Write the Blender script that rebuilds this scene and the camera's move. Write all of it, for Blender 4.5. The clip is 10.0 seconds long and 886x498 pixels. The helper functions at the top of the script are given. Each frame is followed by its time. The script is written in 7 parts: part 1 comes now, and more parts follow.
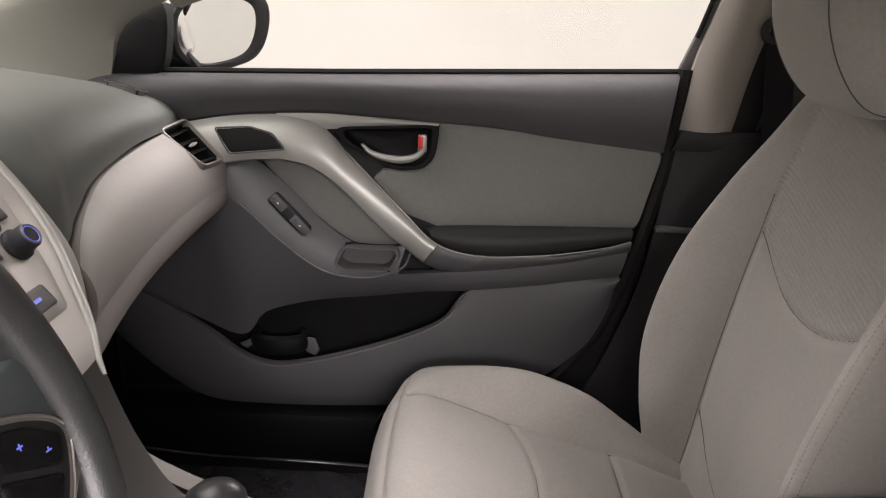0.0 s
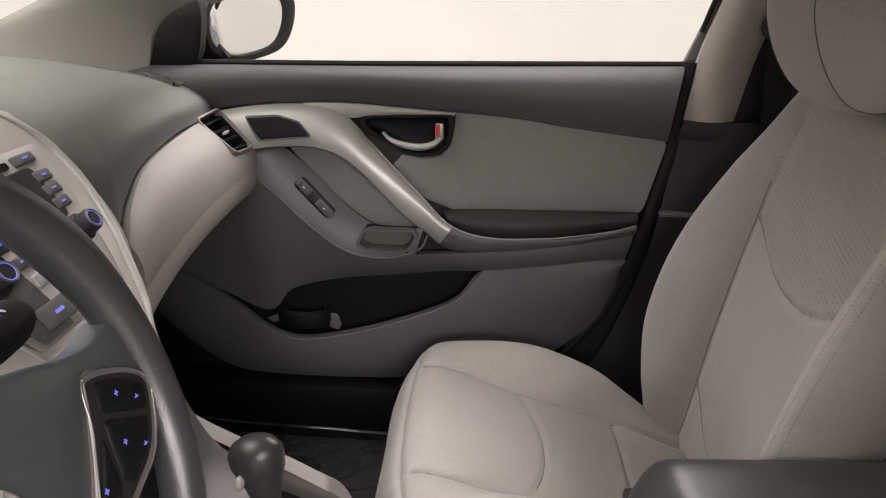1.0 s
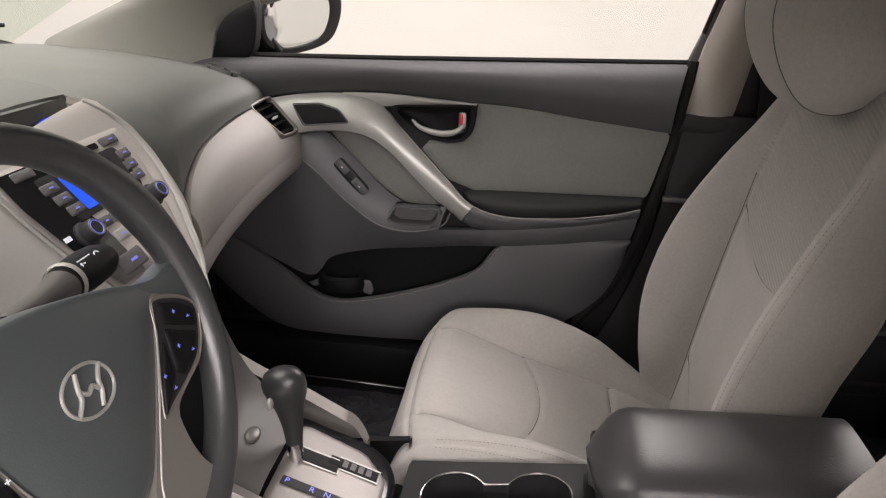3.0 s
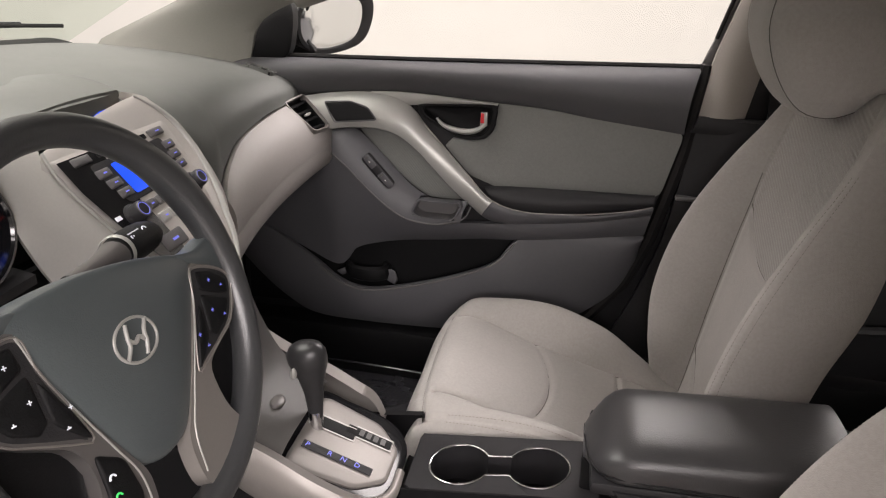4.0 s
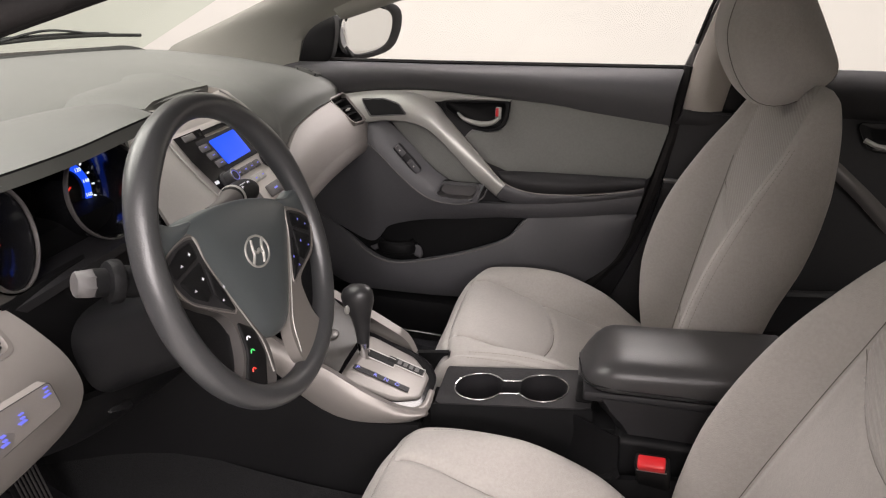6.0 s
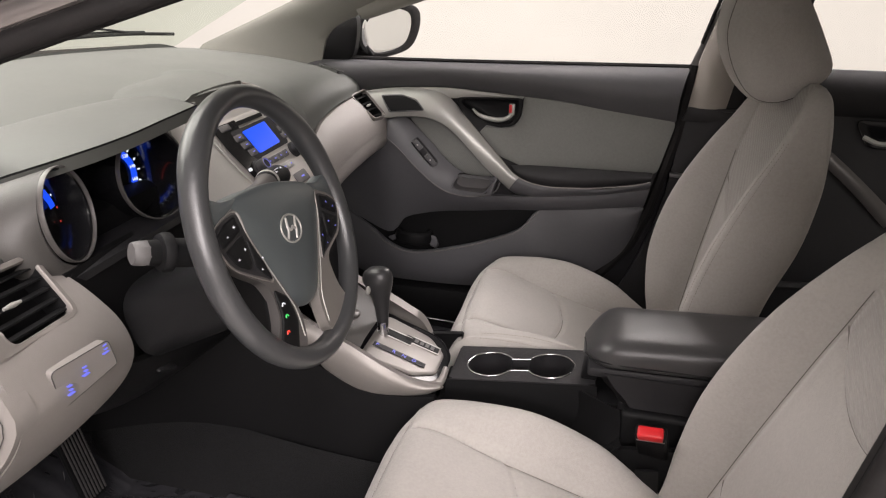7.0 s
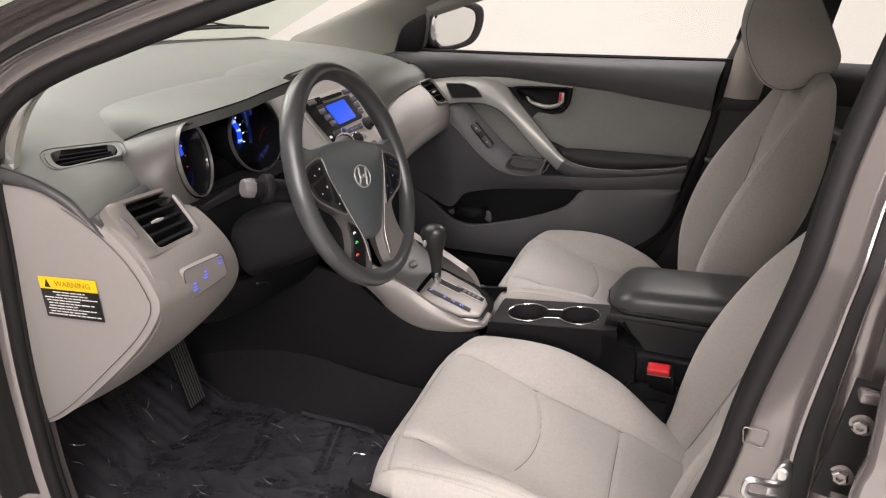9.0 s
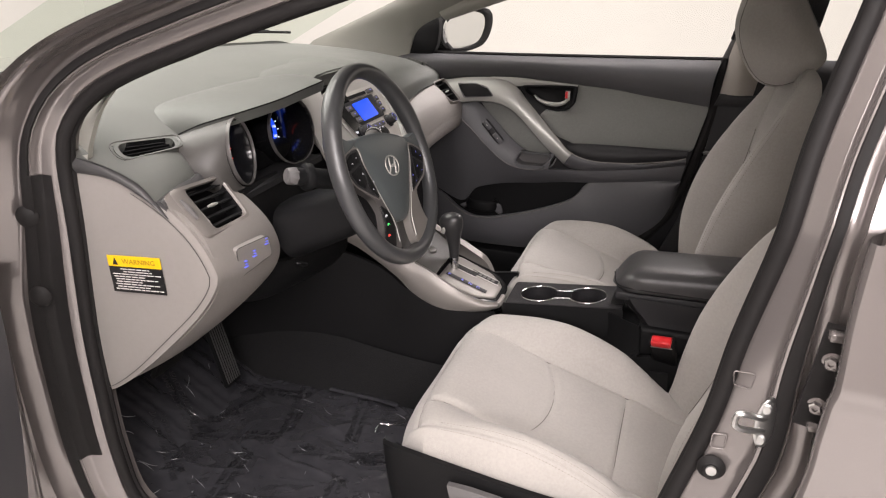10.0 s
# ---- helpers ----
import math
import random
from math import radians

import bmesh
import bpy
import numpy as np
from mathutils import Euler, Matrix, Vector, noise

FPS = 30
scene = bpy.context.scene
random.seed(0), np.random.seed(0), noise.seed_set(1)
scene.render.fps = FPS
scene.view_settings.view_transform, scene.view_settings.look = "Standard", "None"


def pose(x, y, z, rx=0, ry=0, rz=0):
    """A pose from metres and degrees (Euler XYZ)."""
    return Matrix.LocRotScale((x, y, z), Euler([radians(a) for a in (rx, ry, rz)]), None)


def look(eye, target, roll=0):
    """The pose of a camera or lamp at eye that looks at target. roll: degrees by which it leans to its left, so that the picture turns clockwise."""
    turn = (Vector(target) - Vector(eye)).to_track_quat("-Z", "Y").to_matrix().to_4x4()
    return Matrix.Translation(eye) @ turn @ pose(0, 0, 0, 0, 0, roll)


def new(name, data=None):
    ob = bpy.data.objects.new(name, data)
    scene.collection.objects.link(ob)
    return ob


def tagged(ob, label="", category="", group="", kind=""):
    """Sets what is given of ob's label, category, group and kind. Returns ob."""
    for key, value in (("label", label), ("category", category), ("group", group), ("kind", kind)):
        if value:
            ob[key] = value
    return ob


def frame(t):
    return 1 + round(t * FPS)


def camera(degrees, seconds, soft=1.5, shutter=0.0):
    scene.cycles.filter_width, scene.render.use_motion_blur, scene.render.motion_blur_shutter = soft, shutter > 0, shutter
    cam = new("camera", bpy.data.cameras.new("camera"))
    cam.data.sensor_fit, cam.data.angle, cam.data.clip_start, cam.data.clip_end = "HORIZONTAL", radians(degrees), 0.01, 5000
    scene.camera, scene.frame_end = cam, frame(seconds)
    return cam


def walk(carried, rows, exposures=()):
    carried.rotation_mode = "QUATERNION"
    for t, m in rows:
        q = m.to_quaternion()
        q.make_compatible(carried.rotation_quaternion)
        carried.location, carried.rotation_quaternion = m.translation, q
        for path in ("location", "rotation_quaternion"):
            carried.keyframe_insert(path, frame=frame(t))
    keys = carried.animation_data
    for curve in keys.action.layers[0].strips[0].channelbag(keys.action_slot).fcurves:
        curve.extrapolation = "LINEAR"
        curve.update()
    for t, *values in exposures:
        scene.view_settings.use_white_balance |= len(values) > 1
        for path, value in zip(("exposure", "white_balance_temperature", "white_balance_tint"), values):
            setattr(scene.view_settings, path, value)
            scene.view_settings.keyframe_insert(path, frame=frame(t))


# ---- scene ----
cam = camera(63.3, 10.0, soft=1.15)
PATH = [
    (0, (0.06, -0.555, 1.135), (0.041, 1.445, 0.443), 2.16),
    (0.5, (0.054, -0.593, 1.157), (0.023, 1.286, 0.471), 2.3),
    (1, (0.063, -0.633, 1.167), (0.002, 1.236, 0.459), 2.1),
    (1.5, (0.079, -0.671, 1.176), (-0.019, 1.19, 0.449), 2.0),
    (2, (0.102, -0.71, 1.19), (-0.034, 1.141, 0.445), 1.9),
    (2.5, (0.128, -0.747, 1.205), (-0.05, 1.096, 0.45), 1.9),
    (4, (0.197, -0.866, 1.234), (-0.118, 0.955, 0.47), 2.3),
    (4.5, (0.217, -0.908, 1.238), (-0.143, 0.906, 0.478), 1.9),
    (5, (0.219, -0.986, 1.245), (-0.138, 0.832, 0.493), 1.9),
    (5.5, (0.226, -1.074, 1.251), (-0.125, 0.748, 0.506), 1.9),
    (7, (0.247, -1.239, 1.262), (-0.144, 0.576, 0.519), 2.0),
    (7.5, (0.274, -1.288, 1.263), (-0.164, 0.515, 0.515), 2.1),
    (8, (0.302, -1.359, 1.266), (-0.191, 0.428, 0.515), 2.1),
    (8.5, (0.333, -1.424, 1.269), (-0.212, 0.349, 0.52), 2.0),
    (9, (0.358, -1.481, 1.267), (-0.217, 0.284, 0.523), 1.9),
    (9.5, (0.365, -1.527, 1.269), (-0.22, 0.236, 0.528), 1.6),
    (10, (0.365, -1.626, 1.278), (-0.216, 0.14, 0.541), 1.4),
]
walk(cam, [(t, look(eye, target, roll)) for t, eye, target, roll in PATH])


# ---- light ----
world = bpy.data.worlds.new("studio")
scene.world = world
world.use_nodes = True
world.node_tree.nodes["Background"].inputs[0].default_value = (1.0, 0.945, 0.935, 1)
world.node_tree.nodes["Background"].inputs[1].default_value = 0.25
scene.view_settings.exposure = 0.22


def area_lamp(name, eye, target, sx, sy, watts, colour=(1.0, 0.918, 0.910)):
    d = bpy.data.lights.new(name, "AREA")
    d.shape, d.size, d.size_y, d.energy, d.color = "RECTANGLE", sx, sy, watts, colour
    ob = new(name, d)
    ob.matrix_world = look(eye, target)
    return ob


area_lamp("ceiling_lamp", (1.5, 2.3, 3.1), (-0.3, 0.4, 0.8), 3.0, 1.4, 175)
area_lamp("ceiling_lamp", (-1.0, 0.1, 3.7), (-0.6, 0.1, 0.9), 2.2, 3.0, 165)
area_lamp("ceiling_lamp", (-0.1, -2.5, 3.7), (0.0, -0.4, 0.6), 3.0, 1.2, 70)
area_lamp("ceiling_lamp", (1.6, -3.6, 3.5), (0.0, -0.2, 0.8), 2.4, 1.2, 95)
# Unseen fill lamp, added to brighten the passenger door and dash panel.
area_lamp("driver_side_fill", (1.4, -5.8, 2.8), (0.0, 0.4, 0.7), 3.4, 0.8, 198)
area_lamp("ceiling_lamp", (-3.6, 0.2, 3.1), (0.3, 0.1, 0.7), 3.0, 1.2, 105)


# ---- materials ----
def material(name, colour, rough=0.5, metal=0.0, scale=40.0, vary=0.12, bump=0.0, bump_scale=None, coat=0.0, spec=0.5,
             emit=None, strength=0.0, stretch=(1, 1, 1), stain=0.0):
    m = bpy.data.materials.new(name)
    m.use_nodes = True
    nt = m.node_tree
    b = nt.nodes["Principled BSDF"]
    b.inputs["Roughness"].default_value = rough
    b.inputs["Metallic"].default_value = metal
    b.inputs["Coat Weight"].default_value = coat
    b.inputs["Coat Roughness"].default_value = 0.12
    b.inputs["Specular IOR Level"].default_value = spec
    co = nt.nodes.new("ShaderNodeTexCoord")
    mp = nt.nodes.new("ShaderNodeMapping")
    mp.inputs["Scale"].default_value = stretch
    nt.links.new(co.outputs["Object"], mp.inputs["Vector"])
    fine = nt.nodes.new("ShaderNodeTexNoise")
    fine.inputs["Scale"].default_value = scale
    fine.inputs["Detail"].default_value = 4
    wide = nt.nodes.new("ShaderNodeTexNoise")
    wide.inputs["Scale"].default_value = 5.0
    wide.inputs["Detail"].default_value = 3
    nt.links.new(mp.outputs[0], fine.inputs["Vector"])
    nt.links.new(co.outputs["Object"], wide.inputs["Vector"])
    add = nt.nodes.new("ShaderNodeMath")
    add.operation = "MULTIPLY_ADD"
    add.inputs[1].default_value = 0.5
    nt.links.new(fine.outputs[0], add.inputs[0])
    half = nt.nodes.new("ShaderNodeMath")
    half.operation = "MULTIPLY"
    half.inputs[1].default_value = 0.5 + stain
    nt.links.new(wide.outputs[0], half.inputs[0])
    nt.links.new(half.outputs[0], add.inputs[2])
    ramp = nt.nodes.new("ShaderNodeMapRange")
    ramp.inputs["From Min"].default_value, ramp.inputs["From Max"].default_value = 0.3, 0.7
    ramp.inputs["To Min"].default_value, ramp.inputs["To Max"].default_value = 1 - vary, 1 + vary
    nt.links.new(add.outputs[0], ramp.inputs["Value"])
    mul = nt.nodes.new("ShaderNodeVectorMath")
    mul.operation = "SCALE"
    mul.inputs[0].default_value = colour
    nt.links.new(ramp.outputs[0], mul.inputs["Scale"])
    nt.links.new(mul.outputs[0], b.inputs["Base Color"])
    rr = nt.nodes.new("ShaderNodeMapRange")
    rr.inputs["To Min"].default_value, rr.inputs["To Max"].default_value = max(0.02, rough - 0.06), min(1, rough + 0.06)
    nt.links.new(wide.outputs[0], rr.inputs["Value"])
    nt.links.new(rr.outputs[0], b.inputs["Roughness"])
    if bump:
        grain = fine
        if bump_scale:
            grain = nt.nodes.new("ShaderNodeTexNoise")
            grain.inputs["Scale"].default_value = bump_scale
            grain.inputs["Detail"].default_value = 2
            nt.links.new(mp.outputs[0], grain.inputs["Vector"])
        bp = nt.nodes.new("ShaderNodeBump")
        bp.inputs["Strength"].default_value = bump
        bp.inputs["Distance"].default_value = 0.002
        nt.links.new(grain.outputs[0], bp.inputs["Height"])
        nt.links.new(bp.outputs[0], b.inputs["Normal"])
    if emit:
        b.inputs["Emission Color"].default_value = (*emit, 1)
        b.inputs["Emission Strength"].default_value = strength
    return m


def ribbed(name, colour, rough, turn, pitch, depth=0.35, vary=0.1):
    """Woven cloth with fine slanting ribs."""
    m = material(name, colour, rough, scale=190, vary=vary, bump=0.35, bump_scale=620, spec=0.15, stain=0.15)
    nt = m.node_tree
    b = nt.nodes["Principled BSDF"]
    b.inputs["Sheen Weight"].default_value = 0.25
    b.inputs["Sheen Roughness"].default_value = 0.5
    co = [n for n in nt.nodes if n.type == "TEX_COORD"][0]
    mp = nt.nodes.new("ShaderNodeMapping")
    mp.inputs["Rotation"].default_value = turn
    nt.links.new(co.outputs["Object"], mp.inputs["Vector"])
    w = nt.nodes.new("ShaderNodeTexWave")
    w.inputs["Scale"].default_value = 0.314 / pitch
    w.inputs["Distortion"].default_value = 0.25
    w.inputs["Detail"].default_value = 1
    nt.links.new(mp.outputs[0], w.inputs["Vector"])
    bp = nt.nodes.new("ShaderNodeBump")
    bp.inputs["Strength"].default_value = depth
    bp.inputs["Distance"].default_value = 0.002
    nt.links.new(w.outputs[1], bp.inputs["Height"])
    old = [n for n in nt.nodes if n.type == "BUMP"][0]
    nt.links.new(old.outputs[0], bp.inputs["Normal"])
    nt.links.new(bp.outputs[0], b.inputs["Normal"])
    return m


def glass(name, tint, gloss=0.06):
    m = bpy.data.materials.new(name)
    m.use_nodes = True
    nt = m.node_tree
    out = nt.nodes["Material Output"]
    nt.nodes.remove(nt.nodes["Principled BSDF"])
    t = nt.nodes.new("ShaderNodeBsdfTransparent")
    t.inputs[0].default_value = (*tint, 1)
    g = nt.nodes.new("ShaderNodeBsdfGlossy")
    g.inputs["Roughness"].default_value = 0.02
    mix = nt.nodes.new("ShaderNodeMixShader")
    mix.inputs[0].default_value = gloss
    nt.links.new(t.outputs[0], mix.inputs[1])
    nt.links.new(g.outputs[0], mix.inputs[2])
    nt.links.new(mix.outputs[0], out.inputs[0])
    return m


PAD = material("dash_pad", (0.100, 0.104, 0.096), 0.46, scale=120, vary=0.05, bump=0.25, bump_scale=700, spec=0.35)
BEIGE = material("grey_beige_plastic", (0.240, 0.223, 0.211), 0.45, scale=120, vary=0.04, bump=0.2, bump_scale=800, spec=0.4)
CHAR = material("charcoal_plastic", (0.020, 0.0195, 0.021), 0.5, scale=120, vary=0.1, bump=0.25, bump_scale=700, spec=0.3)
CHAR_LIGHT = material("mid_grey_plastic", (0.10, 0.096, 0.096), 0.5, scale=120, vary=0.06, bump=0.25, bump_scale=700, spec=0.4)
DOOR_PAD = material("door_pad_vinyl", (0.082, 0.081, 0.086), 0.42, scale=120, vary=0.06, bump=0.25, bump_scale=700, spec=0.4)
DOOR_PLASTIC = material("door_lower_plastic", (0.086, 0.085, 0.091), 0.46, scale=120, vary=0.05, bump=0.25, bump_scale=700, spec=0.4)
BLACK = material("black_plastic", (0.006, 0.006, 0.0065), 0.55, scale=120, vary=0.15, bump=0.2, bump_scale=600, spec=0.18)
RUBBER = material("black_rubber", (0.012, 0.011, 0.011), 0.62, scale=60, vary=0.15, bump=0.1, bump_scale=300, spec=0.22)
GLOSS = material("gloss_black", (0.008, 0.008, 0.009), 0.12, scale=60, vary=0.1)
SILVER = material("silver_paint", (0.37, 0.366, 0.345), 0.38, 0.30, scale=300, vary=0.04)
SILVER_WARM = material("warm_silver_paint", (0.215, 0.199, 0.186), 0.40, 0.35, scale=300, vary=0.04)
WING = material("satin_wing_paint", (0.52, 0.51, 0.48), 0.36, 0.35, scale=300, vary=0.04)
STACK = material("stack_silver_paint", (0.42, 0.40, 0.377), 0.38, 0.3, scale=300, vary=0.04)
SURROUND = material("dark_satin_plastic", (0.060, 0.057, 0.054), 0.42, scale=120, vary=0.05, bump=0.15, bump_scale=800, spec=0.4)
SPOKE_GREY = material("satin_grey_paint", (0.115, 0.108, 0.105), 0.35, 0.35, scale=300, vary=0.04)
CHROME = material("chrome", (0.70, 0.70, 0.70), 0.22, 1.0, vary=0.02)
FABRIC = ribbed("seat_cloth", (0.375, 0.356, 0.333), 0.85, (0.0, 0.3, 0.7), 0.0036, 0.04)
FABRIC_RIB = ribbed("seat_cloth_ribbed", (0.352, 0.334, 0.312), 0.85, (-0.30, math.pi / 2, 0.0), 0.0075, 0.48)
THREAD = material("dark_thread", (0.22, 0.205, 0.19), 0.8, scale=400, vary=0.2)
STITCH = material("grey_stitching", (0.12, 0.11, 0.10), 0.8, scale=400, vary=0.2)
DOOR_CLOTH = ribbed("door_cloth", (0.185, 0.187, 0.176), 0.8, (0.4, 0.9, 0.0), 0.004, 0.05)
DOOR_RIB = ribbed("door_cloth_ribbed", (0.145, 0.148, 0.139), 0.8, (0.0, 0.7, 0.0), 0.005, 0.2)
LEATHER = material("wheel_leather", (0.040, 0.041, 0.043), 0.34, scale=180, vary=0.08, bump=0.12, bump_scale=500, spec=0.7)
HUB = material("hub_vinyl", (0.066, 0.077, 0.080), 0.36, scale=180, vary=0.05, bump=0.12, bump_scale=600, spec=0.6)
VINYL = material("armrest_vinyl", (0.050, 0.049, 0.050), 0.32, scale=150, vary=0.06, bump=0.18, bump_scale=450, spec=0.45)
KNOB = material("knob_vinyl", (0.022, 0.022, 0.023), 0.36, scale=180, vary=0.08, bump=0.1, bump_scale=500, spec=0.5)
CARPET = material("carpet", (0.013, 0.013, 0.0135), 0.95, scale=260, vary=0.35, bump=0.8, bump_scale=500, spec=0.1)
PAINT = material("grey_car_paint", (0.205, 0.186, 0.180), 0.20, 0.55, scale=700, vary=0.04, coat=1.0)
PILLAR = material("pillar_trim_cloth", (0.30, 0.295, 0.265), 0.7, scale=300, vary=0.05, bump=0.1, bump_scale=900, spec=0.2)
PILLAR_BEIGE = material("pillar_trim_beige", (0.34, 0.315, 0.285), 0.7, scale=300, vary=0.05, bump=0.1, bump_scale=900, spec=0.2)
# Wall paint with added emission: a backdrop glow, no lamp in the wall.
GLOW_WALL = material("glowing_studio_wall", (0.50, 0.485, 0.455), 0.9, scale=3, vary=0.015, emit=(1.0, 0.94, 0.87), strength=0.27)
ROOM_WALL = material("room_wall", (0.74, 0.71, 0.69), 0.9, scale=3, vary=0.03)
STUDIO_FLOOR = material("studio_floor", (0.55, 0.54, 0.52), 0.5, scale=6, vary=0.06)
BLUE = material("blue_display", (0.01, 0.03, 0.2), 0.3, emit=(0.012, 0.085, 1.0), strength=0.85)
BLUE_ICON = material("blue_backlight", (0.05, 0.05, 0.3), 0.4, emit=(0.25, 0.27, 1.0), strength=0.55)
WHITE_ICON = material("white_marking", (0.7, 0.7, 0.72), 0.5, emit=(0.8, 0.85, 1.0), strength=0.25)
WHITE_LIT = material("lit_white_numerals", (0.8, 0.8, 0.85), 0.5, emit=(0.85, 0.9, 1.0), strength=0.9)
RED_LIT = material("red_lit_marking", (0.5, 0.03, 0.02), 0.4, emit=(1.0, 0.05, 0.03), strength=0.6)
GREEN_LIT = material("green_lit_marking", (0.03, 0.4, 0.08), 0.4, emit=(0.1, 0.9, 0.2), strength=0.5)
ORANGE_LIT = material("orange_lit_marking", (0.5, 0.15, 0.02), 0.4, emit=(1.0, 0.3, 0.05), strength=0.8)
RED_PLASTIC = material("red_buckle_plastic", (0.62, 0.02, 0.025), 0.35, vary=0.05)
YELLOW = material("yellow_label", (0.75, 0.47, 0.01), 0.4, vary=0.03)
LABEL_BLACK = material("black_label", (0.012, 0.012, 0.012), 0.35, vary=0.05)
LABEL_WHITE = material("white_print", (0.65, 0.63, 0.6), 0.5, vary=0.05)
LABEL_DARK = material("dark_print", (0.01, 0.01, 0.012), 0.5, vary=0.05)
LABEL_BROWN = material("brown_print", (0.30, 0.17, 0.012), 0.5, vary=0.1)
MIRROR = material("mirror_glass", (0.85, 0.86, 0.86), 0.02, 1.0, vary=0.0)
PANE = glass("clear_pane", (0.97, 0.97, 0.96), 0.04)
WINDSCREEN = glass("tinted_windscreen", (0.80, 0.86, 0.80), 0.03)
STEEL = material("bright_steel", (0.52, 0.52, 0.51), 0.36, 1.0, scale=90, vary=0.1)


# ---- shape helpers ----
def spline(pts, n=40, closed=False):
    """Catmull-Rom curve through pts, at n even steps of length."""
    p = [np.array(q, float) for q in pts]
    k = len(p)
    dense = []
    for i in range(k if closed else k - 1):
        a, b, c, d = (p[(i + j) % k] if closed else p[min(max(i + j, 0), k - 1)] for j in (-1, 0, 1, 2))
        if not closed and i == 0:
            a = 2 * b - c
        if not closed and i == k - 2:
            d = 2 * c - b
        for s in range(16):
            u = s / 16
            dense.append(0.5 * (2 * b + (c - a) * u + (2 * a - 5 * b + 4 * c - d) * u * u + (3 * b - a - 3 * c + d) * u ** 3))
    dense.append(p[0] if closed else p[-1])
    dense = np.array(dense)
    run = np.concatenate([[0], np.cumsum(np.linalg.norm(np.diff(dense, axis=0), axis=1))])
    at = np.linspace(0, run[-1], n + 1)[:-1] if closed else np.linspace(0, run[-1], n)
    return np.stack([np.interp(at, run, dense[:, j]) for j in range(dense.shape[1])], axis=1)


def corners(pts, r=0.2, n=5):
    """A closed outline with its corners rounded by the share r of the shorter side."""
    p = [np.array(q, float) for q in pts]
    out = []
    for i in range(len(p)):
        a, b, c = p[i - 1], p[i], p[(i + 1) % len(p)]
        s = r * min(np.linalg.norm(a - b), np.linalg.norm(c - b))
        u, w = b + (a - b) / np.linalg.norm(a - b) * s, b + (c - b) / np.linalg.norm(c - b) * s
        for k in range(n):
            t = k / (n - 1)
            out.append((1 - t) ** 2 * u + 2 * t * (1 - t) * b + t * t * w)
    return np.array(out)


def grid_mesh(rows, close_rows=False, close_cols=False, caps=False):
    bm = bmesh.new()
    vs = [[bm.verts.new(p) for p in r] for r in rows]
    nr, nc = len(vs), len(vs[0])
    for i in range(nr if close_rows else nr - 1):
        for j in range(nc if close_cols else nc - 1):
            q = [vs[i][j], vs[i][(j + 1) % nc], vs[(i + 1) % nr][(j + 1) % nc], vs[(i + 1) % nr][j]]
            if len(set(q)) == 4:
                bm.faces.new(q)
    if caps and close_cols:
        bm.faces.new(list(reversed(vs[0])))
        bm.faces.new(vs[-1])
    return bm


def skirt(bm, vec):
    """Turns the open rim of a sheet back by vec, which gives it thickness."""
    rim = [e for e in bm.edges if e.is_boundary]
    made = bmesh.ops.extrude_edge_only(bm, edges=rim)
    bmesh.ops.translate(bm, vec=vec, verts=[g for g in made["geom"] if isinstance(g, bmesh.types.BMVert)])
    return bm


def sheet(a, b, out=(0, -1, 0), bulge=0.0, power=2.0, nu=48, nv=14, back=0.012, mid=None):
    """A panel between two curves, bulging along out, with its rim turned back."""
    A, B = spline(a, nu), spline(b, nu)
    M = spline(mid, nu) if mid is not None else None
    o = np.array(out, float)
    o /= np.linalg.norm(o)
    rows = []
    for j in range(nv):
        v = j / (nv - 1)
        h = bulge * (1 - abs(2 * v - 1) ** power)
        base = A * (1 - v) + B * v if M is None else A * (1 - v) * (1 - 2 * v) + M * 4 * v * (1 - v) + B * v * (2 * v - 1)
        rows.append(base + o * h)
    bm = grid_mesh(rows)
    return skirt(bm, tuple(-o * back)) if back else bm


def dome(outline, out, h=0.003, depth=0.01, rings=(1.0, 0.96, 0.88, 0.6, 0.0), shape=None, closed=True):
    """A rounded plate over a closed outline, with sides of that depth."""
    P = np.array(outline, float)
    c = P.mean(axis=0)
    o = np.array(out, float)
    o /= np.linalg.norm(o)
    f = shape or (lambda s: math.sqrt(max(0.0, 1 - s ** 4)))
    rows = [P - o * depth] + [c + (P - c) * max(s, 0.001) + o * h * f(s) for s in rings]
    if closed:
        return grid_mesh(rows, close_cols=True, caps=True)
    bm = grid_mesh(rows[1:], close_cols=True)
    bm.verts.ensure_lookup_table()
    bm.faces.new(bm.verts[-len(P):])
    return bm


def ring_plate(outer, inner, out, h=0.003, depth=0.01):
    """A frame between two outlines of the same count."""
    A, B = np.array(outer, float), np.array(inner, float)
    o = np.array(out, float)
    o /= np.linalg.norm(o)
    rows = [A - o * depth, A + o * h * 0.3, A * 0.85 + B * 0.15 + o * h, A * 0.2 + B * 0.8 + o * h, B + o * h * 0.3, B - o * depth]
    return grid_mesh(rows, close_cols=True, close_rows=True)


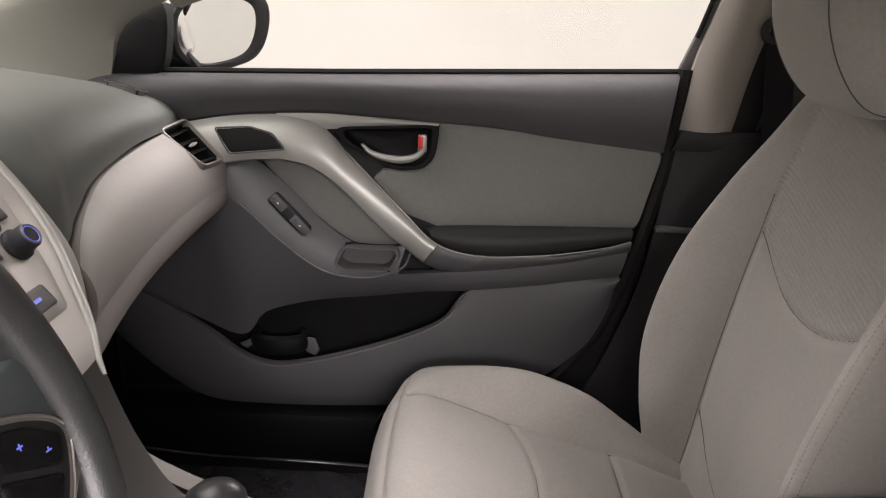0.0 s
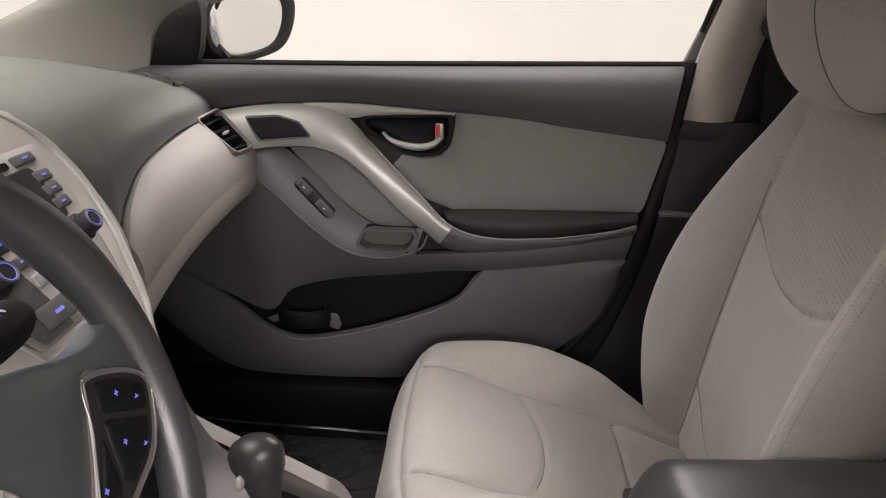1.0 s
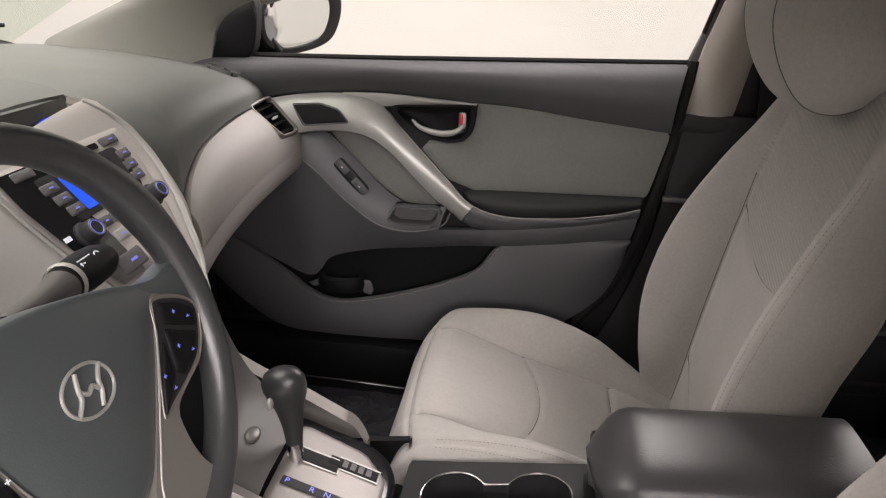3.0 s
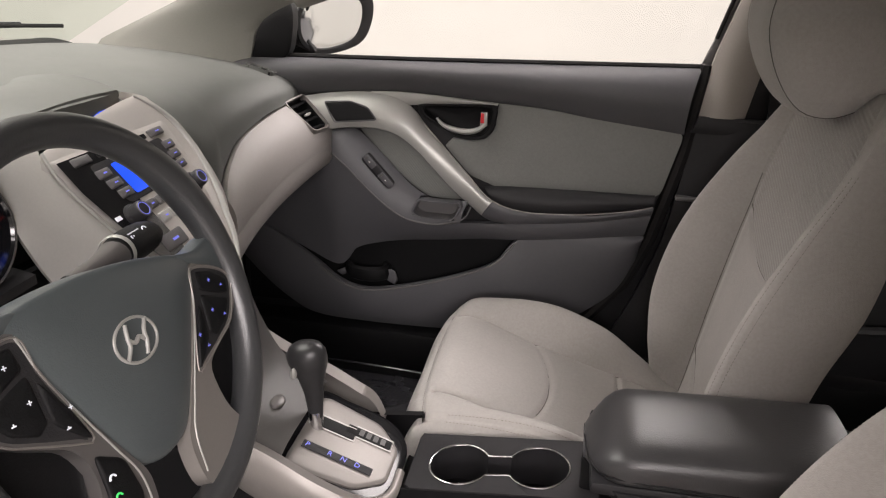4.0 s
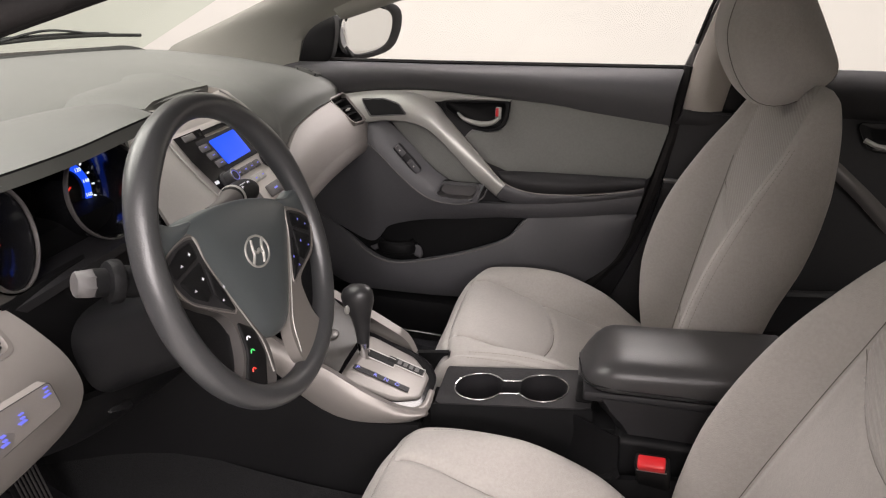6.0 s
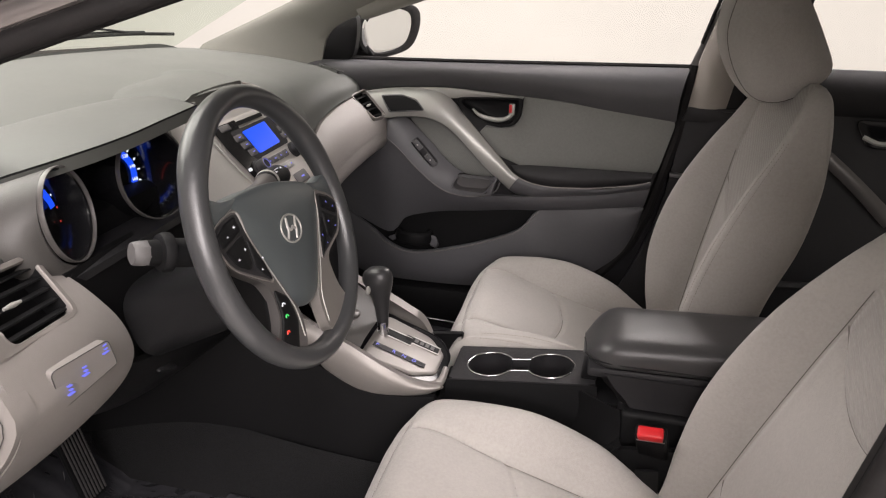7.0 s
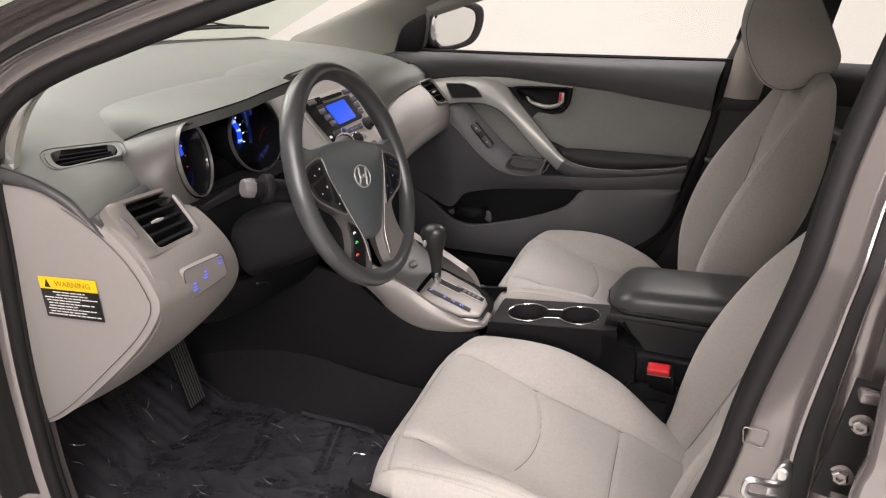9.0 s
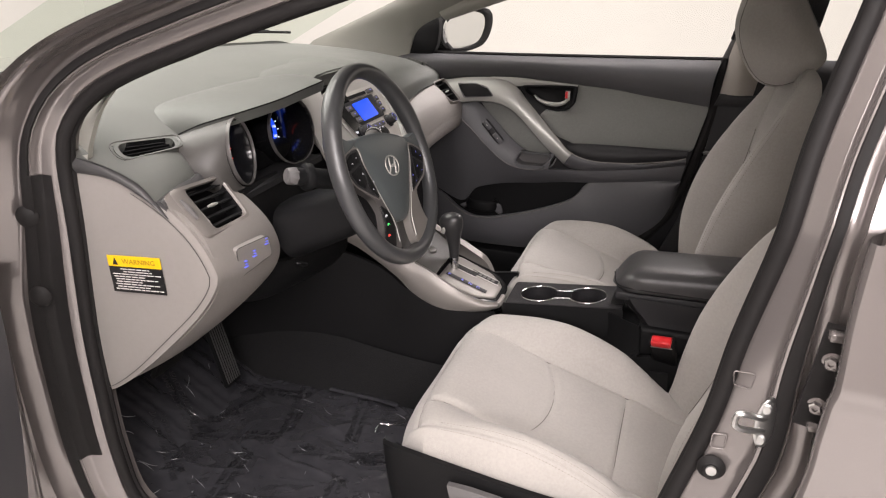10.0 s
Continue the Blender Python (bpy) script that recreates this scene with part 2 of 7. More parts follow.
def sweep(pts, r, sides=10, closed=False, flat=1.0, up=(0, 0, 1), cap=True):
    """A tube along points; r is one radius or one for each point, flat squeezes it along up."""
    P = [Vector(p) for p in pts]
    n = len(P)
    R = [r] * n if isinstance(r, (int, float)) else list(r)
    rows = []
    for i in range(n):
        a, b = (P[(i - 1) % n], P[(i + 1) % n]) if closed else (P[max(i - 1, 0)], P[min(i + 1, n - 1)])
        t = (b - a).normalized()
        s = t.cross(Vector(up))
        s = s.normalized() if s.length > 1e-5 else Vector((1, 0, 0))
        w = s.cross(t).normalized()
        rows.append([tuple(P[i] + s * R[i] * math.cos(k * 2 * math.pi / sides) + w * R[i] * flat * math.sin(k * 2 * math.pi / sides)) for k in range(sides)])
    return grid_mesh(rows, close_rows=closed, close_cols=True, caps=cap and not closed)


def box(x0, x1, y0, y1, z0, z1, bevel=0.004, seg=2):
    bm = bmesh.new()
    bmesh.ops.create_cube(bm, size=1)
    for v in bm.verts:
        v.co = Vector(((x0 + x1) / 2 + v.co.x * (x1 - x0), (y0 + y1) / 2 + v.co.y * (y1 - y0), (z0 + z1) / 2 + v.co.z * (z1 - z0)))
    if bevel:
        bmesh.ops.bevel(bm, geom=bm.edges[:], offset=bevel, segments=seg, affect="EDGES", profile=0.5)
    return bm


def turned(bm, m):
    bmesh.ops.transform(bm, matrix=m, verts=bm.verts[:])
    return bm


def lathe(profile, axis_from, axis_to, sides=32):
    """A body of revolution; profile rows are (radius, distance along the axis)."""
    a, d = Vector(axis_from), (Vector(axis_to) - Vector(axis_from)).normalized()
    s = d.orthogonal().normalized()
    w = d.cross(s)
    rows = [[tuple(a + d * h + (s * math.cos(k * 2 * math.pi / sides) + w * math.sin(k * 2 * math.pi / sides)) * max(r, 0.0002)) for k in range(sides)] for r, h in profile]
    bm = grid_mesh(rows, close_cols=True)
    bm.verts.ensure_lookup_table()
    for k in (0, len(rows) - 1):
        if profile[k][0] <= 0.0011:
            bm.faces.new([bm.verts[k * sides + j] for j in range(sides)])
    return bm


def punch(bm, quad, share=0.86, reach=0.06):
    """Opens a sheet behind a four-cornered fitting."""
    q = [Vector(p) for p in quad]
    c = sum(q, Vector()) / 4
    n = (q[1] - q[0]).cross(q[3] - q[0]).normalized()
    q = [c + (p - c) * share for p in q]
    gone = []
    for f in bm.faces:
        p = f.calc_center_median()
        d = (p - c).dot(n)
        if abs(d) < reach:
            p = p - n * d
            side = [(q[(k + 1) % 4] - q[k]).cross(p - q[k]).dot(n) for k in range(4)]
            if min(side) > 0 or max(side) < 0:
                gone.append(f)
    bmesh.ops.delete(bm, geom=gone, context="FACES")
    return bm


def part(name, bm, mat, parent=None, label="", sharp=40):
    bmesh.ops.recalc_face_normals(bm, faces=bm.faces[:])
    lim = radians(sharp)
    for f in bm.faces:
        f.smooth = True
    for e in bm.edges:
        if len(e.link_faces) == 2 and e.calc_face_angle(0) > lim:
            e.smooth = False
    me = bpy.data.meshes.new(name)
    bm.to_mesh(me)
    bm.free()
    me.materials.append(mat)
    ob = new(name, me)
    ob.parent = parent
    if label:
        ob["label"] = label
    return ob


def thing(name, label, category, group="", kind="", at=(0, 0, 0)):
    ob = new(name)
    ob.empty_display_size = 0.05
    return tagged(ob, label, category, group, kind)


def lettering(name, text, size, m, mat, parent, label="", stretch=1.0, depth=0.0003):
    cu = bpy.data.curves.new(name, "FONT")
    cu.body, cu.size, cu.align_x, cu.align_y, cu.extrude = text, size, "CENTER", "CENTER", depth
    cu.resolution_u = 2
    tmp = bpy.data.objects.new(name, cu)
    scene.collection.objects.link(tmp)
    me = bpy.data.meshes.new_from_object(tmp.evaluated_get(bpy.context.evaluated_depsgraph_get()))
    bpy.data.objects.remove(tmp)
    me.materials.clear()
    me.materials.append(mat)
    ob = new(name, me)
    ob.parent = parent
    ob.matrix_local = m @ Matrix.Diagonal((stretch, 1, 1, 1))
    if label:
        ob["label"] = label
    return ob


def frame_on(origin, right, up):
    """A pose whose x and y lie along right and up."""
    r = Vector(right).normalized()
    u = Vector(up)
    u = (u - r * u.dot(r)).normalized()
    m = Matrix((r, u, r.cross(u))).transposed().to_4x4()
    m.translation = Vector(origin)
    return m


def xz(y, pts):
    return [(x, y, z) for x, z in pts]


# ---- studio ----
def wall(name, x0, x1, y0, y1, z0, z1, mat, label, category):
    return tagged(part(name, box(x0, x1, y0, y1, z0, z1, 0), mat), label, category, kind="structure")


wall("ground", -7, 7, -7, 6, -0.1, 0.0, STUDIO_FLOOR, "pale grey studio floor under the car", "floor")
# The north, east and west walls glow by themselves to brighten the windows.
wall("wall_north", -7, 7, 6, 6.1, 0, 4, GLOW_WALL, "plain warm white studio wall", "wall")
wall("wall_south", -7, 7, -7.1, -7, 0, 4, ROOM_WALL, "plain warm white studio wall", "wall")
wall("wall_east", 7, 7.1, -7.1, 6.1, 0, 4, GLOW_WALL, "plain warm white studio wall", "wall")
wall("wall_west", -7.1, -7, -7.1, 6.1, 0, 4, GLOW_WALL, "plain warm white studio wall", "wall")
wall("ceiling", -7.1, 7.1, -7.1, 6.1, 4, 4.1, ROOM_WALL, "plain white studio ceiling", "ceiling")

# ---- car body ----
body = thing("car_body", "grey painted car body shell with black seals", "car body", kind="structure")
# the loop of the driver's door opening, seen from the side
LOOP = spline([(-0.560, 0.266), (-0.594, 0.376), (-0.606, 0.503), (-0.611, 0.623), (-0.607, 0.738), (-0.602, 0.845), (-0.601, 0.945), (-0.590, 1.003),
               (-0.572, 1.04), (-0.542, 1.070), (-0.50, 1.096), (-0.438, 1.124), (-0.377, 1.147), (-0.30, 1.176), (-0.1, 1.245), (0.1, 1.31), (0.3, 1.352), (0.47, 1.365), (0.562, 1.32),
               (0.559, 1.255), (0.541, 1.18), (0.519, 1.085), (0.502, 0.967), (0.4765, 0.833), (0.4595, 0.71), (0.4225, 0.558), (0.398, 0.46), (0.35, 0.36), (0.28, 0.26),
               (0.1, 0.235), (-0.2, 0.235), (-0.46, 0.235)], 170, True)
LOOP_C = LOOP.mean(axis=0)


def loop_out(d):
    """The door opening's loop, moved outwards by d."""
    t = np.roll(LOOP, -1, axis=0) - np.roll(LOOP, 1, axis=0)
    nrm = np.stack([t[:, 1], -t[:, 0]], axis=1)
    nrm /= np.linalg.norm(nrm, axis=1)[:, None]
    if ((nrm * (LOOP - LOOP_C)).sum(axis=1)).mean() < 0:
        nrm = -nrm
    for _ in range(6):
        nrm = (np.roll(nrm, 1, axis=0) + nrm + np.roll(nrm, -1, axis=0)) / 3
    return LOOP + nrm * d


def lean_in(z):
    """How far the body side leans in towards the roof."""
    return max(0.0, z - 1.0) * 0.32


def loop_at(d, y):
    """The loop at a depth y; the flange is wider towards the foot of the pillars."""
    w = [1.0 + 0.75 * min(1.0, max(0.0, (0.98 - z) / 0.28)) if d > 0.012 else 1.0 for x, z in LOOP]
    out = []
    for p, q, k in zip(LOOP, loop_out(d), w):
        if d > 0.066:
            slim = 0.86 * min(1.0, max(0.0, (0.33 - p[0]) / 0.2)) * min(1.0, max(0.0, (p[1] - 0.93) / 0.1))
            k *= (0.066 + (d - 0.066) * (1 - slim)) / d
        yy = max(y, -0.764 - (d - 0.066) * 0.15) if d > 0.066 and p[0] > 0.33 else y
        out.append((p[0] + (q[0] - p[0]) * k, yy + lean_in(q[1]), p[1] + (q[1] - p[1]) * k))
    return out


side_rows = [(0.0, -0.69), (0.006, -0.725), (0.012, -0.736), (0.028, -0.739), (0.0315, -0.744), (0.034, -0.757), (0.050, -0.760), (0.0525, -0.756), (0.054, -0.748), (0.062, -0.748), (0.066, -0.752), (0.069, -0.79), (0.085, -0.80), (0.092, -0.805), (0.10, -0.812), (0.14, -0.822), (0.152, -0.85)]
part("side_frame", grid_mesh([loop_at(d, y) for d, y in side_rows], close_cols=True), PAINT, body, "metallic grey painted door frame", 60)
part("weatherstrip", sweep(loop_at(-0.001, -0.724), 0.0118, 12, True, up=(0, 1, 0)), RUBBER, body, "thick black rubber door seal")
part("weatherstrip", sweep(loop_at(-0.008, -0.714), 0.006, 8, True, up=(0, 1, 0)), RUBBER, body, "inner lip of the door seal")
part("weatherstrip", grid_mesh([loop_at(d, y) for d, y in ((0.036, -0.756), (0.037, -0.7605), (0.043, -0.7635), (0.049, -0.7625), (0.0505, -0.757))], close_cols=True), RUBBER, body, "flat black outer door seal")
part("weatherstrip", grid_mesh([[(p[0], p[1] - 0.003, p[2]) for p, q in zip(loop_at(d, y), LOOP) if q[0] > 0.33 and q[1] < 0.865] for d, y in ((0.068, -0.776), (0.071, -0.795), (0.078, -0.803), (0.087, -0.806), (0.093, -0.802))]), RUBBER, body, "dark gap beside the door frame")

# Black sheet over the hinge pillar's paint; stands in for shade and dark reflection.
hinge_rows = ((0.013, -0.7385), (0.027, -0.7408), (0.0305, -0.7455), (0.033, -0.7588), (0.040, -0.7615), (0.047, -0.7618), (0.0485, -0.758))
part("hinge_shade", grid_mesh([[p for p, q in zip(loop_at(d, y), LOOP) if q[0] < -0.58 and 0.36 < q[1] < 0.955] for d, y in hinge_rows]), RUBBER, body, "shaded paint of the hinge pillar, made as a black sheet")
part("floor_pan", box(-0.98, 1.5, -0.74, 0.76, 0.17, 0.225, 0.01), CARPET, body, "black carpeted floor")
part("firewall", sheet([(-0.80, -0.74, 0.22), (-0.80, 0.78, 0.22)], [(-1.02, -0.74, 0.95), (-1.02, 0.78, 0.95)], (1, 0, 0.3), -0.03, nu=12), CARPET, body)
part("sill", box(-0.9, 1.7, 0.70, 0.83, 0.12, 0.335, 0.02), BLACK, body, "black door sill trim")
part("sill", box(-0.6, 0.4, -0.80, -0.70, 0.10, 0.225, 0.02), BLACK, body, "black door sill trim")
part("pillar_core", box(0.40, 0.75, 0.775, 0.83, 0.2, 1.01, 0.01), BLACK, body)
part("kick_panel", box(-0.95, -0.63, 0.71, 0.80, 0.2, 0.95, 0.02), BLACK, body)
part("hinge_pillar", box(-0.72, -0.56, 0.778, 0.86, 0.2, 0.97, 0.006), BLACK, body)
part("kick_panel", box(-0.95, -0.63, -0.72, -0.66, 0.2, 0.60, 0.02), BLACK, body)
roof_rows = []
for k in range(13):
    x = -0.35 + k * 0.17
    z = 1.46 - 0.06 * (abs(x - 0.45) / 0.9) ** 2
    roof_rows.append([(x, -0.62 + 1.24 * j / 14, z - 0.10 * abs(2 * j / 14 - 1) ** 4) for j in range(15)])
part("roof", skirt(grid_mesh(roof_rows), (0, 0, -0.04)), PILLAR, body, "pale cloth headlining")

part("roof_skin", skirt(grid_mesh([[(x - 0.01, y * 1.03, z + 0.03) for x, y, z in r] for r in roof_rows]), (0, 0, -0.02)), PAINT, body, "grey painted roof")
part("boot_lid", sheet([(1.88, -0.70, 0.99), (1.90, 0, 1.01), (1.88, 0.70, 0.99)], [(2.22, -0.66, 0.95), (2.26, 0, 0.97), (2.22, 0.66, 0.95)], (0, 0, 1), 0.02, nu=20), PAINT, body, "grey painted boot lid")

# windscreen, cowl and wiper
part("windscreen", grid_mesh([[(-1.02 + 0.70 * i / 10, (-0.72 + 1.44 * j / 14) * (1 - 0.12 * i / 10), 1.025 + 0.385 * i / 10 - 0.03 * (2 * j / 14 - 1) ** 2) for j in range(15)] for i in range(11)]),
     WINDSCREEN, body, "lightly green tinted windscreen").visible_shadow = False
part("cowl", sheet([(-0.98, -0.70, 1.002), (-1.02, 0, 1.018), (-0.98, 0.70, 1.002)], [(-1.10, -0.72, 1.004), (-1.14, 0, 1.022), (-1.10, 0.72, 1.004)], (0, 0, 1), 0.006, nu=24), BLACK, body, "black cowl panel")
part("bonnet", sheet([(-1.13, -0.74, 1.00), (-1.17, 0, 1.03), (-1.13, 0.74, 1.00)], [(-2.0, -0.66, 0.78), (-2.08, 0, 0.82), (-2.0, 0.66, 0.78)], (0, 0, 1), 0.05, nu=24), PAINT, body, "grey painted bonnet")


wiper = thing("wiper", "black windscreen wiper lying on the glass", "wiper")
part("arm", sweep(spline([(-1.06, -0.05, 1.062), (-1.02, 0.15, 1.072), (-0.985, 0.38, 1.070), (-0.965, 0.52, 1.062)], 24), 0.005, 8, flat=0.6), BLACK, wiper)
part("blade", sweep(spline([(-1.03, 0.02, 1.058), (-0.995, 0.25, 1.066), (-0.965, 0.45, 1.062), (-0.94, 0.62, 1.050)], 24), 0.003, 6, flat=1.6), RUBBER, wiper, "thin rubber blade")
part("bridge", sweep(spline([(-1.0, 0.20, 1.068), (-0.985, 0.33, 1.082), (-0.965, 0.46, 1.066)], 14), 0.003, 6), BLACK, wiper)


def pillar_a(sgn, y):
    lo = [(-0.90, 1.005), (-0.885, 1.02), (-0.768, 1.072), (-0.655, 1.122), (-0.45, 1.215), (-0.2, 1.33), (0.0, 1.40)]
    hi = [(-0.56, 0.965), (-0.548, 1.0), (-0.528, 1.056), (-0.485, 1.095), (-0.385, 1.138), (-0.1, 1.243), (0.15, 1.32)]
    a = [(x, sgn * (y - 0.06 - max(0, z - 1.0) * 0.30), z) for x, z in lo]
    b = [(x, sgn * (y - max(0, z - 1.0) * 0.30), z) for x, z in hi]
    return part("pillar_trim", sheet(a, b, (0, -sgn, 0.2), 0.028, nu=40), PILLAR, body, "pale grey-beige pillar trim")


pillar_a(1, 0.735)
pillar_a(-1, 0.70)
part("sail_panel", dome(spline(xz(0.745, [(-0.592, 0.992), (-0.566, 1.047), (-0.52, 1.083), (-0.455, 1.115), (-0.45, 1.05), (-0.478, 0.99)]), 40, True), (0, -1, 0), 0.006, 0.03), BLACK, body, "black mirror corner trim")

# far middle pillar
part("pillar_trim", sheet([(0.456, 0.744, 0.93), (0.474, 0.738, 1.05), (0.496, 0.72, 1.144), (0.54, 0.665, 1.34)], [(0.556, 0.742, 0.93), (0.575, 0.735, 1.05), (0.595, 0.715, 1.144), (0.64, 0.66, 1.34)], (0, -1, 0), 0.02, nu=20), PILLAR_BEIGE, body, "pale grey-beige upper pillar trim")
part("pillar_trim_lower", sheet([(0.46, 0.742, 0.925), (0.45, 0.742, 0.80), (0.425, 0.745, 0.62), (0.36, 0.75, 0.42), (0.30, 0.75, 0.30)], [(0.70, 0.742, 0.925), (0.70, 0.742, 0.80), (0.62, 0.742, 0.62), (0.62, 0.742, 0.42), (0.62, 0.74, 0.30)], (0, -1, 0), 0.018, nu=24), CHAR, body, "charcoal lower pillar trim")
part("pillar_side", sheet([(0.55, 0.750, 0.92), (0.565, 0.745, 1.05), (0.585, 0.725, 1.144), (0.63, 0.67, 1.34)], [(0.68, 0.752, 0.92), (0.69, 0.748, 1.05), (0.70, 0.73, 1.144), (0.72, 0.67, 1.34)], (0, -1, 0), 0.004, nu=14, nv=6), CHAR, body)
part("pillar_ledge", box(0.44, 0.58, 0.722, 0.742, 0.742, 0.752, 0.003), CHAR_LIGHT, body)
part("pillar_band", sheet([(0.463, 0.728, 0.931), (0.66, 0.730, 0.931)], [(0.45, 0.728, 0.895), (0.66, 0.730, 0.893)], (0, -1, 0), 0.004, nu=8, nv=6), CHAR, body)
part("door_seal", sweep([(0.540, 0.66, 1.36), (0.490, 0.728, 1.17), (0.472, 0.744, 1.09)], 0.0045, 8, up=(0, 1, 0)), RUBBER, body, "thin black window seal")
part("door_seal", sweep([(0.466, 0.752, 1.035), (0.464, 0.752, 1.00), (0.458, 0.752, 0.95), (0.447, 0.752, 0.85), (0.425, 0.752, 0.74), (0.40, 0.752, 0.63), (0.36, 0.755, 0.52), (0.28, 0.755, 0.41), (0.15, 0.755, 0.33)], 0.015, 8, up=(0, 1, 0)), RUBBER, body, "black rubber door seal")
part("window_frame", sheet([(0.4505, 0.765, 1.02), (0.490, 0.735, 1.15), (0.55, 0.66, 1.36)], [(0.476, 0.760, 1.02), (0.514, 0.730, 1.15), (0.574, 0.653, 1.36)], (0, -1, 0), 0.003, nu=12, nv=6), CHAR_LIGHT, body, "grey window frame")
part("roof_rail", sweep([(-0.42, 0.71, 1.14), (-0.1, 0.65, 1.25), (0.15, 0.62, 1.33), (0.6, 0.61, 1.37), (1.4, 0.6, 1.33)], 0.035, 10, up=(0, 1, 0)), PILLAR, body)

# near middle pillar with its fittings
striker = thing("door_striker", "bright steel door striker loop on the pillar", "striker")
part("plate", dome([(0.517 + 0.0125 * math.cos(a), -0.766 + 0.004 * math.cos(a), 0.745 + 0.036 * math.sin(a)) for a in np.linspace(0, 2 * math.pi, 28, False)], (-0.45, -1, 0), 0.003, 0.012), STEEL, striker, "bright oval plate")
part("loop", sweep(spline([(0.517, -0.766, 0.754), (0.508, -0.774, 0.757), (0.490, -0.783, 0.764), (0.482, -0.785, 0.763), (0.480, -0.785, 0.755), (0.481, -0.785, 0.747), (0.489, -0.783, 0.742), (0.507, -0.774, 0.737), (0.517, -0.766, 0.735)], 40), 0.0042, 8, up=(0, 1, 0)), STEEL, striker)
for z in (0.768, 0.722):
    part("bolt", lathe([(0.007, 0), (0.008, 0.002), (0.006, 0.005), (0.001, 0.005)], (0.516, -0.766, z), (0.502, -0.80, z), 12), STEEL, striker)
hinge = thing("rear_door_hinge", "grey painted rear door hinge with steel bolts", "hinge")
part("leaf", sheet([(0.556, -0.782, 0.90), (0.550, -0.782, 0.83), (0.543, -0.782, 0.765)], [(0.60, -0.79, 0.90), (0.60, -0.79, 0.83), (0.595, -0.79, 0.765)], (-0.2, -1, 0), 0.002, nu=14, nv=6), RUBBER, hinge, "dark hinge recess")
for z0, z1 in ((0.886, 0.898), (0.764, 0.774)):
    part("knuckle", box(0.558, 0.578, -0.798, -0.78, z0, z1, 0.004), PAINT, hinge, "grey hinge knuckle")
for x, z in ((0.569, 0.857), (0.564, 0.795)):
    part("washer", lathe([(0.0125, 0), (0.0125, 0.002), (0.010, 0.003), (0.001, 0.003)], (x, -0.784, z), (x - 0.02, -0.85, z), 20), PAINT, hinge)
    part("bolt", lathe([(0.0082, 0), (0.0082, 0.006), (0.0066, 0.008), (0.0036, 0.008), (0.003, 0.005), (0.001, 0.005)], (x, -0.786, z), (x - 0.02, -0.85, z), 6), PAINT, hinge, "hexagonal steel bolt")
part("buffer", lathe([(0.018, 0), (0.019, 0.004), (0.014, 0.010), (0.011, 0.012), (0.010, 0.018), (0.001, 0.019)], (0.468, -0.738, 0.646), (0.460, -1.0, 0.648), 20), RUBBER, body, "round black rubber buffer")
part("buffer_pin", lathe([(0.007, 0), (0.007, 0.003), (0.001, 0.004)], (0.467, -0.755, 0.651), (0.460, -1.0, 0.653), 14), STEEL, body)
for x, z in ((-0.661, 0.865), (-0.668, 0.715)):
    part("grommet", lathe([(0.020, 0), (0.020, 0.003), (0.014, 0.009), (0.001, 0.011)], (x, -0.758, z), (x + 0.05, -0.9, z), 24), RUBBER, body, "round black body plug")
for q in (((0.473, 0.798), (0.499, 0.798), (0.497, 0.775), (0.476, 0.777)), ((0.462, 0.698), (0.480, 0.700), (0.479, 0.677), (0.462, 0.675))):
    part("stamped_mark", sweep(corners([(x, -0.7385, z) for x, z in q], 0.2), 0.0008, 6, True, up=(0, 1, 0)), PAINT, body)

near_door = thing("rear_door", "metallic grey rear door beside the driver's pillar", "car door")
skin_edge = spline([(0.586, 1.02, -0.832), (0.582, 0.94, -0.843), (0.582, 0.88, -0.853), (0.5815, 0.856, -0.8575), (0.5805, 0.848, -0.858), (0.579, 0.838, -0.854), (0.576, 0.80, -0.857), (0.572, 0.73, -0.862), (0.552, 0.60, -0.858), (0.53, 0.45, -0.845)], 60)
skin_rows = []
for x, z, y in skin_edge:
    x -= 0.019
    row = [(x + 0.022, y + 0.05, z), (x + 0.006, y + 0.030, z), (x, y + 0.014, z), (x + 0.0008, y + 0.006, z), (x + 0.005, y + 0.001, z), (x + 0.012, y, z)]
    skin_rows.append(row + [(x + 0.02 + (1.55 - x) * u, y - 0.025 * math.sin(math.pi * u), z) for u in np.linspace(0, 1, 14)])
part("skin", grid_mesh(skin_rows), PAINT, near_door, "metallic grey skin with a waist crease")
part("window_frame", sheet([(0.585, -0.83, 1.0), (0.62, -0.79, 1.15), (0.66, -0.73, 1.33)], [(0.64, -0.83, 1.0), (0.67, -0.79, 1.15), (0.71, -0.73, 1.33)], (0, -1, 0), 0.006, nu=14, nv=6, back=0.03), PAINT, near_door)
part("seal", sweep([(0.60, -0.805, 0.45), (0.612, -0.805, 0.7), (0.622, -0.803, 0.80), (0.630, -0.795, 0.87)], 0.010, 8, up=(0, 1, 0)), RUBBER, near_door, "black rubber seal")
TINT = glass("tinted_pane", (0.45, 0.46, 0.44), 0.05)
part("pane", grid_mesh([[(0.63, -0.81, 1.0), (1.55, -0.80, 1.03)], [(0.70, -0.70, 1.33), (1.45, -0.68, 1.34)]]), TINT, near_door, "tinted rear side pane")
part("rear_screen", grid_mesh([[(1.69, -0.60, 1.40), (1.69, 0.60, 1.40)], [(2.1, -0.66, 1.0), (2.1, 0.66, 1.0)]]), TINT, body, "tinted rear screen")
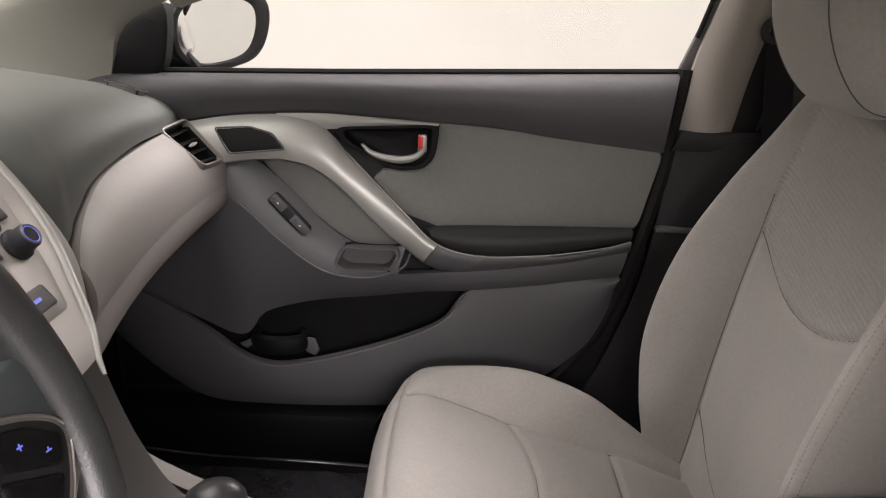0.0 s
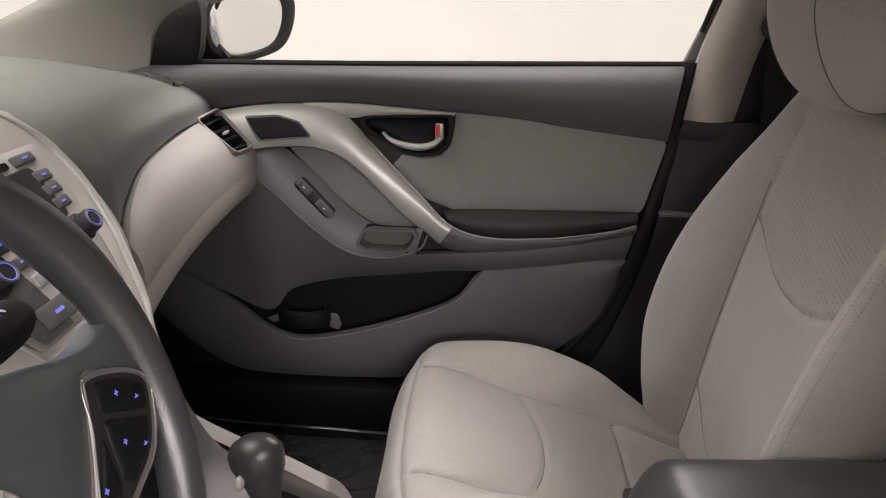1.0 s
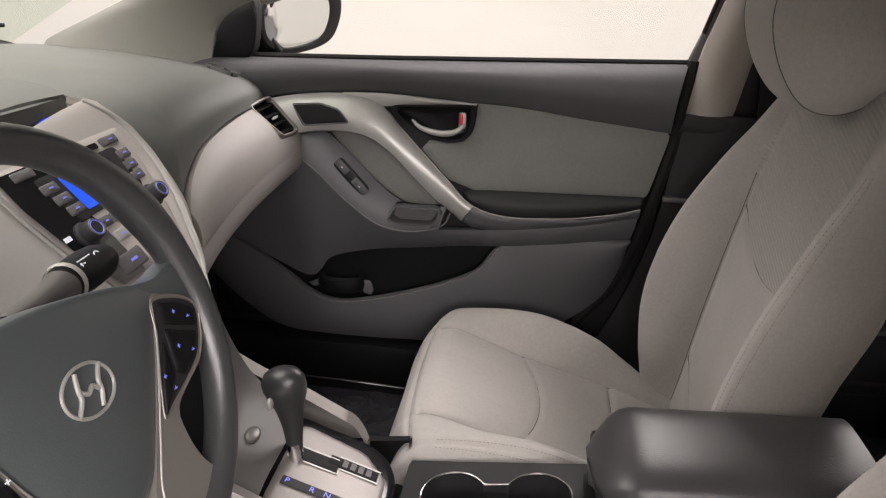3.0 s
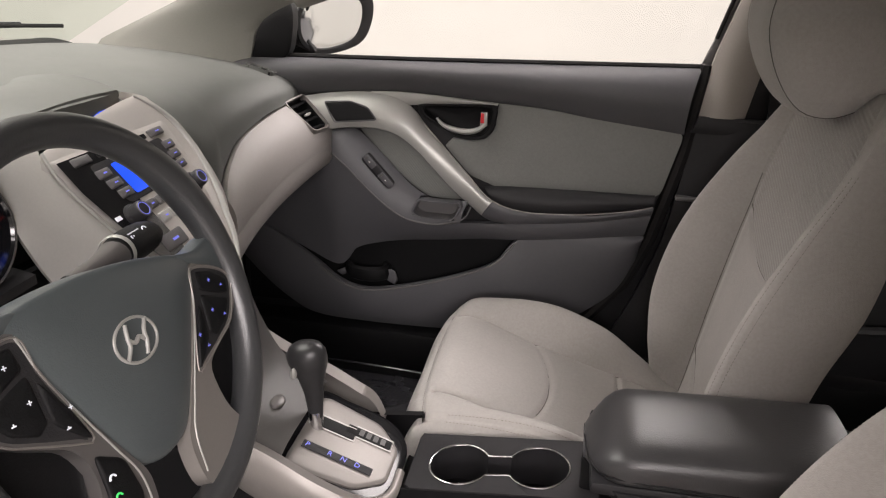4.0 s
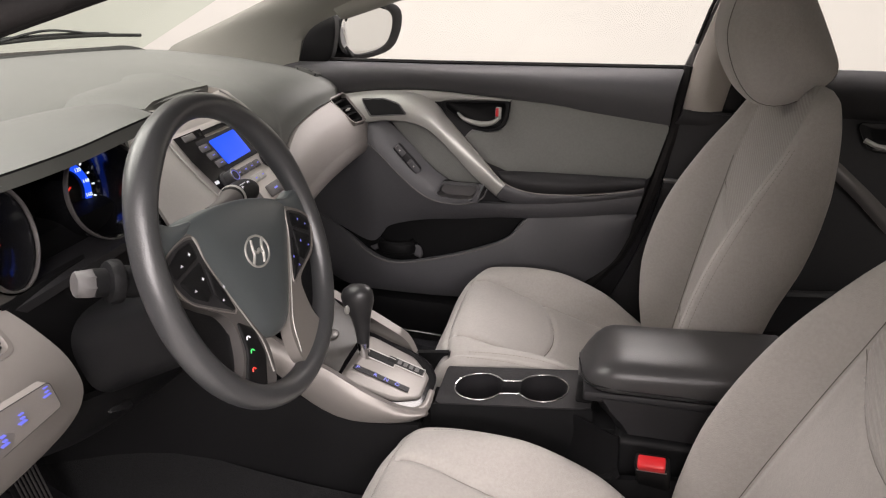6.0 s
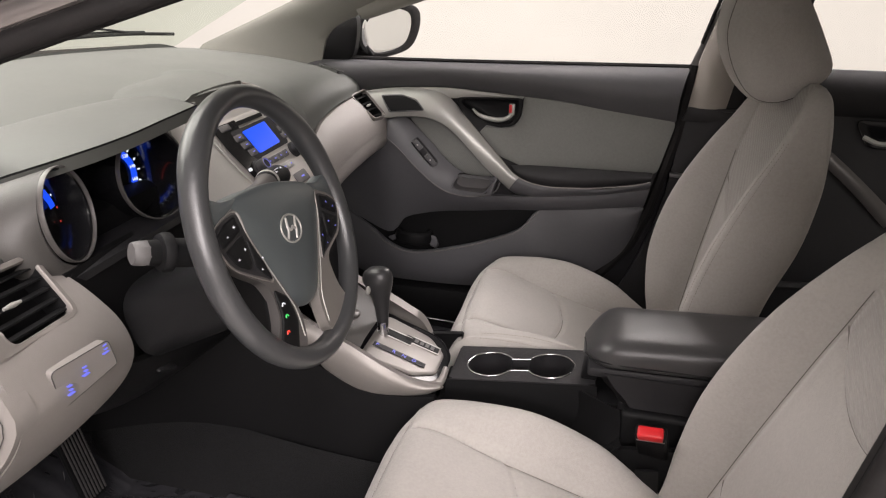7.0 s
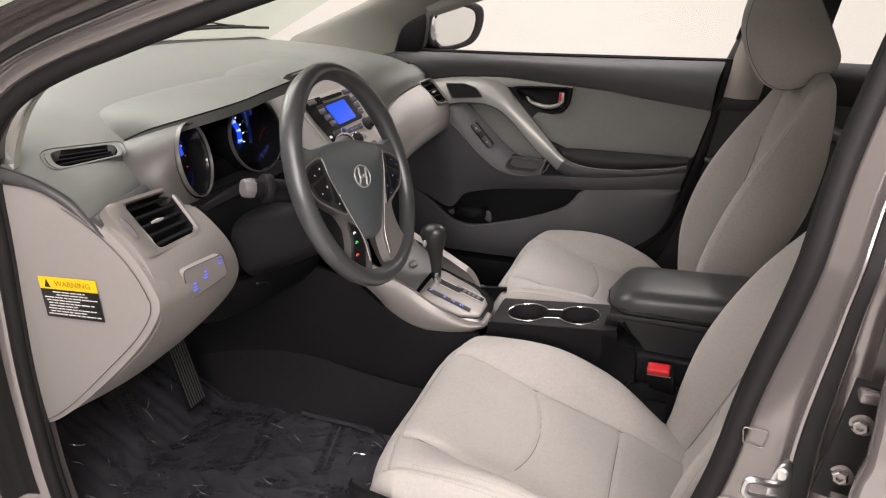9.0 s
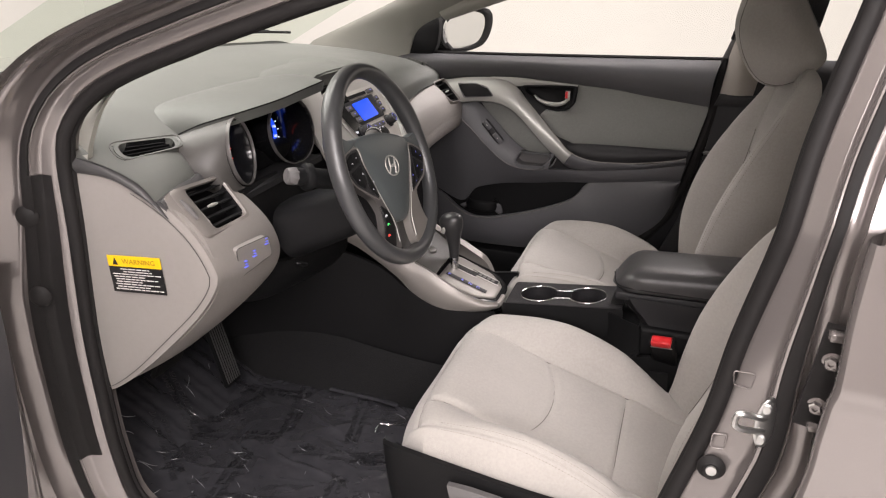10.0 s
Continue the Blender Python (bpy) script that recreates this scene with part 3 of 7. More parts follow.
part("fender", sheet([(-0.79, -0.84, 0.98), (-0.77, -0.86, 0.7), (-0.75, -0.85, 0.4)], [(-1.7, -0.80, 0.85), (-1.7, -0.85, 0.7), (-1.7, -0.84, 0.4)], (0, -1, 0), 0.02, nu=16), PAINT, body)

# driver's door, standing wide open
own_door = thing("front_door", "grey driver's door standing wide open", "car door")
DM = pose(-0.715, -0.865, 0, 0, 0, -68)
part("skin", turned(sheet([(0.0, -0.03, 0.98), (0.5, -0.03, 1.0), (1.06, -0.03, 1.02)], [(0.03, -0.03, 0.26), (0.5, -0.04, 0.25), (0.98, -0.03, 0.28)], (0, -1, 0), 0.03, nu=24, back=0.01), DM), PAINT, own_door, "metallic grey door skin")
part("trim_panel", turned(sheet([(0.01, 0.055, 0.97), (0.5, 0.06, 0.99), (1.04, 0.05, 1.01)], [(0.05, 0.05, 0.30), (0.5, 0.05, 0.29), (0.96, 0.05, 0.32)], (0, 1, 0), 0.02, nu=24), DM), DOOR_PLASTIC, own_door, "charcoal door trim")
part("cloth_panel", turned(sheet([(0.45, 0.085, 0.90), (1.0, 0.078, 0.91)], [(0.48, 0.082, 0.74), (0.97, 0.078, 0.74)], (0, 1, 0), 0.008, nu=12), DM), DOOR_CLOTH, own_door, "grey cloth insert")
part("armrest", turned(box(0.35, 0.98, 0.07, 0.13, 0.66, 0.71, 0.015, 3), DM), DOOR_PAD, own_door)
part("edge", turned(box(0.0, 0.012, -0.03, 0.06, 0.30, 0.97, 0.004), DM), PAINT, own_door)
part("edge", turned(box(1.0, 1.03, -0.03, 0.05, 0.34, 1.0, 0.004), DM), PAINT, own_door)
part("window_frame", turned(sweep(spline([(0.06, 0.01, 0.98), (0.28, 0.05, 1.12), (0.6, 0.11, 1.27), (0.95, 0.15, 1.34), (1.13, 0.14, 1.30), (1.10, 0.06, 1.08), (1.06, 0.01, 1.0)], 60), 0.02, 8, up=(0, 1, 0)), DM), BLACK, own_door, "black window frame")

# far rear door, and the back of the cabin
far_door = thing("rear_door", "charcoal rear door trim with a silver strip", "car door")
part("upper_pad", sheet([(0.60, 0.752, 1.04), (1.5, 0.74, 1.06)], [(0.60, 0.742, 0.93), (1.5, 0.73, 0.94)], (0, -1, 0), 0.03, nu=16), CHAR, far_door)
part("panel", sheet([(0.60, 0.742, 0.935), (1.5, 0.73, 0.945)], [(0.62, 0.735, 0.35), (1.5, 0.72, 0.35)], (0, -1, 0), 0.008, nu=16), CHAR, far_door)
part("trim_strip", sheet([(0.70, 0.725, 0.90), (0.80, 0.715, 0.86), (0.90, 0.70, 0.785), (1.0, 0.70, 0.70)], [(0.70, 0.725, 0.86), (0.78, 0.715, 0.83), (0.88, 0.70, 0.755), (0.98, 0.70, 0.665)], (0, -1, 0), 0.008, nu=20, nv=8), SPOKE_GREY, far_door, "silver painted trim strip")
part("handle_bezel", dome(corners(xz(0.722, [(0.86, 0.93), (1.02, 0.93), (1.0, 0.86), (0.90, 0.86)]), 0.3), (0, -1, 0), -0.004, 0.008), GLOSS, far_door)
part("handle", sweep(spline([(0.885, 0.715, 0.89), (0.92, 0.705, 0.878), (0.97, 0.705, 0.884), (0.995, 0.715, 0.90)], 14), 0.006, 8), SILVER, far_door)
part("pocket_lip", sweep(spline([(0.70, 0.70, 0.47), (0.85, 0.685, 0.49), (1.05, 0.685, 0.51), (1.3, 0.70, 0.53)], 14), 0.012, 8), CHAR, far_door)
part("pane", grid_mesh([[(0.60, 0.76, 1.03), (1.5, 0.75, 1.05)], [(0.70, 0.64, 1.37), (1.4, 0.62, 1.36)]]), PANE, far_door).visible_shadow = False
part("skin", sheet([(0.48, 0.868, 1.005), (1.6, 0.86, 1.02)], [(0.43, 0.866, 0.28), (1.5, 0.86, 0.30)], (0, 1, 0), 0.03, nu=20, back=0.006), PAINT, far_door, "metallic grey door skin")
bench = thing("rear_bench", "grey cloth rear bench seat in shadow", "seat")
part("cushion", box(0.98, 1.5, -0.64, 0.66, 0.30, 0.47, 0.06, 4), FABRIC, bench)
part("backrest", turned(box(-0.08, 0.08, -0.64, 0.66, 0, 0.60, 0.05, 4), pose(1.5, 0, 0.42, 0, 18, 0)), FABRIC, bench)
part("parcel_shelf", box(1.55, 2.1, -0.64, 0.66, 0.98, 1.0, 0.004), CHAR, body)
part("cabin_side", box(0.62, 1.9, -0.80, -0.74, 0.25, 0.98, 0.02), CHAR, body)
part("rear_panel", box(1.85, 1.9, -0.74, 0.76, 0.2, 0.98, 0.01), CHAR, body)

# ---- far front door ----
door = thing("front_door", "charcoal passenger door with cloth insert and silver trim", "car door")
part("core", box(-0.62, 0.44, 0.765, 0.86, 0.33, 0.99, 0.01), CHAR, door)
part("skin", sheet([(-0.64, 0.868, 0.985), (0.47, 0.868, 1.005)], [(-0.62, 0.866, 0.28), (0.42, 0.866, 0.28)], (0, 1, 0), 0.03, nu=20, back=0.006), PAINT, door, "metallic grey door skin")
BELT = [(-0.60, 0.752, 0.990), (-0.482, 0.752, 0.995), (-0.17, 0.752, 1.004), (0.24, 0.752, 1.019), (0.455, 0.752, 1.027)]
SILVER_TOP = [(-0.47, 0.735, 0.905), (-0.44, 0.735, 0.912), (-0.36, 0.735, 0.926), (-0.254, 0.735, 0.934), (-0.17, 0.735, 0.937), (-0.065, 0.735, 0.932), (0.032, 0.735, 0.927)]
CLOTH_TOP = [(0.032, 0.735, 0.927), (0.144, 0.735, 0.921), (0.249, 0.735, 0.907), (0.438, 0.735, 0.888)]
pad_low = [(-0.60, 0.735, 0.885), *SILVER_TOP, *CLOTH_TOP[1:]]
pad_mid = [(x, 0.712, z + (1.01 - z) * 0.62) for x, y, z in pad_low]
part("upper_pad", sheet(BELT, pad_low, (0, -1, 0.2), 0.0, nu=70, nv=18, mid=pad_mid, back=0.02), DOOR_PAD, door, "soft charcoal upper door pad")
part("belt_seal", sweep([(x, y + 0.006, z + 0.003) for x, y, z in BELT], 0.006, 6), RUBBER, door, "black window wiper strip")
part("cloth_panel", dome(corners(xz(0.738, [(0.034, 0.930), (0.249, 0.909), (0.440, 0.890), (0.408, 0.742), (0.05, 0.728), (-0.025, 0.755), (-0.085, 0.820), (-0.070, 0.836), (-0.03, 0.832), (0.010, 0.843), (0.029, 0.874)]), 0.12, 4), (0, -1, 0), 0.005, 0.02), DOOR_CLOTH, door, "grey cloth door insert")
BAND_A = [(-0.455, 0.73, 0.905), (-0.36, 0.732, 0.924), (-0.27, 0.732, 0.932), (-0.20, 0.732, 0.926), (-0.16, 0.73, 0.900), (-0.133, 0.726, 0.869), (-0.078, 0.716, 0.816), (-0.022, 0.706, 0.762), (0.024, 0.698, 0.718), (0.069, 0.692, 0.699), (0.126, 0.690, 0.692)]
BAND_B = [(-0.41, 0.705, 0.83), (-0.372, 0.70, 0.842), (-0.319, 0.70, 0.853), (-0.275, 0.70, 0.857), (-0.231, 0.70, 0.856), (-0.188, 0.70, 0.844), (-0.144, 0.70, 0.813), (-0.10, 0.70, 0.77), (-0.055, 0.702, 0.725), (-0.018, 0.706, 0.694), (0.026, 0.710, 0.660), (0.085, 0.706, 0.652)]
BA, BB = spline(BAND_A, 90), spline(BAND_B, 90)
part("silver_trim", sheet(BA[:78], BB[:78], (0, -1, 0.35), 0.012, 2.4, nu=90, nv=14, back=0.02), SILVER, door, "sweeping silver painted trim strip")
part("trim_tail", sheet(BA[77:], BB[77:], (0, -1, 0.2), 0.0095, 2.4, nu=24, nv=12, back=0.02), DOOR_PLASTIC, door, "charcoal tail of the trim strip")
part("armrest_face", sheet([(0.124, 0.690, 0.691), (0.19, 0.690, 0.694), (0.266, 0.692, 0.698), (0.345, 0.697, 0.713), (0.394, 0.703, 0.727)], [(0.083, 0.706, 0.652), (0.15, 0.703, 0.662), (0.261, 0.705, 0.678), (0.34, 0.710, 0.694), (0.394, 0.716, 0.704)], (0, -1, 0.2), 0.006, nu=40, nv=10, back=0.02), DOOR_PLASTIC, door, "charcoal face under the armrest")
part("silver_trim", sheet([(-0.26, 0.731, 0.934), (-0.17, 0.731, 0.9365), (-0.065, 0.731, 0.932), (0.034, 0.731, 0.927)], [(-0.22, 0.731, 0.905), (-0.13, 0.731, 0.912), (-0.065, 0.731, 0.919), (0.030, 0.731, 0.921)], (0, -1, 0), 0.003, nu=30, nv=6), SILVER, door)
part("speaker_grille", dome(corners([(-0.359, 0.700, 0.907), (-0.30, 0.700, 0.912), (-0.262, 0.698, 0.902), (-0.240, 0.694, 0.878), (-0.333, 0.690, 0.868), (-0.347, 0.695, 0.887)], 0.16), (0, -1, 0.35), 0.0015, 0.03), BLACK, door, "small black tweeter grille")
part("grille_rim", sweep(corners([(-0.361, 0.699, 0.909), (-0.30, 0.699, 0.914), (-0.260, 0.697, 0.904), (-0.237, 0.693, 0.877), (-0.335, 0.689, 0.866), (-0.349, 0.694, 0.887)], 0.16), 0.0016, 6, True, up=(0, 1, 0)), DOOR_PAD, door)
bez = spline(xz(0.73, [(-0.152, 0.904), (-0.138, 0.914), (-0.058, 0.919), (0.022, 0.923), (0.032, 0.912), (0.030, 0.888), (0.025, 0.865), (0.013, 0.850), (-0.003, 0.843), (-0.035, 0.841), (-0.068, 0.849), (-0.095, 0.864), (-0.133, 0.885)]), 70, True)
bezc = bez.mean(axis=0)
part("handle_bezel", ring_plate(bez, bezc + (bez - bezc) * 0.84, (0, -1, 0), 0.004, 0.01), BLACK, door, "black handle surround")
part("handle_cup", dome(bezc + (bez - bezc) * 0.86 + np.array([0, 0.004, 0]), (0, -1, 0), -0.02, 0.0, shape=lambda s: math.sqrt(max(0, 1 - s ** 6)), closed=False), BLACK, door)
part("door_handle", sweep(spline([(-0.104, 0.722, 0.886), (-0.085, 0.714, 0.872), (-0.05, 0.708, 0.864), (-0.02, 0.708, 0.865), (0.000, 0.714, 0.874), (0.008, 0.722, 0.890)], 26), [0.002 + 0.0075 * math.sin(math.pi * (i + 2) / 31) for i in range(26)], 10, flat=0.7), SILVER, door, "satin silver door handle")
part("lock_tab", box(-0.004, 0.012, 0.714, 0.724, 0.876, 0.908, 0.003), SILVER, door, "silver lock tab")
part("lock_mark", box(-0.003, 0.005, 0.712, 0.7145, 0.884, 0.906, 0.001), RED_PLASTIC, door, "red lock mark")
part("armrest", sheet([(0.012, 0.725, 0.735), (0.08, 0.72, 0.742), (0.25, 0.72, 0.747), (0.396, 0.725, 0.749)], [(0.036, 0.708, 0.708), (0.085, 0.70, 0.694), (0.20, 0.698, 0.695), (0.392, 0.708, 0.725)], (0, -1, 0.4), 0.014, nu=40, nv=12, back=0.03), CHAR, door, "black vinyl armrest pad")
part("bright_line", sweep(spline([(-0.133, 0.722, 0.871), (-0.078, 0.711, 0.818), (-0.022, 0.701, 0.764), (0.024, 0.693, 0.720), (0.069, 0.687, 0.701), (0.126, 0.685, 0.694), (0.192, 0.685, 0.697), (0.258, 0.687, 0.703), (0.345, 0.693, 0.717), (0.392, 0.70, 0.729)], 60), 0.0015, 8), SILVER_WARM, door, "thin bright trim line")
SW_TOP = [(-0.364, 0.712, 0.838), (-0.30, 0.720, 0.850), (-0.233, 0.718, 0.797), (-0.178, 0.714, 0.743), (-0.134, 0.710, 0.712), (-0.10, 0.708, 0.702), (-0.020, 0.702, 0.702)]
SW_LOW = [(-0.375, 0.69, 0.825), (-0.345, 0.684, 0.797), (-0.305, 0.680, 0.766), (-0.252, 0.678, 0.716), (-0.197, 0.678, 0.672), (-0.150, 0.678, 0.651), (-0.085, 0.680, 0.647), (-0.035, 0.686, 0.653)]
CUP = corners(xz(0.677, [(-0.146, 0.672), (-0.131, 0.702), (-0.095, 0.700), (-0.040, 0.702), (-0.034, 0.692), (-0.047, 0.668), (-0.058, 0.661), (-0.128, 0.661)]), 0.3, 4)
part("switch_strip", punch(sheet(SW_TOP, SW_LOW, (0, -1, 0.5), 0.008, nu=190, nv=60, back=0.02), ((-0.150, 0.69, 0.664), (-0.134, 0.69, 0.706), (-0.032, 0.69, 0.706), (-0.046, 0.69, 0.656)), 0.96), DOOR_PLASTIC, door, "grey sloping switch strip")
# Bead in a lighter grey puts the edge's thin highlight into colour.
part("strip_edge_highlight", sweep(spline([(x, y - 0.002, z) for x, y, z in SW_LOW[:-1]] + [(-0.028, 0.690, 0.662), (-0.012, 0.698, 0.690)], 60), 0.0022, 8), CHAR_LIGHT, door, "rounded lower edge of the switch strip, lighter as a highlight")
part("ribbed_insert", dome(spline(xz(0.734, [(-0.288, 0.852), (-0.231, 0.858), (-0.186, 0.846), (-0.14, 0.815), (-0.096, 0.770), (-0.050, 0.725), (-0.014, 0.700), (-0.10, 0.694), (-0.138, 0.706), (-0.182, 0.738), (-0.238, 0.793)]), 70, True), (0, -1, 0), 0.004, 0.01), DOOR_RIB, door, "ribbed cloth insert")
part("switch_base", turned(box(-0.046, 0.046, -0.003, 0.004, -0.013, 0.013, 0.006, 3), pose(-0.231, 0.6865, 0.760, 0, 47, 0)), CHAR, door, "dark rounded switch base")
for x, z, w in ((-0.2505, 0.781, 0.034), (-0.2125, 0.740, 0.042)):
    sw = part("switch_plate", turned(box(-w / 2, w / 2, -0.004, 0.004, -0.009, 0.009, 0.003), pose(x, 0.686, z, 0, 47, 0)), DOOR_PLASTIC, door, "grey window switch")
    part("switch_ridge", turned(box(-w * 0.42, -w * 0.30, -0.0065, 0.0, -0.007, 0.007, 0.0015), pose(x, 0.686, z, 0, 47, 0)), CHAR_LIGHT, sw)
    part("switch_mark", turned(box(-0.002, 0.002, -0.0046, -0.003, -0.0012, 0.0012, 0), pose(x, 0.686, z, 0, 47, 0)), LABEL_WHITE, sw)
cup_c = CUP.mean(axis=0)
part("pull_rim", ring_plate(cup_c + (CUP - cup_c) * 1.10, cup_c + (CUP - cup_c) * 0.97, (0, -1, 0.1), 0.0025, 0.03), DOOR_PLASTIC, door)
part("pull_cup", dome(CUP, (0, -1, 0), -0.035, 0.0, rings=(1.0, 0.97, 0.93, 0.9, 0.0), shape=lambda s: 1 if s < 0.95 else (0.5 if s < 0.99 else 0), closed=False), CHAR_LIGHT, door, "recessed pull cup")
LOW_TOP = [(-0.62, 0.75, 0.86), (-0.46, 0.745, 0.845), (-0.385, 0.705, 0.825), (-0.36, 0.694, 0.806), (-0.312, 0.692, 0.765), (-0.255, 0.690, 0.712), (-0.200, 0.690, 0.668), (-0.155, 0.690, 0.649), (-0.088, 0.690, 0.645), (-0.03, 0.694, 0.650), (0.051, 0.702, 0.653), (0.15, 0.702, 0.665), (0.261, 0.705, 0.681), (0.394, 0.72, 0.707)]
POCKET_TOP = [(-0.62, 0.745, 0.60), (-0.45, 0.74, 0.532), (-0.345, 0.735, 0.492), (-0.299, 0.735, 0.541), (-0.239, 0.735, 0.563), (-0.169, 0.735, 0.577), (-0.076, 0.734, 0.588), (0.016, 0.730, 0.602), (0.102, 0.720, 0.612), (0.22, 0.716, 0.628), (0.30, 0.720, 0.640), (0.385, 0.73, 0.650)]
part("lower_panel", sheet(LOW_TOP, POCKET_TOP, (0, -1, 0), 0.006, nu=70, nv=12, back=0.02), DOOR_PLASTIC, door, "charcoal lower door panel")
POCKET_LIP = [(-0.62, 0.735, 0.61), (-0.5, 0.72, 0.565), (-0.394, 0.70, 0.513), (-0.339, 0.692, 0.476), (-0.283, 0.69, 0.456), (-0.214, 0.69, 0.462), (-0.111, 0.69, 0.490), (-0.01, 0.692, 0.527), (0.055, 0.698, 0.561), (0.10, 0.719, 0.611), (0.20, 0.7155, 0.6255), (0.30, 0.7195, 0.640), (0.385, 0.7295, 0.650)]
BOTTOM = [(-0.62, 0.745, 0.50), (-0.56, 0.74, 0.44), (-0.487, 0.73, 0.387), (-0.41, 0.725, 0.351), (-0.289, 0.72, 0.346), (-0.112, 0.72, 0.350), (0.06, 0.725, 0.36), (0.18, 0.73, 0.385), (0.25, 0.735, 0.42), (0.335, 0.74, 0.494), (0.372, 0.74, 0.572), (0.38, 0.74, 0.61), (0.387, 0.74, 0.640)]
part("pocket_panel", sheet(POCKET_LIP, BOTTOM, (0, -1, 0), 0.014, nu=80, nv=14, back=0.012), DOOR_PLASTIC, door, "moulded map pocket panel")
part("pocket_edge", sweep(spline([(x, y - 0.012, z) for x, y, z in POCKET_LIP[2:10]], 60), 0.0028, 8), CHAR_LIGHT, door, "rolled pocket edge")
part("pocket_back", sheet([(-0.60, 0.76, 0.62), (0.2, 0.755, 0.63)], [(-0.60, 0.755, 0.36), (0.2, 0.755, 0.37)], (0, -1, 0), 0, nu=6, nv=4, back=0.004), BLACK, door)
part("bottle_ring", sweep([(-0.265 + 0.048 * math.cos(a), 0.722 + 0.030 * math.sin(a), 0.492) for a in np.linspace(math.pi * 0.9, 2.2 * math.pi, 22)], 0.011, 8, flat=1.8), BLACK, door, "moulded bottle holder")
for q in (((-0.345, 0.484), (-0.318, 0.497), (-0.300, 0.500), (-0.318, 0.482), (-0.332, 0.474)), ((-0.232, 0.502), (-0.196, 0.503), (-0.188, 0.478), (-0.196, 0.464), (-0.212, 0.470))):
    part("bottle_flange", dome(corners(xz(0.712, q), 0.25, 4), (0, -1, 0.6), 0.002, 0.01), DOOR_PLASTIC, door, "grey edge of the bottle holder")
part("window_pane", grid_mesh([[(-0.60 + 1.08 * j / 8, 0.772, 0.985 + 0.045 * j / 8) for j in range(9)], [(-0.25 + 0.82 * j / 8, 0.66, 1.33 + 0.03 * j / 8) for j in range(9)]]), PANE, door, "clear raised window pane").visible_shadow = False

# ---- door mirror ----
mirror = thing("door_mirror", "black door mirror with a bright silver rim", "mirror")
mo = spline([(-0.464, 0.843, 1.103), (-0.47, 0.835, 1.041), (-0.456, 0.854, 1.005), (-0.424, 0.901, 0.99), (-0.368, 0.982, 1.009), (-0.346, 1.013, 1.056), (-0.344, 1.015, 1.112), (-0.368, 0.982, 1.135), (-0.424, 0.901, 1.143)], 48, True)
mc = mo.mean(axis=0)
mg = mc + np.array((-0.006, -0.009, -0.002))
part("mirror_glass", dome(mg + (mo - mc) * 0.84, (0.82, -0.57, 0), 0.0002, 0.004), MIRROR, mirror, "flat mirror glass")
part("rim", ring_plate(mc + (mo - mc) * 1.06, mg + (mo - mc) * 0.84, (0.82, -0.57, 0), 0.004, 0.02), BLACK, mirror)
part("housing", dome(mc + (mo - mc) * 1.06, (-0.82, 0.57, 0), 0.05, -0.006, rings=(1.0, 0.98, 0.9, 0.7, 0.4, 0.0)), GLOSS, mirror, "glossy black mirror housing")
part("inner_housing", dome(spline([(-0.536, 0.86, 0.985), (-0.524, 0.86, 1.05), (-0.50, 0.86, 1.093), (-0.452, 0.86, 1.13), (-0.440, 0.86, 1.128), (-0.456, 0.86, 1.08), (-0.455, 0.86, 1.03), (-0.438, 0.86, 0.993), (-0.48, 0.86, 0.985)], 50, True), (0, -1, 0), 0.008, 0.03), BLACK, mirror, "black inner side of the housing")
part("arm", sweep([(-0.55, 0.77, 1.025), (-0.53, 0.81, 1.025), (-0.50, 0.86, 1.03)], [0.035, 0.03, 0.025], 10), BLACK, mirror)

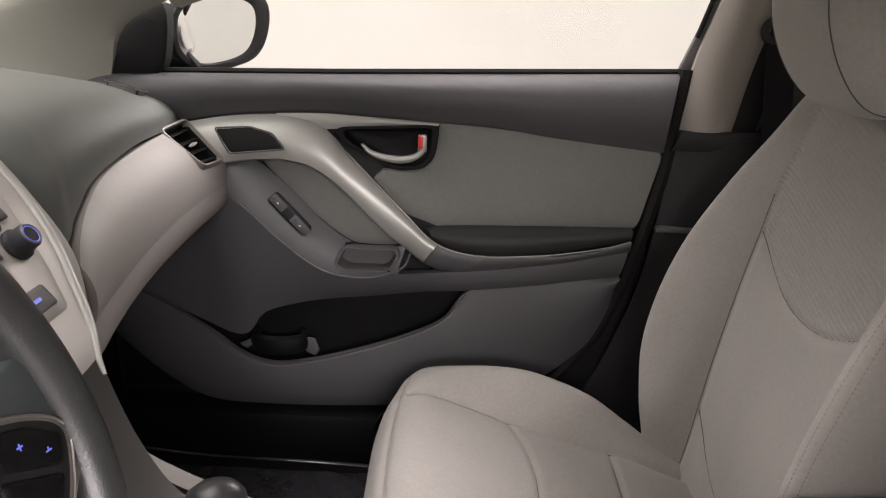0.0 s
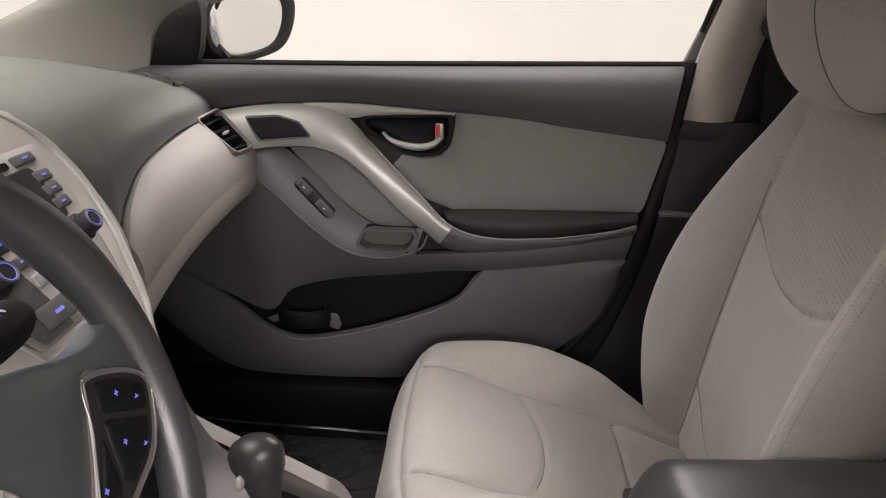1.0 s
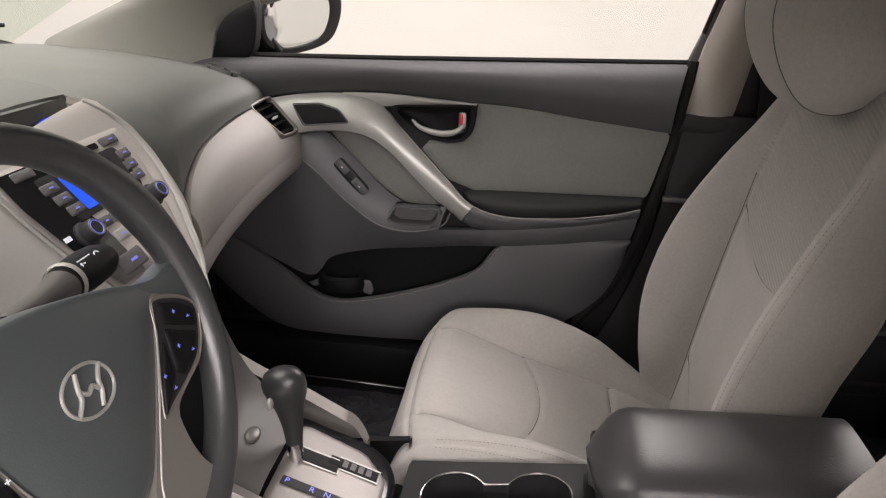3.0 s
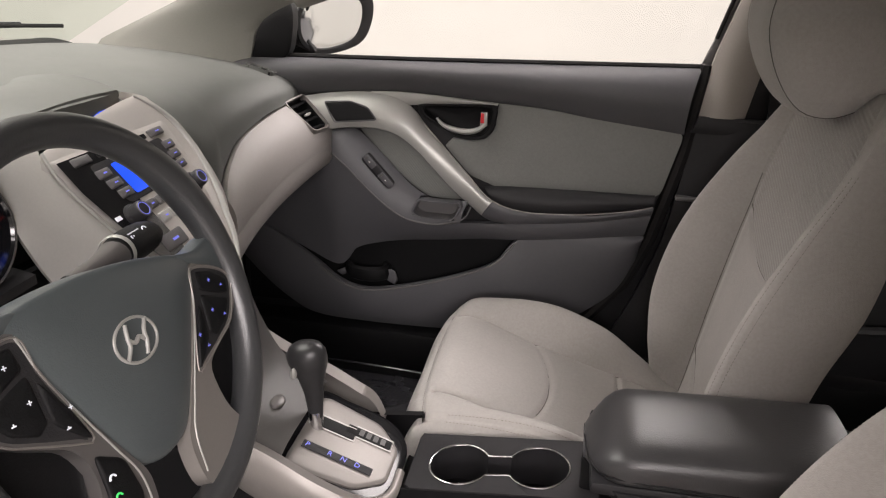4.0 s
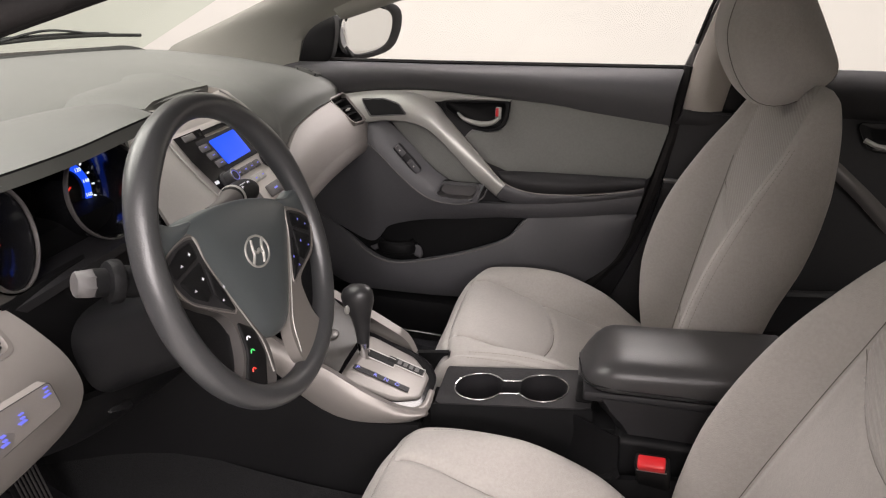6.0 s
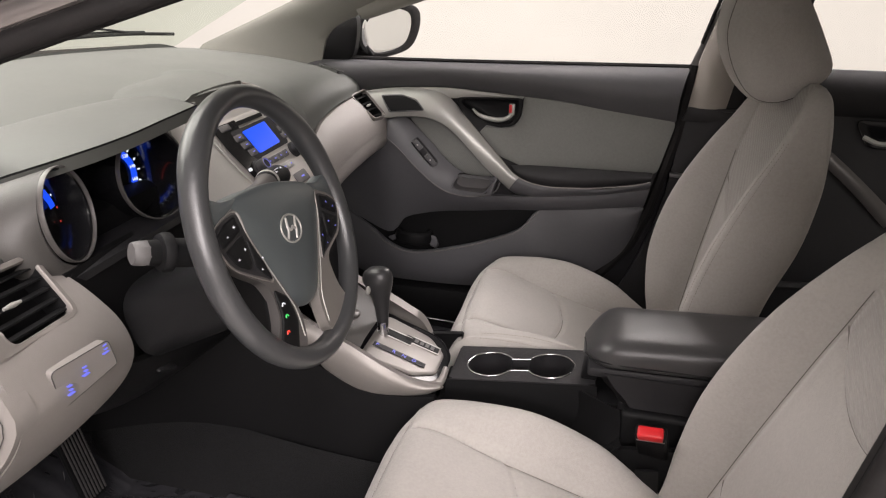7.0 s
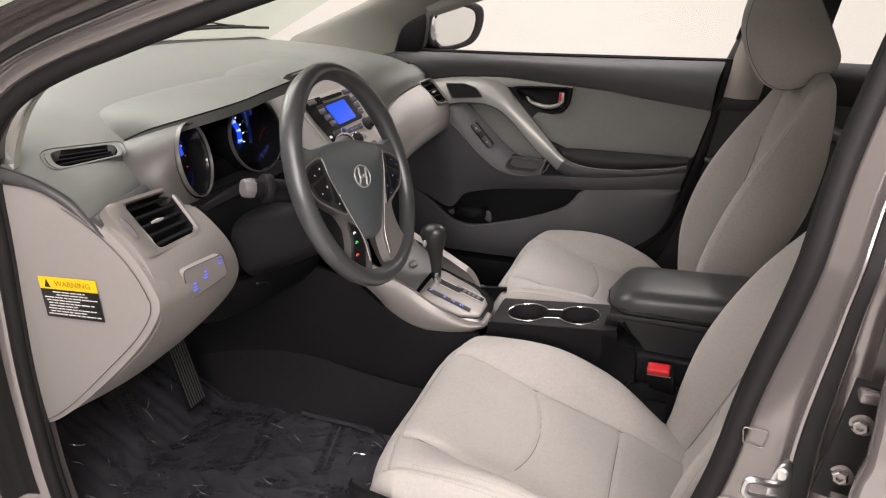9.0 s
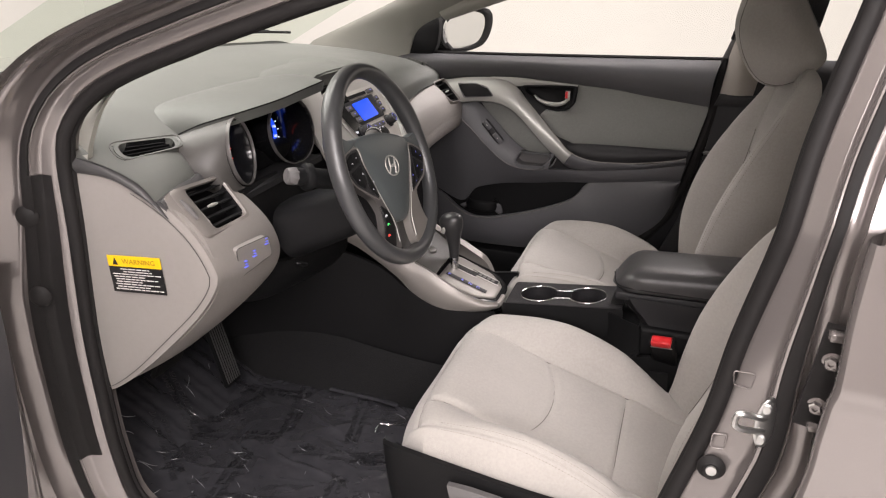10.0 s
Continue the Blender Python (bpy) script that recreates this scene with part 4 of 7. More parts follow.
# ---- dashboard ----
dash = thing("dashboard", "two-tone grey dashboard with soft upper pad", "dashboard")
PAD_ROWS = [
    (0.715, [(-0.428, 0.905), (-0.436, 0.932), (-0.47, 0.955), (-0.541, 0.974), (-0.70, 0.992), (-0.86, 1.000)]),
    (0.66, [(-0.418, 0.916), (-0.43, 0.942), (-0.47, 0.965), (-0.55, 0.985), (-0.71, 1.003), (-0.90, 1.010)]),
    (0.58, [(-0.411, 0.918), (-0.424, 0.948), (-0.47, 0.978), (-0.56, 1.000), (-0.73, 1.014), (-0.93, 1.018)]),
    (0.484, [(-0.41, 0.916), (-0.422, 0.952), (-0.468, 0.988), (-0.57, 1.010), (-0.74, 1.022), (-0.95, 1.024)]),
    (0.356, [(-0.41, 0.896), (-0.420, 0.946), (-0.465, 0.994), (-0.57, 1.020), (-0.75, 1.028), (-0.97, 1.030)]),
    (0.29, [(-0.405, 0.865), (-0.416, 0.940), (-0.462, 0.996), (-0.57, 1.022), (-0.76, 1.031), (-0.98, 1.032)]),
    (0.24, [(-0.40, 0.845), (-0.412, 0.935), (-0.46, 0.997), (-0.57, 1.024), (-0.76, 1.033), (-0.985, 1.034)]),
    (0.15, [(-0.43, 0.93), (-0.448, 0.975), (-0.49, 1.008), (-0.58, 1.025), (-0.76, 1.034), (-0.99, 1.036)]),
    (0.0, [(-0.50, 0.96), (-0.515, 0.99), (-0.55, 1.012), (-0.62, 1.025), (-0.77, 1.034), (-0.99, 1.036)]),
    (-0.2, [(-0.53, 0.95), (-0.54, 0.98), (-0.565, 1.004), (-0.63, 1.022), (-0.77, 1.032), (-0.99, 1.034)]),
    (-0.40, [(-0.53, 0.93), (-0.545, 0.96), (-0.575, 0.99), (-0.64, 1.010), (-0.77, 1.024), (-0.96, 1.028)]),
    (-0.52, [(-0.48, 0.905), (-0.495, 0.935), (-0.525, 0.962), (-0.59, 0.988), (-0.75, 1.010), (-0.94, 1.020)]),
    (-0.60, [(-0.44, 0.907), (-0.452, 0.930), (-0.485, 0.955), (-0.56, 0.978), (-0.72, 1.000), (-0.91, 1.010)]),
    (-0.66, [(-0.43, 0.906), (-0.443, 0.928), (-0.475, 0.950), (-0.545, 0.970), (-0.71, 0.990), (-0.88, 1.002)]),
    (-0.712, [(-0.43, 0.892), (-0.44, 0.912), (-0.47, 0.936), (-0.54, 0.958), (-0.66, 0.972), (-0.84, 0.985)]),
]
st = [spline([(x, y, z) for x, z in pr], 120) for y, pr in PAD_ROWS]
cols = [spline([s[i] for s in st], 460) for i in range(120)]
VENT_P = ((-0.418, 0.590, 0.919), (-0.413, 0.694, 0.922), (-0.343, 0.680, 0.853), (-0.349, 0.592, 0.860))
VENT_D = ((-0.418, -0.702, 0.921), (-0.430, -0.543, 0.908), (-0.362, -0.552, 0.838), (-0.350, -0.699, 0.846))
DEMIST_P = ((-0.530, 0.655, 0.983), (-0.535, 0.708, 0.976), (-0.476, 0.700, 0.961), (-0.466, 0.648, 0.968))
DEMIST_D = ((-0.560, -0.660, 0.9775), (-0.507, -0.5545, 0.9745), (-0.482, -0.5725, 0.9610), (-0.513, -0.685, 0.9585))


def vent_opening(quad, wide, shift):
    """The inner corners of a vent's frame."""
    q = [np.array(p, float) for p in quad]
    c = 0.25 * sum(q)
    i = [c + (p - c) * (1 - wide * 2) for p in q]
    return [i[0] + (i[1] - i[0]) * shift, i[1] + (i[1] - i[0]) * shift * 0.15, i[2] + (i[2] - i[3]) * shift * 0.15, i[3] + (i[2] - i[3]) * shift]


sheet_pad = grid_mesh(cols)
for q, share in ((DEMIST_P, 0.93), (DEMIST_D, 0.93), (VENT_P, 0.86), (VENT_D, 0.86)):
    punch(sheet_pad, q, share)
part("upper_pad", sheet_pad, PAD, dash, "soft matt grey upper pad")
part("underside", box(-0.98, -0.47, -0.70, 0.70, 0.84, 0.90, 0.02), BLACK, dash)
C1 = [(-0.423, 0.700, 0.910), (-0.412, 0.64, 0.914), (-0.408, 0.56, 0.915), (-0.406, 0.484, 0.912), (-0.405, 0.41, 0.904), (-0.404, 0.356, 0.892), (-0.400, 0.31, 0.870), (-0.392, 0.272, 0.845), (-0.385, 0.25, 0.815)]
CREASE = [(-0.342, 0.702, 0.812), (-0.346, 0.62, 0.812), (-0.352, 0.54, 0.808), (-0.358, 0.47, 0.80), (-0.366, 0.40, 0.785), (-0.375, 0.345, 0.765), (-0.384, 0.305, 0.745), (-0.39, 0.275, 0.725), (-0.395, 0.255, 0.705)]
C2 = [(-0.352, 0.705, 0.766), (-0.358, 0.63, 0.762), (-0.368, 0.56, 0.752), (-0.378, 0.48, 0.738), (-0.388, 0.41, 0.718), (-0.396, 0.355, 0.695), (-0.402, 0.315, 0.672), (-0.407, 0.285, 0.655), (-0.41, 0.262, 0.64)]
part("lower_panel", punch(sheet(C1, CREASE, (1, 0, 0.3), 0.020, 2.0, nu=130, nv=40, back=0.015), VENT_P, 0.94), BEIGE, dash, "warm grey passenger side panel")
part("glovebox_face", sheet(CREASE, C2, (1, 0, -0.3), 0.006, 2.0, nu=60, nv=8, back=0.012), BEIGE, dash, "warm grey lower panel edge")
part("knee_panel", sheet(C2, [(-0.47, 0.70, 0.70), (-0.52, 0.62, 0.66), (-0.56, 0.5, 0.62), (-0.58, 0.4, 0.60), (-0.58, 0.3, 0.58), (-0.56, 0.2, 0.56)], (0, 0, -1), 0.0, nu=40, nv=8), CHAR, dash, "dark underside of the dashboard")
part("end_cap", sheet([(-0.425, 0.708, 0.91), (-0.352, 0.706, 0.85), (-0.344, 0.708, 0.80), (-0.352, 0.71, 0.766)], [(-0.75, 0.715, 0.95), (-0.75, 0.715, 0.80), (-0.65, 0.715, 0.70), (-0.5, 0.715, 0.68)], (0, 1, 0), 0.0, nu=20, nv=5), BEIGE, dash)


def vent(name, tl, tr, br, bl, slats, label, wide=0.12, tab=True, slat_mat=BLACK, frame_mat=SILVER, proud=0.004, shift=0.0):
    """A slatted air vent between four corners, given clockwise as seen."""
    q = [np.array(p, float) for p in (tl, tr, br, bl)]
    nrm = np.cross(q[1] - q[0], q[3] - q[0])
    nrm /= np.linalg.norm(nrm)
    if nrm[0] * 0.7 + nrm[2] < 0:
        nrm = -nrm
    c = 0.25 * sum(q)
    i = vent_opening(q, wide, shift)
    ob = part(name, ring_plate(corners(q, 0.18 if tab else 0.42), corners(i, 0.12 if tab else 0.42), nrm, proud, 0.02), frame_mat, dash, label)
    part("duct", dome(corners(i, 0.1), nrm, -0.03, 0, shape=lambda s: 1 if s < 0.97 else 0, closed=False), BLACK, ob)
    for k in range(slats):
        f = (k + 0.5) / slats
        a, b = i[0] * (1 - f) + i[3] * f, i[1] * (1 - f) + i[2] * f
        if not tab:
            ins = 0.04 + 0.16 * abs(2 * f - 1)
            a, b = a + (b - a) * ins - nrm * 0.002, b + (a - b) * ins - nrm * 0.002
        d = (i[3] - i[0]) / np.linalg.norm(i[3] - i[0])
        w = np.linalg.norm(i[3] - i[0]) / slats * 0.30
        lo, hi = a - nrm * 0.004, b - nrm * 0.004
        rows = [[lo - d * w - nrm * 0.006, hi - d * w - nrm * 0.006], [lo + d * w * 0.2 + nrm * 0.002, hi + d * w * 0.2 + nrm * 0.002], [lo + d * w * 0.6 + nrm * 0.001, hi + d * w * 0.6 + nrm * 0.001], [lo - d * w * 0.4 - nrm * 0.009, hi - d * w * 0.4 - nrm * 0.009]]
        part("slat", grid_mesh(rows, close_rows=True), slat_mat, ob)
    if not tab:
        part("outline", sweep(corners([c + (p - c) * 1.10 + nrm * 0.0012 for p in q], 0.40), 0.0011, 6, True, up=tuple(nrm)), SURROUND, ob, "thin flush frame line")
    if tab:
        m = c + nrm * 0.002
        e = (q[1] - q[0]) / np.linalg.norm(q[1] - q[0])
        part("tab", sweep([m - e * 0.014, m, m + e * 0.014], [0.002, 0.0036, 0.002], 8, up=tuple(nrm)), SILVER, ob, "bright louvre tab")
    return ob


vent("side_vent", *VENT_P, 4, "slatted black side vent in a satin frame", 0.05, proud=0.006, frame_mat=SILVER_WARM)
sv = vent("side_vent", *VENT_D, 5, "slatted black side vent in a silver frame", 0.085, shift=0.2, proud=0.0045, frame_mat=SILVER_WARM)
part("thumbwheel", sweep([(-0.399, -0.692, 0.906), (-0.385, -0.691, 0.892), (-0.371, -0.689, 0.877)], [0.003, 0.0055, 0.003], 8, up=(0.7, 0, 0.7)), CHAR_LIGHT, sv, "small grey thumbwheel")
vent("demister_vent", *[(x + 0.002, y, z + 0.005) for x, y, z in DEMIST_P], 4, "small side window demister vent", 0.07, False, frame_mat=PAD, proud=0.0004)
vent("demister_vent", *[(x, y, z + 0.001) for x, y, z in DEMIST_D], 4, "small side window demister vent", 0.07, False, frame_mat=PAD, proud=0.0004)

# driver's end of the dashboard
cap = spline(xz(-0.708, [(-0.611, 0.938), (-0.517, 0.938), (-0.438, 0.907), (-0.374, 0.860), (-0.336, 0.804), (-0.334, 0.766), (-0.388, 0.690), (-0.508, 0.572), (-0.595, 0.508), (-0.632, 0.515), (-0.640, 0.606), (-0.628, 0.836)]), 70, True)
part("end_cap", dome(cap, (0, -1, 0), 0.006, 0.03), BEIGE, dash, "warm grey dashboard end cover")
cap_mid = cap.mean(axis=0)
part("cap_seam", sweep([(x + 0.012 * (cap_mid[0] - x) / math.dist((x, z), (cap_mid[0], cap_mid[2])), -0.7140, z + 0.012 * (cap_mid[2] - z) / math.dist((x, z), (cap_mid[0], cap_mid[2]))) for x, y, z in cap if x > -0.60 and z < 0.93], 0.0007, 6, up=(0, 1, 0)), SURROUND, dash, "thin joint")
part("pad_lip", sheet([(-0.66, -0.712, 0.972), (-0.54, -0.713, 0.956), (-0.47, -0.713, 0.932), (-0.435, -0.711, 0.905), (-0.424, -0.709, 0.893)], [(-0.66, -0.712, 0.935), (-0.53, -0.713, 0.936), (-0.46, -0.713, 0.91), (-0.42, -0.711, 0.884), (-0.41, -0.709, 0.876)], (0, -1, 0), 0.006, nu=24, nv=6), VINYL, dash, "dark edge of the upper pad")
part("pad_front", sheet([(-0.426, -0.709, 0.906), (-0.434, -0.66, 0.916), (-0.440, -0.60, 0.918), (-0.460, -0.55, 0.917), (-0.480, -0.52, 0.917)], [(-0.416, -0.709, 0.886), (-0.424, -0.66, 0.896), (-0.431, -0.60, 0.897), (-0.450, -0.55, 0.895), (-0.470, -0.52, 0.893)], (1, 0, 0.2), 0.005, nu=30, nv=8), VINYL, dash, "darker rolled front edge of the pad")
EL = [(-0.438, -0.703, 0.902), (-0.388, -0.702, 0.884), (-0.354, -0.700, 0.846), (-0.338, -0.699, 0.80), (-0.337, -0.698, 0.76), (-0.39, -0.69, 0.685), (-0.50, -0.68, 0.58), (-0.585, -0.67, 0.51)]
ER = [(-0.456, -0.525, 0.890), (-0.404, -0.52, 0.872), (-0.370, -0.506, 0.835), (-0.354, -0.487, 0.79), (-0.352, -0.478, 0.74), (-0.375, -0.49, 0.69), (-0.46, -0.50, 0.60), (-0.55, -0.50, 0.52)]
part("lower_panel", punch(sheet(EL, ER, (1, 0, 0.1), 0.009, 2.0, nu=150, nv=80, back=0.02), [tuple(p) for p in vent_opening(VENT_D, 0.085, 0.2)], 1.06), BEIGE, dash, "warm grey driver side panel")
swp = corners([(-0.330, -0.650, 0.814), (-0.326, -0.556, 0.808), (-0.330, -0.540, 0.765), (-0.338, -0.632, 0.753)], 0.15)
part("panel_seam", sweep(swp, 0.0008, 6, True, up=(1, 0, 0)), SURROUND, dash, "thin dark joint")
plate = part("switch_panel", dome(np.array(swp) + np.array((0.0004, 0, 0)), (1, 0, -0.05), 0.0004, 0.012), BEIGE, dash, "blank switch panel with lit blue marks")
for y, z, s in ((-0.624, 0.776, 0.010), (-0.598, 0.787, 0.010), (-0.562, 0.798, 0.010)):
    for k, dz in enumerate((-0.005, 0.000, 0.006)):
        part("icon", box(-0.3315 + 0.06 * (y + 0.60), -0.3265 + 0.06 * (y + 0.60), y - s * (0.5, 0.2, 0.4)[k], y + s * (0.5, 0.3, 0.2)[k], z + dz, z + dz + 0.0013, 0), BLUE_ICON, plate)
label = thing("warning_label", "yellow and black warning label on the end cover", "label")
LF = frame_on((-0.4885, -0.7165, 0.768), (1, 0, 0.09), (0, 0, 1))
part("top_band", turned(box(-0.056, 0.056, 0.014, 0.034, 0, 0.0012, 0), LF), YELLOW, label)
part("field", turned(box(-0.056, 0.056, -0.034, 0.014, 0, 0.0012, 0), LF), LABEL_BLACK, label)
lettering("heading", "WARNING", 0.0125, LF @ pose(0.010, 0.0235, 0.0016), LABEL_BROWN, label, stretch=1.15)
part("sign", turned(grid_mesh([[(-0.046, 0.017, 0.0016), (-0.034, 0.017, 0.0016)], [(-0.0405, 0.030, 0.0016), (-0.0395, 0.030, 0.0016)]]), LF), LABEL_DARK, label)
for k, (a, b) in enumerate(((-0.032, 0.03), (-0.026, 0.034), (-0.050, 0.052), (-0.048, 0.022), (-0.045, 0.044), (-0.045, 0.010), (-0.048, 0.046), (-0.045, 0.030), (-0.050, 0.052))):
    words = random.Random(k)
    u = a
    while u < b - 0.004:
        w = min(b - u, words.uniform(0.006, 0.017))
        part("print_bar", turned(box(u, u + w, 0.0088 - k * 0.0047, 0.0104 - k * 0.0047, 0.0013, 0.0017, 0), LF), LABEL_WHITE, label)
        u += w + 0.0022

# instrument cluster
cluster = thing("instrument_cluster", "twin round dials lit in blue and white", "instrument cluster")
part("back_panel", box(-0.565, -0.535, -0.47, -0.17, 0.86, 0.965, 0.006), GLOSS, cluster)
part("floor_panel", sheet([(-0.52, -0.57, 0.86), (-0.52, -0.16, 0.86)], [(-0.40, -0.53, 0.862), (-0.40, -0.20, 0.868)], (0, 0, 1), 0, nu=8, nv=4), CHAR, cluster)
hood = [(-0.54, -0.515, 0.962), (-0.50, -0.50, 0.982), (-0.47, -0.485, 0.993), (-0.44, -0.451, 1.003), (-0.415, -0.40, 1.012), (-0.40, -0.349, 1.019), (-0.385, -0.30, 1.029), (-0.372, -0.246, 1.038), (-0.385, -0.205, 1.036), (-0.43, -0.18, 1.03)]
hback = [(-0.60, -0.50, 0.978), (-0.625, -0.475, 0.994), (-0.625, -0.44, 1.006), (-0.615, -0.40, 1.013), (-0.60, -0.36, 1.019), (-0.59, -0.31, 1.023), (-0.575, -0.27, 1.027), (-0.56, -0.23, 1.030), (-0.54, -0.20, 1.030), (-0.52, -0.18, 1.028)]
part("hood", sheet(hood, hback, (0.2, 0, 1), 0.012, 2.0, nu=50, nv=14, back=0.02), PAD, cluster, "soft grey instrument hood")
part("hood_lip", sheet(hood, [(x - 0.06, y, z - 0.018) for x, y, z in hood], (0, 0, -1), 0.0, nu=50, nv=4, back=0.003), BLACK, cluster)


def dial(y, x, r, yaw, deep, label_text):
    n = Vector((0.96, yaw, 0.20)).normalized()
    c = Vector((x, y, 0.935))
    a, s = c - n * deep, deep / 0.085
    d = part("dial_tube", lathe([(u * r, v * s) for u, v in ((0.9, 0.0), (1.03, 0.08), (1.06, 0.088), (1.03, 0.093), (0.99, 0.09), (0.97, 0.08), (0.86, 0.012), (0.85, 0.004))] + [(0.001, 0.003 * s)], a, c, 48), GLOSS, cluster, label_text, 30)
    part("dial_rim", lathe([(u * r, deep + v) for u, v in ((1.055, 0.001), (1.07, 0.0055), (1.06, 0.0095), (1.035, 0.0095), (1.025, 0.006))], a, c, 48), SPOKE_GREY, d, "satin grey dial rim")
    return d, frame_on(a + n * 0.006, Vector((0, 0, 1)).cross(n), (-0.2, 0, 0.96))


dl, fl = dial(-0.474, -0.430, 0.061, 0.27, 0.040, "tachometer dial in a deep tube")
dr, fr = dial(-0.264, -0.440, 0.069, -0.14, 0.085, "speedometer dial in a deep tube")
ring = [(-0.4250 + 0.015 * math.cos(a) - 0.0130 * math.sin(a), -0.474 - 0.065 * math.cos(a), 0.935 + 0.064 * math.sin(a)) for a in np.linspace(math.pi * 0.52, -math.pi * 0.45, 20)]
part("dial_surround", sheet([(-0.555, -0.55, 0.955), (-0.53, -0.575, 0.942), (-0.495, -0.585, 0.920), (-0.46, -0.578, 0.898), (-0.43, -0.555, 0.874), (-0.40, -0.525, 0.858)], ring, (0.5, -1, 0.3), 0.012, 2.0, nu=40, nv=16, back=0.006), SURROUND, cluster, "warm grey dial surround")
for k in range(9):
    a = radians(-30 + k * 20)
    part("tick", turned(box(-0.0012, 0.0012, 0.050, 0.055, 0, 0.0006, 0), fr @ pose(0, 0, 0, 0, 0, math.degrees(-a))), WHITE_LIT, dr)
part("blue_arc", turned(grid_mesh([[(0.034 * math.sin(a), 0.034 * math.cos(a), 0.0004) for a in np.linspace(-0.3, 2.1, 24)], [(0.047 * math.sin(a), 0.047 * math.cos(a), 0.0004) for a in np.linspace(-0.3, 2.1, 24)]]), fr), BLUE, dr)
for k, txt in enumerate(("80", "100", "120", "140", "160")):
    a = radians(-10 + k * 30)
    lettering("numeral", txt, 0.0085, fr @ pose(0.041 * math.sin(a), 0.041 * math.cos(a), 0.001), WHITE_LIT, dr)
part("blue_arc", turned(grid_mesh([[(0.034 * math.sin(a), 0.034 * math.cos(a), 0.0004) for a in np.linspace(-0.6, 1.5, 20)], [(0.048 * math.sin(a), 0.048 * math.cos(a), 0.0004) for a in np.linspace(-0.6, 1.5, 20)]]), fl), BLUE, dl)
for k in range(7):
    part("tick", turned(box(-0.0012, 0.0012, 0.050, 0.056, 0, 0.0006, 0), fl @ pose(0, 0, 0, 0, 0, 20 - k * 22)), RED_LIT if k > 4 else WHITE_LIT, dl)
part("needle", turned(box(-0.0012, 0.0012, -0.01, 0.05, 0.002, 0.004, 0.0005), fr @ pose(0, 0, 0, 0, 0, 125)), RED_LIT, dr)
part("centre_screen", box(-0.514, -0.512, -0.415, -0.325, 0.90, 0.965, 0), GLOSS, cluster)
part("screen_mark", box(-0.5118, -0.511, -0.41, -0.385, 0.95, 0.97, 0), BLUE, cluster)

# ---- centre stack ----
SP, SU = np.array((-0.38, 0.012, 0.91)), np.array((-0.61, 0.0, 0.79))
SN = np.array((0.79, 0.0, 0.61))


def on_stack(y, s, h=0.0):
    return tuple(SP + np.array((0, y, 0)) + SU * s + SN * h)


stack = thing("centre_stack", "silver centre stack with radio and climate controls", "centre stack")
half = [(0.112, 0.132), (0.148, 0.09), (0.158, 0.03), (0.142, -0.035), (0.114, -0.088), (0.09, -0.128), (0.066, -0.155)]
left = [(0.128, 0.095), (0.134, 0.06), (0.124, 0.0), (0.108, -0.055), (0.088, -0.11), (0.066, -0.150)]
outl = spline([on_stack(y, s) for y, s in half] + [on_stack(-y, s) for y, s in reversed(left)], 70, True)
part("body", dome(outl, SN, 0.004, 0.09), STACK, stack, "warm silver stack face")
part("ridge", sweep([on_stack(y, s, 0.001) for y, s in spline(half + [(0.055, -0.172)], 44)], [0.002 + 0.0042 * min(1, k / 8) - 0.0040 * max(0, (k - 33) / 10) for k in range(44)], 10, up=tuple(SN)), SILVER, stack, "bright silver side ridge")
part("bezel_line", sweep([on_stack(-y, s, 0.005) for y, s in spline(left[:-1], 30)], 0.0022, 8, up=tuple(SN)), SILVER, stack, "thin silver bezel line")
face = corners([on_stack(y, s, 0.004) for y, s in ((-0.13, 0.082), (0.13, 0.082), (0.126, 0.03), (0.104, -0.05), (0.082, -0.10), (-0.082, -0.10), (-0.104, -0.05), (-0.126, 0.03))], 0.16)
part("radio_face", dome(face, SN, 0.004, 0.006), STACK, stack, "silver radio face")
part("gloss_panel", grid_mesh([[tuple(on_stack(y, s, 0.0088)) for y, s in ((-0.124, 0.076), (-0.121, 0.03), (-0.10, -0.05), (-0.078, -0.096))], [tuple(on_stack(y, s, 0.0088)) for y, s in ((-0.04, 0.076), (-0.045, 0.03), (-0.035, -0.045), (-0.03, -0.096))]]), GLOSS, stack, "gloss black radio panel")


def button(y, s, w, hgt, mat, h=0.0095, mark=None, deep=0.006, name="button"):
    b = part(name, dome(corners([on_stack(y - w, s + hgt, h), on_stack(y + w, s + hgt, h), on_stack(y + w, s - hgt, h), on_stack(y - w, s - hgt, h)], 0.2, 4), SN, 0.002, deep, rings=(1.0, 0.93, 0.8, 0.0)), mat, stack)
    if mark:
        f = frame_on(on_stack(y, s, h + 0.0026), (0, 1, 0), tuple(SU))
        part("mark", turned(box(-w * 0.26, w * 0.26, -hgt * 0.15, hgt * 0.15, 0, 0.0004, 0), f), mark, b)
    return b


